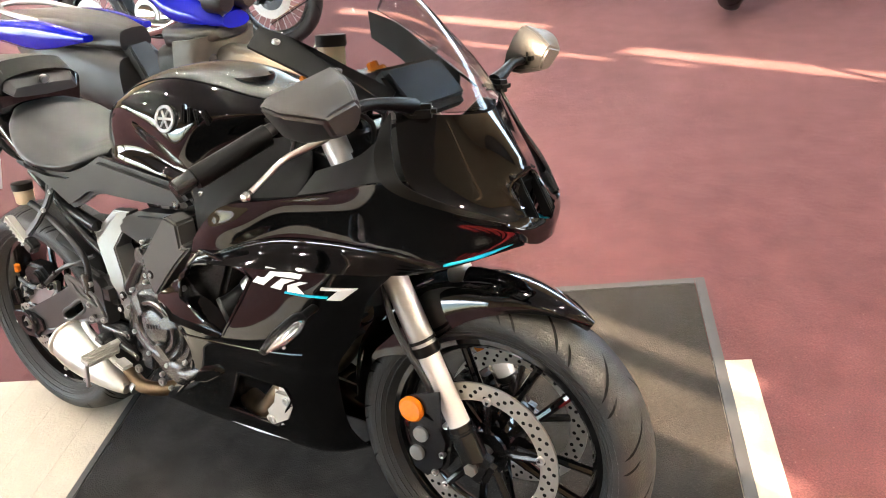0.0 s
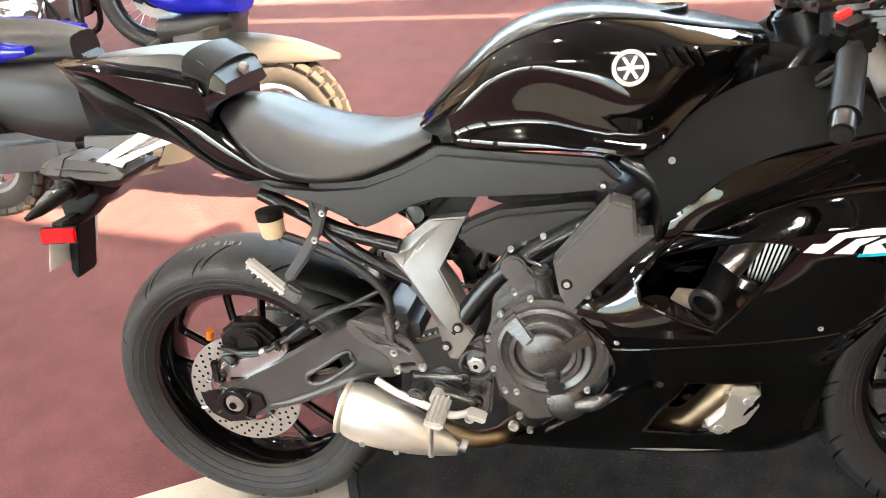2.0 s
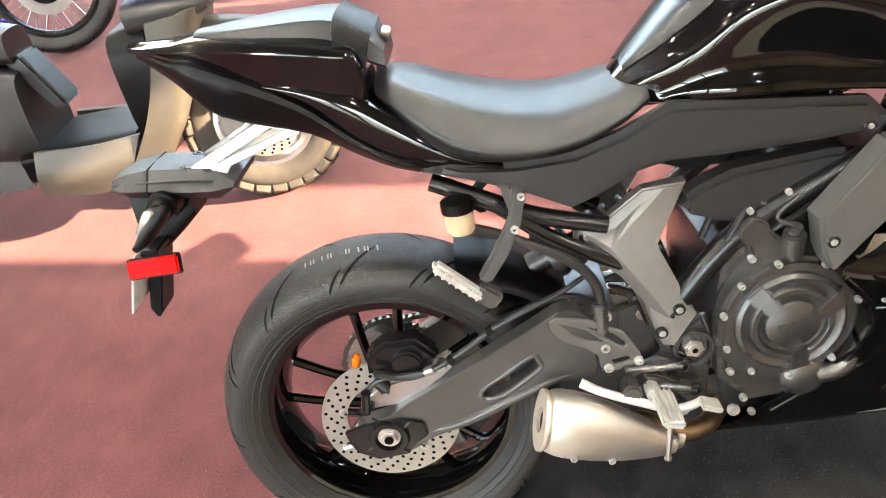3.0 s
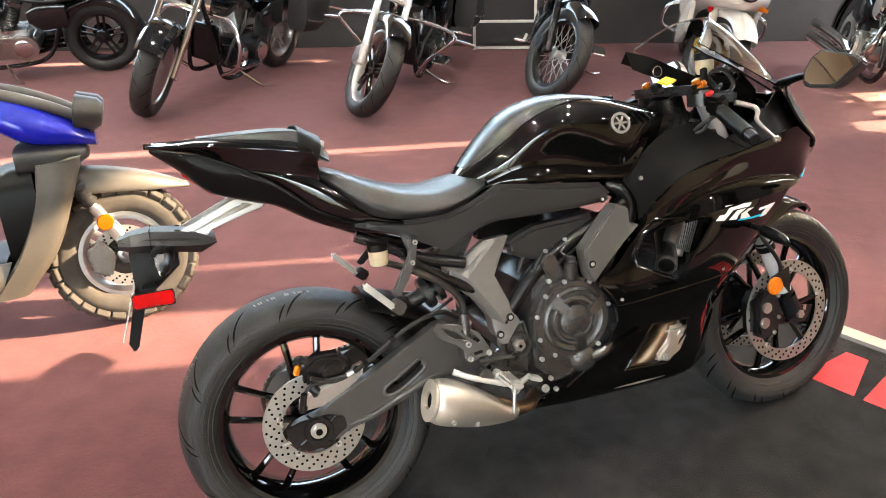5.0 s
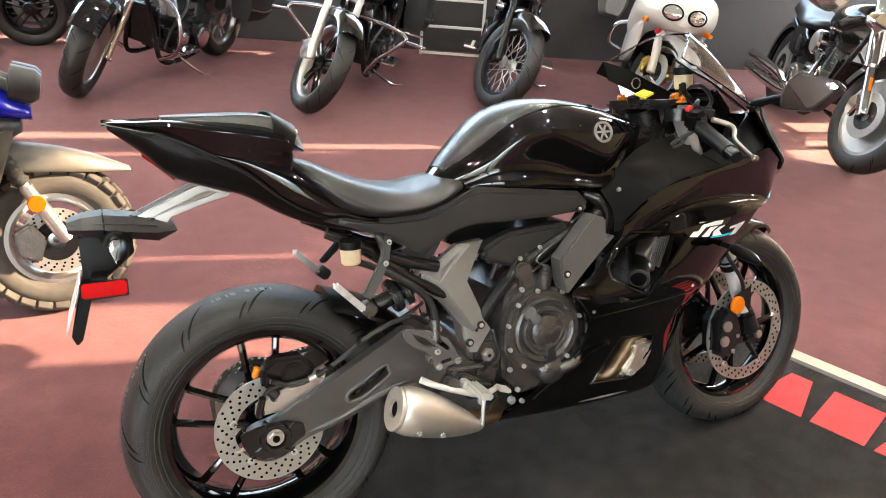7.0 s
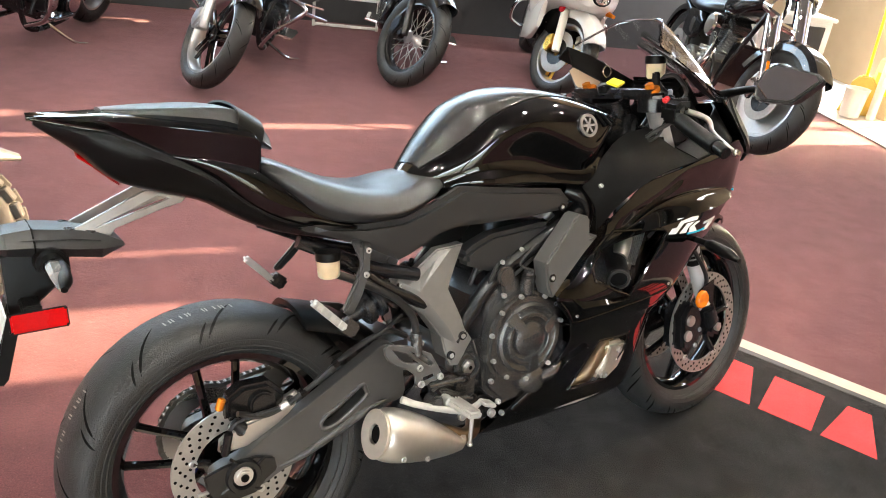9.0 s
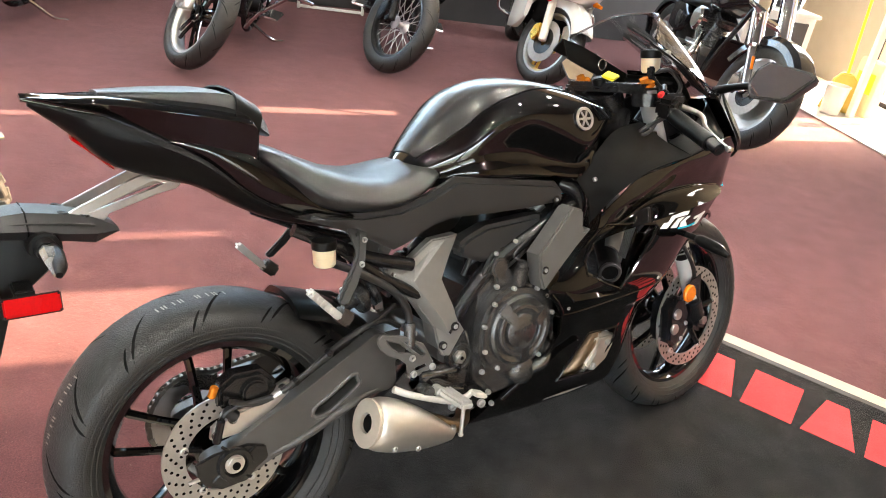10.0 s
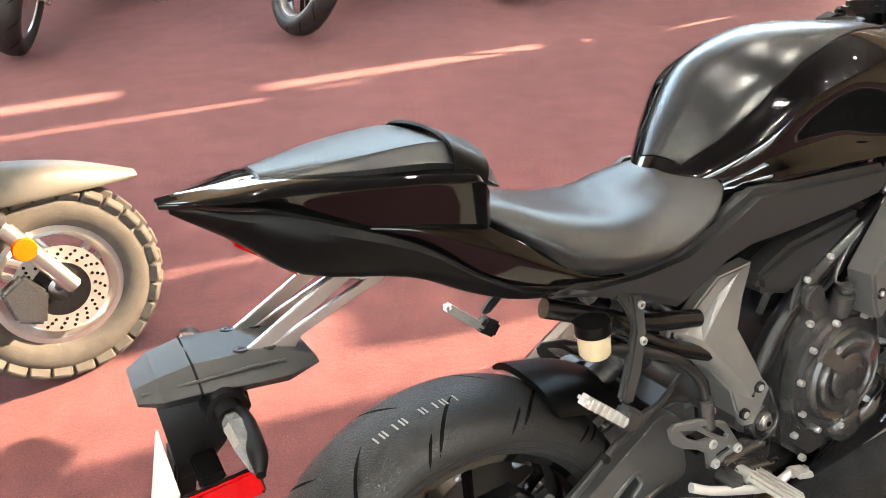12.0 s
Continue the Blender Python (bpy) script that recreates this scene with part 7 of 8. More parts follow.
    part("seat", body([(-0.12, [(0, 0.70), (0.10, 0.71), (0.12, 0.74), (0.09, 0.80), (0, 0.82)]), (0.12, [(0, 0.66), (0.13, 0.67), (0.15, 0.70), (0.11, 0.77), (0, 0.79)]), (0.32, [(0, 0.64), (0.16, 0.65), (0.185, 0.68), (0.14, 0.72), (0, 0.73)]), (0.52, [(0, 0.66), (0.14, 0.67), (0.16, 0.70), (0.12, 0.735), (0, 0.745)]), (0.66, [(0, 0.70), (0.06, 0.71), (0.07, 0.73), (0.05, 0.755), (0, 0.76)])], 4, 4), VINYL, ob)
    part("frame", join(*[tube([(1.22, s * 0.04, 0.85), (1.10, s * 0.10, 0.45), (1.02, s * 0.14, 0.18), (0.70, s * 0.14, 0.15), (0.42, s * 0.13, 0.22), (0.25, s * 0.12, 0.55), (0.0, s * 0.12, 0.66)], 0.018, 10, 5) for s in (-1, 1)]), FRAME, ob)
    dark = bars or gaiters
    eng = part("engine_case", join(box((0.72, 0, 0.32), (0.42, 0.34, 0.24), 0.05), rod((0.60, -0.21, 0.31), (0.60, 0.21, 0.31), 0.11, 32, 0.012), rod((0.84, -0.20, 0.33), (0.84, 0.20, 0.33), 0.08, 28, 0.012)), FRAME if dark else STEEL, ob, "cast engine case")
    for s in (-1, 1):
        part("case_cover", lathe([(0.0, s * 0.012), (0.05, s * 0.012), (0.072, s * 0.004), (0.072, -s * 0.012), (0.0, -s * 0.012)], (0.60, s * 0.215, 0.31), 28), CHROME, eng, "polished engine cover")
        part("case_cover", lathe([(0.0, s * 0.010), (0.035, s * 0.010), (0.05, 0.0), (0.0, 0.0)], (0.84, s * 0.205, 0.33), 24), CHROME, eng, "polished engine cover")
        part("hose", tube([(0.70, s * 0.12, 0.62), (0.82, s * 0.17, 0.52), (0.92, s * 0.14, 0.40), (0.96, s * 0.12, 0.25)], 0.011, 8, 5), HOSE, eng)
    part("oil_cooler", box((1.06, 0, 0.42), (0.05, 0.26, 0.30), 0.015, (0, 12, 0)), FRAME, ob)
    for i, (dx, ang) in enumerate(((0.0, 24), (0.0, -24))):
        cyl = [lathe([(0.066 if k % 2 else 0.056, 0.011 * k) for k in range(20)] + [(0.0, 0.22), (0.0, 0.0)], (0, 0, 0), 24, "z"), box((0, 0, 0.245), (0.13, 0.16, 0.06), 0.015)]
        bm = join(*cyl)
        bm.transform(Matrix.Translation((0.72, 0, 0.42)) @ pose(0, 0, 0, 0, ang, 0))
        part("cylinder", bm, CAST, eng, "finned engine cylinder")
    part("air_cleaner", lathe([(0.0, -0.03), (0.07, -0.03), (0.085, -0.015), (0.085, 0.03), (0.0, 0.03)], (0.72, -0.16, 0.60), 32), CHROME, eng)
    for s in (-1, 1):
        part("side_panel", body([(0.22, [(0, -0.09), (0.012, -0.08), (0.02, 0), (0.012, 0.08), (0, 0.09)]), (0.42, [(0, -0.11), (0.02, -0.1), (0.03, 0), (0.02, 0.09), (0, 0.1)]), (0.52, [(0, -0.05), (0.01, -0.04), (0.015, 0), (0.01, 0.04), (0, 0.05)])], 3, 3), paint, ob).matrix_basis = pose(0, s * 0.15, 0.55)
        part("footboard", join(box((0.95, s * 0.30, 0.30), (0.26, 0.10, 0.02), 0.008), tube([(0.88, s * 0.16, 0.27), (0.92, s * 0.25, 0.28)], 0.012, 8, 2)), CHROME, ob, "chrome rider footboard")
        part("exhaust", join(tube([(0.80, s * 0.12 if s < 0 else -0.12, 0.52), (0.92, -0.19, 0.40), (0.78, -0.21, 0.24), (0.4, -0.21, 0.20 + 0.09 * (s > 0)), (-0.35, -0.22, 0.20 + 0.10 * (s > 0))], [0.025, 0.025, 0.028, 0.04, 0.042], 16, 6)), pipes, ob, "chrome exhaust pipe")
        if bars == "highway":
            part("crash_bar", join(tube([(1.16, s * 0.06, 0.60), (1.19, s * 0.20, 0.60), (1.22, s * 0.40, 0.57), (1.22, s * 0.41, 0.51), (1.16, s * 0.24, 0.34), (1.10, s * 0.16, 0.20)], 0.014, 10, 2)), CHROME, ob, "chrome crash bar")
            part("highway_peg", join(rod((1.20, s * 0.42, 0.52), (1.16, s * 0.56, 0.50), 0.012, 10), box((1.17, s * 0.46, 0.575), (0.03, 0.14, 0.012), 0.004)), CHROME, ob)
        elif bars == "loop":
            part("crash_bar", tube([(1.12, s * 0.06, 0.66), (1.15, s * 0.26, 0.64), (1.17, s * 0.36, 0.50), (1.15, s * 0.33, 0.32), (1.05, s * 0.15, 0.20)], 0.014, 10, 6), CHROME, ob, "chrome crash bar")
        if bags:
            bag = part("saddlebag", body([(-0.32, [(0, -0.14), (0.05, -0.13), (0.07, 0), (0.05, 0.12), (0, 0.13)]), (-0.1, [(0, -0.17), (0.08, -0.16), (0.1, 0), (0.08, 0.14), (0, 0.15)]), (0.14, [(0, -0.15), (0.07, -0.14), (0.09, 0), (0.07, 0.13), (0, 0.14)])], 3, 4), LEATHER if bags is True else paint, ob, "black saddlebag")
            bag.matrix_basis = pose(0, s * 0.26, 0.55)
            part("bag_rail", tube([(-0.30, s * 0.34, 0.48), (-0.1, s * 0.37, 0.46), (0.12, s * 0.35, 0.50)], 0.008, 8, 4), CHROME, ob)
    part("kickstand", tube([(0.78, 0.14, 0.16), (0.70, 0.28, 0.07), (0.64, 0.36, 0.065)], [0.012, 0.010, 0.010], 8, 4), CHROME, ob)
    return ob


cruiser("black cruiser with chrome forks and wide front mudguard on stand", (-0.31, 4.20), 231, 11, 1.64, 0.325, 0.14, 0.215, "solid", ALLOY, ALLOY, CHROME, 0.030, 33, 22, PAINT_BLACK, (40, 165), "loop", True)
cruiser("black cruiser with chrome highway bars and saddlebags on stand", (1.07, 3.55), 236, 10, 1.65, 0.335, 0.12, 0.255, "cast", ALLOY, GLOSS, ALLOY, 0.029, 33, 38, PAINT_BLACK, (55, 130), "highway", True, lampbar=True, disc_r=0)
cruiser("chrome cruiser with solid silver front wheel and covered forks", (3.94, 1.67), 240, 10, 1.66, 0.335, 0.14, 0.235, "solid", ALLOY, ALLOY, CHROME, 0.032, 33, 15, PAINT_BLACK, (40, 160), "", False, cover=True, lampbar=True)
cruiser("black scrambler motorcycle with wire wheels and fork gaiters", (2.36, 3.40), 240, 10, 1.50, 0.335, 0.105, 0.24, "wire", FRAME, ALLOY, FRAME, 0.026, 28, 35, PAINT_BLACK, (60, 115), "", False, gaiters=True, pipes=FRAME, disc_r=0)
cruiser("dark motorcycle with silver engine parked near the wall", (-2.10, 6.10), 176, 9, 1.45, 0.31, 0.12, 0.225, "cast", FRAME, FRAME, FRAME, 0.026, 27, 0, PAINT_BLACK, (60, 130), "", False, pipes=FRAME)
cruiser("black motorcycle with bright spoked wheel on a side stand", (-1.78, 2.92), 12, 9, 1.5, 0.33, 0.12, 0.25, "wire", FRAME, ALLOY, FRAME, 0.026, 27, 8, PAINT_BLACK, (60, 130), "", False)


def touring(where, heading, lean):
    base = 1.5
    ob = thing("touring_motorcycle", "pearl white touring motorcycle with twin headlamps and gold wheel spokes", "motorcycle", placed(where, heading, lean, base), "motorcycles along the wall")
    F, R = Vector((base, 0, 0.30)), Vector((0, 0, 0.31))
    d = Vector((-math.sin(radians(26)), 0, math.cos(radians(26))))
    turn = Matrix.Translation(F) @ Matrix.Rotation(radians(30), 4, d) @ Matrix.Translation(-F)
    wheel("front_wheel", ob, F, 0.30, 0.122, 0.216, "cast", ALLOY, GOLD, turn, n=3, disc_r=0.15)
    wheel("rear_wheel", ob, R, 0.315, 0.17, 0.216, "cast", ALLOY, ALLOY, n=3, disc_r=0.14)

    def fp(nm, bm, mat, par=ob, lab=""):
        bm.transform(turn)
        return part(nm, bm, mat, par, lab)
    for s in (-1, 1):
        a = F + Vector((0.02, s * 0.105, 0))
        leg = fp("fork_leg", join(rod(a, a + d * 0.30, 0.030, 18, 0.004), rod(a + d * 0.3, a + d * 0.6, 0.024, 16)), CREAM, ob)
        fp("reflector", lathe([(0.0, -0.008), (0.028, -0.006), (0.028, 0.004), (0.0, 0.004)], a + d * 0.30 + Vector((0.0, s * 0.035, 0)), 20), RED, leg, "round red reflector")
        fp("brake_caliper", slab([(base - 0.12, 0.28), (base - 0.06, 0.26), (base - 0.03, 0.34), (base - 0.08, 0.40), (base - 0.13, 0.36)], s * 0.07, s * 0.125, 0.01), GOLD, ob)
    rings = []
    for i in range(15):
        a = radians(35 + 120 * i / 14)
        hl = [(0.075, 0.25), (0.078, 0.30), (0.055, 0.335), (0, 0.345)]
        full = [(-y, r) for y, r in hl] + [(y, r) for y, r in reversed(hl[:-1])]
        rings.append([Vector((F.x + r * math.cos(a), y, F.z + r * math.sin(a))) for y, r in full])
    bm = loft(rings, caps=False, closed=False)
    bmesh.ops.solidify(bm, geom=list(bm.faces), thickness=0.004)
    fp("front_mudguard", bm, PAINT_WHITE, ob)
    shell = body([(0.80, [(0, 0.52), (0.20, 0.54), (0.27, 0.66), (0.22, 0.85), (0, 0.90)]), (1.05, [(0, 0.56), (0.24, 0.58), (0.33, 0.72), (0.27, 0.95), (0, 1.02)]), (1.28, [(0, 0.70), (0.20, 0.71), (0.33, 0.82), (0.28, 1.00), (0, 1.10)]), (1.46, [(0, 0.76), (0.16, 0.77), (0.26, 0.86), (0.2, 1.0), (0, 1.06)]), (1.60, [(0, 0.79), (0.10, 0.80), (0.16, 0.88), (0.12, 0.95), (0, 0.98)]), (1.66, [(0, 0.83), (0.04, 0.84), (0.06, 0.87), (0.05, 0.90), (0, 0.91)])], 5, 5)
    shape = BVHTree.FromBMesh(shell)
    fair = part("front_fairing", shell, PAINT_WHITE, ob, "pearl white fairing")
    fair.matrix_basis = pose(0, 0, -0.15) @ Matrix.Diagonal((1, 0.88, 1, 1))
    part("air_inlet", body([(1.0, [(0, 0.46), (0.16, 0.47), (0.19, 0.58), (0.16, 0.70), (0, 0.71)]), (1.30, [(0, 0.52), (0.15, 0.53), (0.18, 0.62), (0.15, 0.72), (0, 0.73)]), (1.42, [(0, 0.60), (0.11, 0.61), (0.13, 0.68), (0.11, 0.75), (0, 0.76)])], 3, 4), HOLLOW_BLACK, fair)
    for s in (-1, 1):
        part("fairing_leg", body([(0.85, [(0, -0.20), (0.02, -0.18), (0.03, 0), (0.02, 0.18), (0, 0.2)]), (1.15, [(0, -0.14), (0.03, -0.12), (0.04, 0.02), (0.03, 0.2), (0, 0.22)]), (1.36, [(0, -0.02), (0.015, 0.0), (0.02, 0.08), (0.015, 0.16), (0, 0.18)])], 3, 3), PAINT_WHITE, fair, "white lower fairing leg").matrix_basis = pose(0, s * 0.25, 0.58)
    for s in (-1, 1):
        spot, face, _, _ = shape.ray_cast(vec(2.2, s * 0.098, 0.905), vec(-1, 0, 0))
        if face.x < 0:
            face = -face
        part("headlamp", lathe([(0.0, 0.016), (0.035, 0.014), (0.055, 0.002), (0.058, -0.01), (0.0, -0.01)], (0, 0, 0), 28, "x"), HEADGLASS, fair, "oval headlamp").matrix_basis = Matrix.Translation(spot) @ face.to_track_quat("X", "Z").to_matrix().to_4x4() @ Matrix.Diagonal((1, 1.35, 0.85, 1))
        part("lamp_rim", lathe([(0.056, 0.006), (0.064, 0.004), (0.064, -0.01), (0.056, -0.01)], (0, 0, 0), 28, "x"), HOLLOW_BLACK, fair).matrix_basis = Matrix.Translation(spot) @ face.to_track_quat("X", "Z").to_matrix().to_4x4() @ Matrix.Diagonal((1, 1.35, 0.85, 1))
        part("mirror", body([(-0.03, [(0, -0.03), (0.05, -0.025), (0.06, 0), (0.05, 0.025), (0, 0.03)]), (0.05, [(0, -0.025), (0.03, -0.02), (0.04, 0), (0.03, 0.02), (0, 0.025)])], 3, 3), PAINT_WHITE, ob).matrix_basis = pose(1.25, s * 0.42, 1.04)
        part("turn_signal", body([(-0.04, [(0, -0.02), (0.02, -0.016), (0.025, 0), (0.02, 0.016), (0, 0.02)]), (0.04, [(0, -0.012), (0.012, -0.01), (0.014, 0), (0.012, 0.01), (0, 0.012)])], 3, 3), AMBER, fair).matrix_basis = pose(1.47, s * 0.26, 0.80, 0, 0, s * 20)
        part("pannier", body([(-0.35, [(0, -0.16), (0.08, -0.15), (0.11, 0), (0.08, 0.14), (0, 0.15)]), (0.0, [(0, -0.2), (0.1, -0.18), (0.13, 0), (0.1, 0.16), (0, 0.17)]), (0.25, [(0, -0.14), (0.06, -0.13), (0.08, 0), (0.06, 0.12), (0, 0.13)])], 3, 4), GREY, ob, "grey hard pannier").matrix_basis = pose(0, s * 0.34, 0.62)
        part("crash_bar", tube([(0.95, s * 0.25, 0.55), (0.98, s * 0.36, 0.5), (0.9, s * 0.36, 0.36), (0.8, s * 0.22, 0.3)], 0.013, 10, 5), CHROME, ob)
    part("windscreen", skin([[(1.30, -0.20, 1.08), (1.42, 0, 1.10), (1.30, 0.20, 1.08)], [(1.15, -0.18, 1.28), (1.26, 0, 1.32), (1.15, 0.18, 1.28)]], 0.004, 6, 4), SCREEN, ob)
    part("fuel_tank", body([(0.5, [(0, 0.76), (0.1, 0.77), (0.12, 0.8), (0.1, 0.84), (0, 0.86)]), (0.7, [(0, 0.74), (0.15, 0.76), (0.18, 0.84), (0.13, 0.94), (0, 0.97)]), (0.95, [(0, 0.8), (0.14, 0.82), (0.17, 0.9), (0.12, 0.98), (0, 1.0)])], 4, 4), PAINT_WHITE, ob)
    part("seat", body([(-0.25, [(0, 0.78), (0.12, 0.79), (0.14, 0.82), (0.11, 0.87), (0, 0.88)]), (0.15, [(0, 0.74), (0.14, 0.75), (0.16, 0.78), (0.12, 0.83), (0, 0.84)]), (0.55, [(0, 0.74), (0.1, 0.75), (0.12, 0.78), (0.09, 0.81), (0, 0.82)])], 4, 4), VINYL, ob)
    part("engine_case", box((0.75, 0, 0.35), (0.5, 0.4, 0.3), 0.06), CAST, ob)
    return ob


touring((3.40, 3.02), 238, 10)


# ---- the blue scooter ----
SHELLGREY = material("warm grey moulded plastic", (0.070, 0.066, 0.056), 0.42, bump=0.25, bump_scale=700, vary=0.2)


def scooter():
    ob = thing("motor_scooter", "blue and grey motor scooter with knobbly tyres", "scooter", Matrix.Translation((-0.45, 1.30, 0)) @ pose(0, 0, 0, 0, 0, 2) @ pose(0, 0, 0, -8, 0, 0))
    F, R = Vector((0, 0, 0.255)), Vector((-1.26, 0, 0.25))
    d = Vector((-math.sin(radians(27)), 0, math.cos(radians(27))))
    turn = Matrix.Translation(F) @ Matrix.Rotation(radians(6), 4, d) @ Matrix.Translation(-F)

    def fp(nm, bm, mat, par=ob, lab=""):
        bm.transform(turn)
        return part(nm, bm, mat, par, lab)
    for nm, c, tr in (("front_wheel", F, turn), ("rear_wheel", R, None)):
        w = wheel(nm, ob, c, 0.243, 0.115, 0.155, "knob", ALLOY, ALLOY, tr, "black knobbly tyre", 3, 0.112, None, DUSTY)
        kb = knobs(c, 0.257, 0.12, 27, 0.049)
        if tr:
            kb.transform(tr)
        tagged(part("tread_pattern", kb, DUSTY, w), "", "", "", "stuff")
        dots = holes(c, -0.0705, [(0.103, 20, 0), (0.092, 20, 0.08), (0.081, 20, 0.16)], r=0.0042)
        if tr:
            dots.transform(tr)
        stuff("disc_drilling", dots, HOLLOW_BLACK, w)
    for s in (-1, 1):
        a = F + Vector((0.03, s * 0.085, 0.0))
        leg = fp("fork_leg", join(rod(a, a + d * 0.22, 0.022, 16, 0.003), rod(a + d * 0.2, a + d * 0.42, 0.016, 14)), ALLOY, ob, "silver fork leg")
        fp("gaiter", lathe([(0.022 + 0.007 * (i % 2), 0.014 * i) for i in range(10)] + [(0.012, 0.13), (0.012, 0.0)], (0, 0, 0), 16, "z"), GAITER, leg).matrix_basis = turn @ Matrix.Translation(a + d * 0.23) @ pose(0, 0, 0, 0, -27, 0)
        fp("reflector", lathe([(0.0, -0.008), (0.026, -0.007), (0.029, 0.0), (0.029, 0.004), (0.0, 0.004)], (-0.045, s * 0.115, 0.395), 24), REFLEX, leg, "round amber reflector")
    fp("brake_caliper", slab([(-0.12, 0.22), (-0.06, 0.19), (-0.03, 0.27), (-0.07, 0.33), (-0.13, 0.30)], -0.105, -0.06, 0.008), CAST, ob)
    fp("front_mudguard", body([(-0.14, [(0, 0.545), (0.05, 0.50), (0.078, 0.51), (0.062, 0.585), (0, 0.60)]), (0.0, [(0, 0.535), (0.06, 0.492), (0.080, 0.502), (0.060, 0.565), (0, 0.578)]), (0.14, [(0, 0.51), (0.05, 0.474), (0.062, 0.484), (0.045, 0.527), (0, 0.537)]), (0.27, [(0, 0.462), (0.016, 0.455), (0.022, 0.463), (0.014, 0.472), (0, 0.475)])], 4, 4), SHELLGREY, ob, "grey beak mudguard")
    # leg shield, floor and rear body
    shield = part("leg_shield", skin([[(-0.20, -0.19, 0.64), (-0.08, -0.16, 0.645), (-0.055, 0, 0.65), (-0.08, 0.16, 0.645), (-0.20, 0.19, 0.64)], [(-0.23, -0.20, 0.50), (-0.125, -0.17, 0.50), (-0.13, 0, 0.50), (-0.125, 0.17, 0.50), (-0.23, 0.20, 0.50)], [(-0.31, -0.20, 0.34), (-0.20, -0.17, 0.34), (-0.21, 0, 0.34), (-0.20, 0.17, 0.34), (-0.31, 0.20, 0.34)], [(-0.42, -0.18, 0.20), (-0.32, -0.15, 0.20), (-0.31, 0, 0.20), (-0.32, 0.15, 0.20), (-0.42, 0.18, 0.20)]], 0.03, 5, 5), SHELLGREY, ob, "grey plastic leg shield")
    part("inner_shield", body([(-0.34, [(0, 0.30), (0.14, 0.31), (0.17, 0.45), (0.15, 0.60), (0, 0.62)]), (-0.22, [(0, 0.30), (0.15, 0.31), (0.18, 0.45), (0.16, 0.62), (0, 0.64)])], 3, 4), MATTE, shield)
    part("shield_collar", body([(-0.26, [(0, 0.60), (0.15, 0.61), (0.175, 0.645), (0.16, 0.69), (0, 0.70)]), (-0.10, [(0, 0.605), (0.12, 0.615), (0.15, 0.645), (0.13, 0.68), (0, 0.69)]), (-0.045, [(0, 0.625), (0.07, 0.63), (0.09, 0.65), (0.07, 0.67), (0, 0.68)])], 4, 4), SATIN, shield)
    cowl = part("front_cowl", body([(-0.34, [(0, 0.78), (0.12, 0.79), (0.15, 0.83), (0.12, 0.87), (0, 0.88)]), (-0.22, [(0, 0.70), (0.13, 0.71), (0.165, 0.76), (0.13, 0.835), (0, 0.85)]), (-0.10, [(0, 0.675), (0.10, 0.685), (0.13, 0.72), (0.10, 0.775), (0, 0.79)]), (-0.01, [(0, 0.66), (0.05, 0.665), (0.075, 0.685), (0.05, 0.715), (0, 0.725)])], 5, 5), BLUE, ob, "glossy blue front cowl")
    for s in (-1, 1):
        part("cowl_rail", tube([(-0.36, s * 0.10, 0.90), (-0.22, s * 0.105, 0.855), (-0.08, s * 0.085, 0.79), (-0.01, s * 0.055, 0.72)], [0.018, 0.02, 0.018, 0.014], 10, 5), SHELLGREY, cowl, "grey plastic cowl rail")
        hl = part("headlamp", join(lathe([(0.0, 0.03), (0.04, 0.028), (0.055, 0.01), (0.06, -0.06), (0.0, -0.07)], (0, 0, 0), 12, "x")), SATIN, cowl)
        hl.matrix_basis = pose(0.0, s * 0.065, 0.775, 0, 12, 0)
        part("handlebar", join(tube([(-0.30, s * 0.02, 0.93), (-0.32, s * 0.16, 0.97), (-0.40, s * 0.33, 0.96)], 0.012, 10, 5), rod((-0.36, s * 0.24, 0.967), (-0.405, s * 0.345, 0.957), 0.018, 14, 0.003)), MATTE, ob)
        part("lever", tube([(-0.30, s * 0.20, 0.975), (-0.29, s * 0.26, 0.965), (-0.33, s * 0.35, 0.95)], 0.006, 8, 4), ALLOY, ob)
        part("floor_skirt", skin([[(-0.34, s * 0.175, 0.33), (-0.50, s * 0.185, 0.325), (-0.66, s * 0.19, 0.34)], [(-0.38, s * 0.185, 0.25), (-0.52, s * 0.195, 0.24), (-0.68, s * 0.20, 0.26)], [(-0.42, s * 0.15, 0.17), (-0.54, s * 0.16, 0.16), (-0.70, s * 0.17, 0.19)]], 0.02, 5, 5), SHELLGREY, ob, "grey plastic side skirt")
        part("rear_side_panel", body([(-1.42, [(0, -0.05), (0.02, -0.04), (0.03, 0), (0.02, 0.04), (0, 0.05)]), (-1.10, [(0, -0.07), (0.035, -0.06), (0.045, 0), (0.035, 0.05), (0, 0.06)]), (-0.76, [(0, -0.015), (0.02, -0.012), (0.025, 0), (0.02, 0.012), (0, 0.015)])], 4, 4), BLUE, ob, "glossy blue rear side panel").matrix_basis = pose(0, s * 0.165, 0.60) @ pose(0, 0, 0, 0, 4, 0)
    part("floorboard", body([(-0.72, [(0, 0.22), (0.15, 0.23), (0.17, 0.28), (0.16, 0.325), (0, 0.33)]), (-0.36, [(0, 0.22), (0.14, 0.23), (0.165, 0.28), (0.155, 0.325), (0, 0.33)])], 3, 4), MATTE, ob)
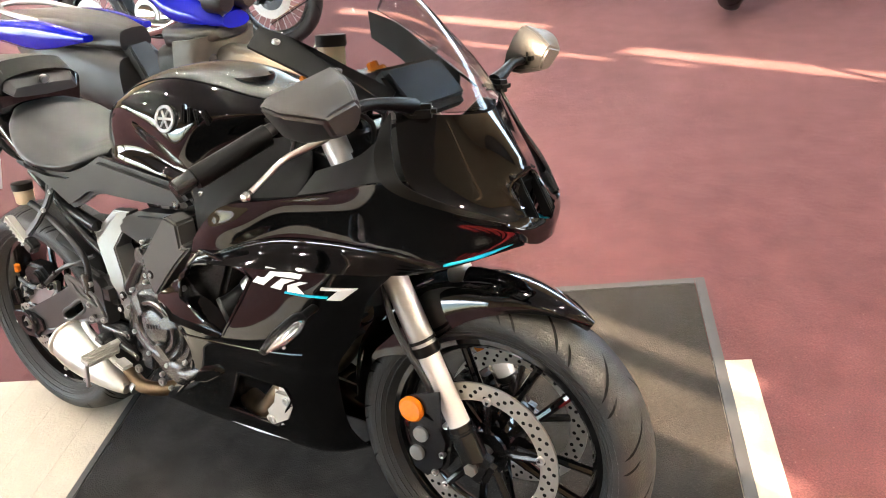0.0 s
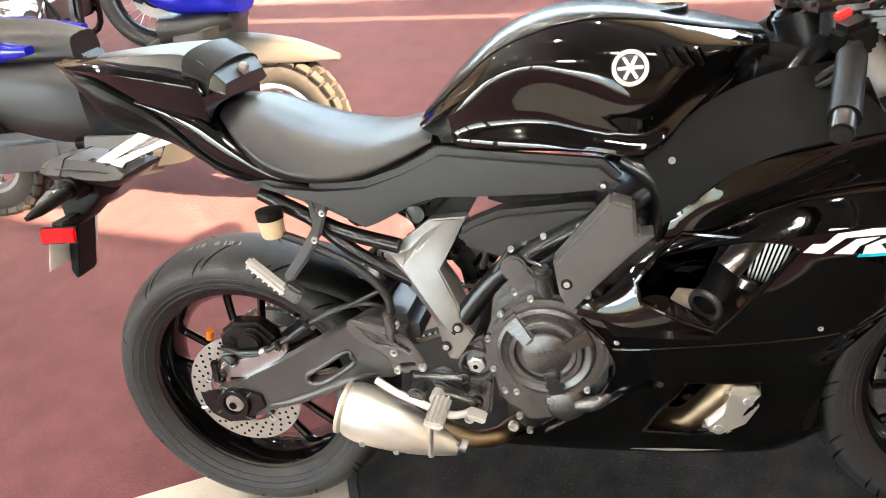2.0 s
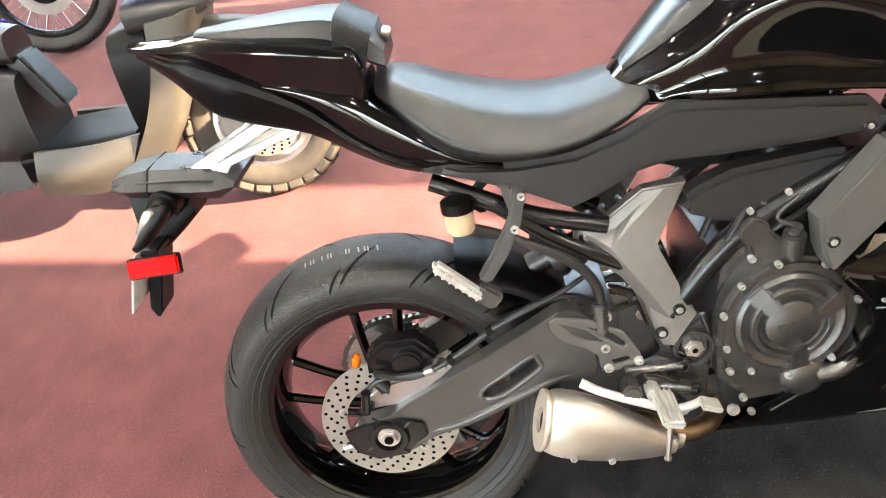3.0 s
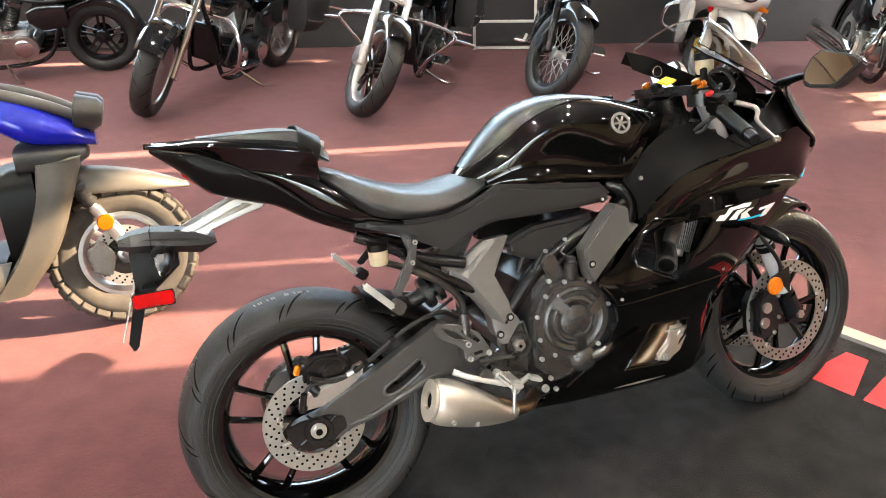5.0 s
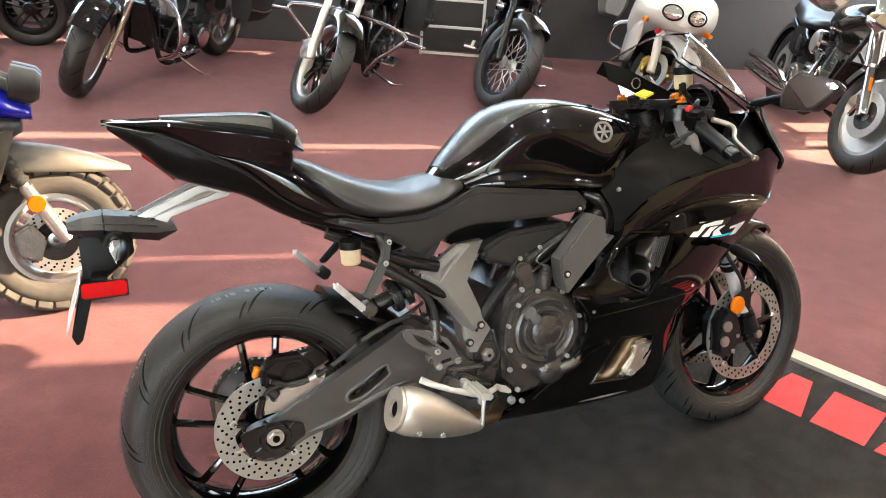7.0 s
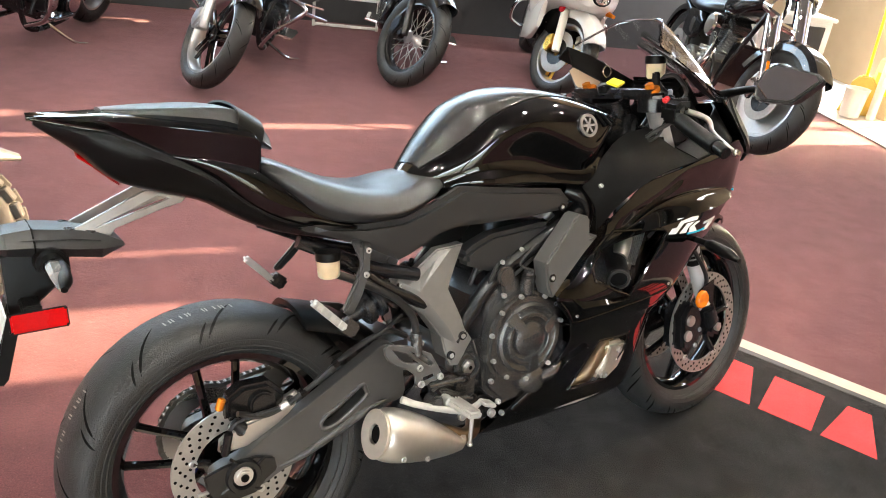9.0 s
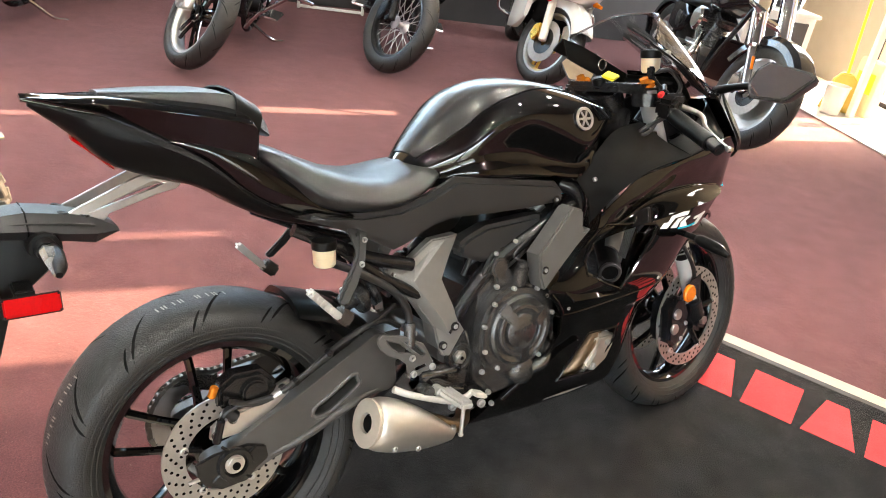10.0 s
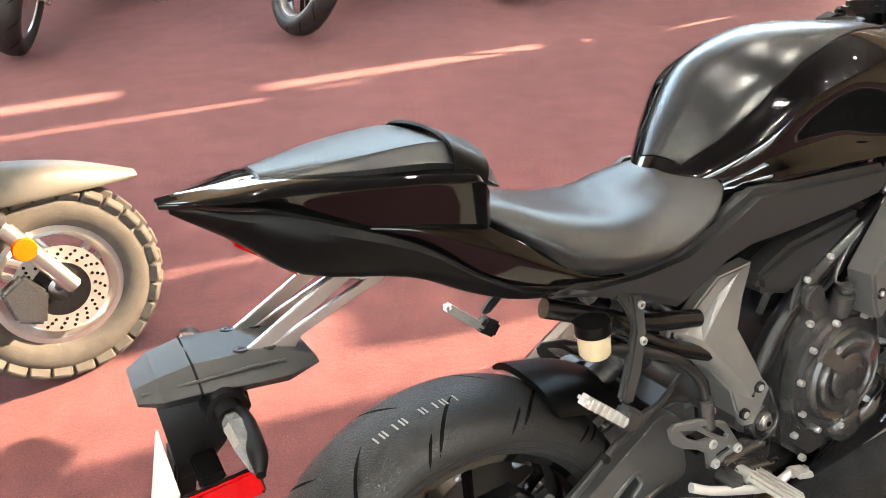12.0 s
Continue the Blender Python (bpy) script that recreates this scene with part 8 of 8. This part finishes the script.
    part("rear_body", body([(-1.45, [(0, 0.55), (0.06, 0.56), (0.08, 0.6), (0.06, 0.66), (0, 0.67)]), (-1.15, [(0, 0.42), (0.14, 0.44), (0.17, 0.54), (0.14, 0.66), (0, 0.67)]), (-0.80, [(0, 0.30), (0.15, 0.32), (0.175, 0.45), (0.14, 0.60), (0, 0.61)]), (-0.66, [(0, 0.28), (0.12, 0.30), (0.14, 0.42), (0.11, 0.54), (0, 0.55)])], 4, 4), SATIN, ob, "dark plastic rear body")
    part("seat", body([(-1.50, [(0, 0.70), (0.07, 0.71), (0.09, 0.73), (0.07, 0.76), (0, 0.77)]), (-1.20, [(0, 0.655), (0.13, 0.665), (0.15, 0.70), (0.12, 0.75), (0, 0.76)]), (-0.88, [(0, 0.60), (0.13, 0.61), (0.15, 0.65), (0.12, 0.71), (0, 0.72)]), (-0.66, [(0, 0.575), (0.07, 0.58), (0.085, 0.61), (0.065, 0.66), (0, 0.67)])], 4, 5), VINYL, ob, "black step-up scooter seat")
    part("seat_hinge_cover", slab([(-0.70, 0.585), (-0.64, 0.60), (-0.56, 0.43), (-0.60, 0.41)], -0.06, 0.06, 0.01), SATIN, ob)
    part("engine", join(box((-1.0, -0.05, 0.27), (0.42, 0.16, 0.16), 0.04), rod((-0.78, -0.13, 0.27), (-0.78, 0.10, 0.27), 0.07, 24, 0.01)), CAST, ob)
    part("transmission_cover", slab([(-1.38, 0.22), (-1.34, 0.33), (-0.95, 0.36), (-0.82, 0.30), (-0.85, 0.20), (-1.2, 0.16)], 0.08, 0.15, 0.02), CAST, ob)
    ex = part("silencer", body([(-1.50, [(0, -0.05), (0.03, -0.045), (0.04, 0), (0.03, 0.045), (0, 0.05)]), (-1.25, [(0, -0.07), (0.04, -0.06), (0.055, 0), (0.04, 0.06), (0, 0.07)]), (-1.0, [(0, -0.05), (0.03, -0.04), (0.04, 0), (0.03, 0.04), (0, 0.05)])], 3, 4), MATTE, ob, "black silencer with heat shield")
    ex.matrix_basis = pose(0, -0.17, 0.34) @ pose(0, 0, 0, 0, 5, 0)
    for i in range(9):
        part("heat_shield_rib", box((-1.28 + 0.035 * i, -0.222, 0.40 - 0.004 * i), (0.012, 0.008, 0.09), 0.002), SATIN, ob)
    part("grab_rail", tube([(-1.1, -0.13, 0.72), (-1.40, -0.12, 0.78), (-1.55, 0, 0.80), (-1.40, 0.12, 0.78), (-1.1, 0.13, 0.72)], 0.013, 10, 5), ALLOY, ob)
    part("side_stand", tube([(-0.72, 0.12, 0.20), (-0.70, 0.22, 0.10), (-0.68, 0.26, 0.045)], 0.009, 8, 3), FRAME, ob)
    return ob


scooter()


# ---- fittings along the walls ----
def rack():
    ob = thing("display_rack", "white metal rack with three bars against the dark wall", "rack", Matrix.Translation((2.56, 5.30, 0)) @ pose(0, 0, 0, 0, 0, -26))
    for x in (0.0, 0.56):
        part("upright", box((x, 0, 0.62), (0.025, 0.025, 1.24), 0.003), WHITEMETAL, ob)
    for z in (0.02, 0.26, 0.50, 0.76, 1.0, 1.22):
        part("bar", box((0.28, 0, z), (0.533, 0.022, 0.022), 0.003), WHITEMETAL, ob)
    return ob


rack()


def cabinet():
    m = Matrix.Translation((5.36, 2.50, 0)) @ pose(0, 0, 0, 0, 0, -28)
    ob = thing("low_cabinet", "white cabinet with a black front by the door", "cabinet", m)
    part("case", cuboid(-0.29, 0.29, 0.0, 0.40, 0.0, 0.66, 0.006), WHITEMETAL, ob)
    part("front", cuboid(-0.25, 0.23, -0.018, -0.002, 0.08, 0.62, 0.004), DARKWALL, ob, "black front panel")
    part("worktop", cuboid(-0.31, 0.31, -0.03, 0.42, 0.662, 0.692, 0.006), WHITEMETAL, ob)
    hm = thing("helmet", "glossy black open-face helmet on the cabinet", "helmet", m @ pose(0.10, 0.18, 0.693, 0, 0, 220))
    part("shell", body([(-0.13, [(0, 0.04), (0.04, 0.045), (0.06, 0.10), (0.04, 0.16), (0, 0.17)]), (-0.06, [(0, 0.002), (0.09, 0.004), (0.115, 0.11), (0.08, 0.20), (0, 0.225)]), (0.03, [(0, 0.002), (0.10, 0.004), (0.12, 0.11), (0.085, 0.20), (0, 0.225)]), (0.11, [(0, 0.06), (0.07, 0.065), (0.09, 0.12), (0.06, 0.17), (0, 0.185)]), (0.135, [(0, 0.09), (0.03, 0.095), (0.04, 0.12), (0.03, 0.14), (0, 0.15)])], 4, 5), GLOSS, hm)
    part("visor", skin([[(0.11, -0.085, 0.16), (0.15, 0, 0.165), (0.11, 0.085, 0.16)], [(0.10, -0.09, 0.08), (0.145, 0, 0.075), (0.10, 0.09, 0.08)]], 0.003, 5, 3), SCREEN, hm)


cabinet()
BRISTLE = material("yellow broom bristle", (0.62, 0.45, 0.08), 0.7, bump=0.6, bump_scale=300)
broom = thing("broom", "yellow-handled broom leaning beside the cabinet", "broom", ROOM @ pose(-0.66, -1.93, 0, 3, -3, -40))
part("handle", rod((0, 0, 0.30), (0, 0, 1.45), 0.012, 12, 0.003), YELLOW, broom)
part("head", slab([(-0.15, 0.0), (0.15, 0.0), (0.09, 0.26), (0.04, 0.32), (-0.04, 0.32), (-0.09, 0.26)], -0.03, 0.03, 0.01), BRISTLE, broom)
bucket = thing("bucket", "pale plastic bucket beside the broom", "bucket", ROOM @ pose(-0.80, -2.03, 0.011) @ Matrix.Scale(0.72, 4))
part("pail", lathe([(0.0, 0.004), (0.10, 0.004), (0.125, 0.30), (0.132, 0.30), (0.132, 0.315), (0.118, 0.315), (0.095, 0.012), (0.0, 0.012)], (0, 0, 0), 32, "z"), CREAM, bucket)
part("bail", tube([(-0.13, 0, 0.30), (-0.09, 0.06, 0.20), (0, 0.10, 0.14), (0.09, 0.06, 0.20), (0.13, 0, 0.30)], 0.004, 8, 4), STEEL, bucket)
PAPER = material("kraft paper", (0.55, 0.42, 0.24), 0.8, vary=0.15)
bag = thing("paper_bag", "upright kraft paper bag with a coloured print", "bag", ROOM @ pose(-0.50, -1.98, 0.011, 0, 0, -75))
part("sack", soften(body([(-0.11, [(0, 0.0), (0.06, 0.001), (0.062, 0.2), (0.05, 0.43), (0, 0.44)]), (0.11, [(0, 0.0), (0.06, 0.001), (0.062, 0.2), (0.045, 0.41), (0, 0.42)])], 2, 2), 0.004), PAPER, bag)
part("print", cuboid(-0.08, 0.08, -0.067, -0.0635, 0.18, 0.34, 0.001), YELLOW, bag, "plain yellow printed panel")
setting("entrance_tile", cuboid(-1.02, -0.012, -3.6, -0.06, 0.0015, 0.010, 0.002), TILE, "pale tiled strip at the entrance", cat="floor")
frame_bm = join(cuboid(-0.03, 0.05, -1.395, -1.33, 0.0, 1.30, 0.004), cuboid(-0.03, 0.05, -2.60, -2.525, 0.0, 1.30, 0.004), cuboid(-0.03, 0.05, -2.185, -2.125, 0.0, 1.225, 0.004), cuboid(-0.03, 0.05, -1.895, -1.805, 0.0, 1.225, 0.004), cuboid(-0.03, 0.05, -2.523, -1.397, 1.23, 1.30, 0.004), cuboid(-0.028, -0.001, -2.523, -1.397, 0.0, 0.048, 0.004))
setting("door_1", frame_bm, ALU, "bronze-framed glass entrance door", cat="door")
post = thing("post", "slim cream post near the entrance", "post", ROOM @ pose(-0.66, -2.10, 0.011))
part("shaft", cuboid(-0.025, 0.025, -0.025, 0.025, 0, 2.4, 0.004), CREAM, post)
setting("ground", cuboid(-60, 60, -60, 60, -0.3, -0.14), material("grey concrete yard", (0.32, 0.31, 0.29), 0.9, vary=0.2, grain=3), "concrete yard outside", cat="ground")
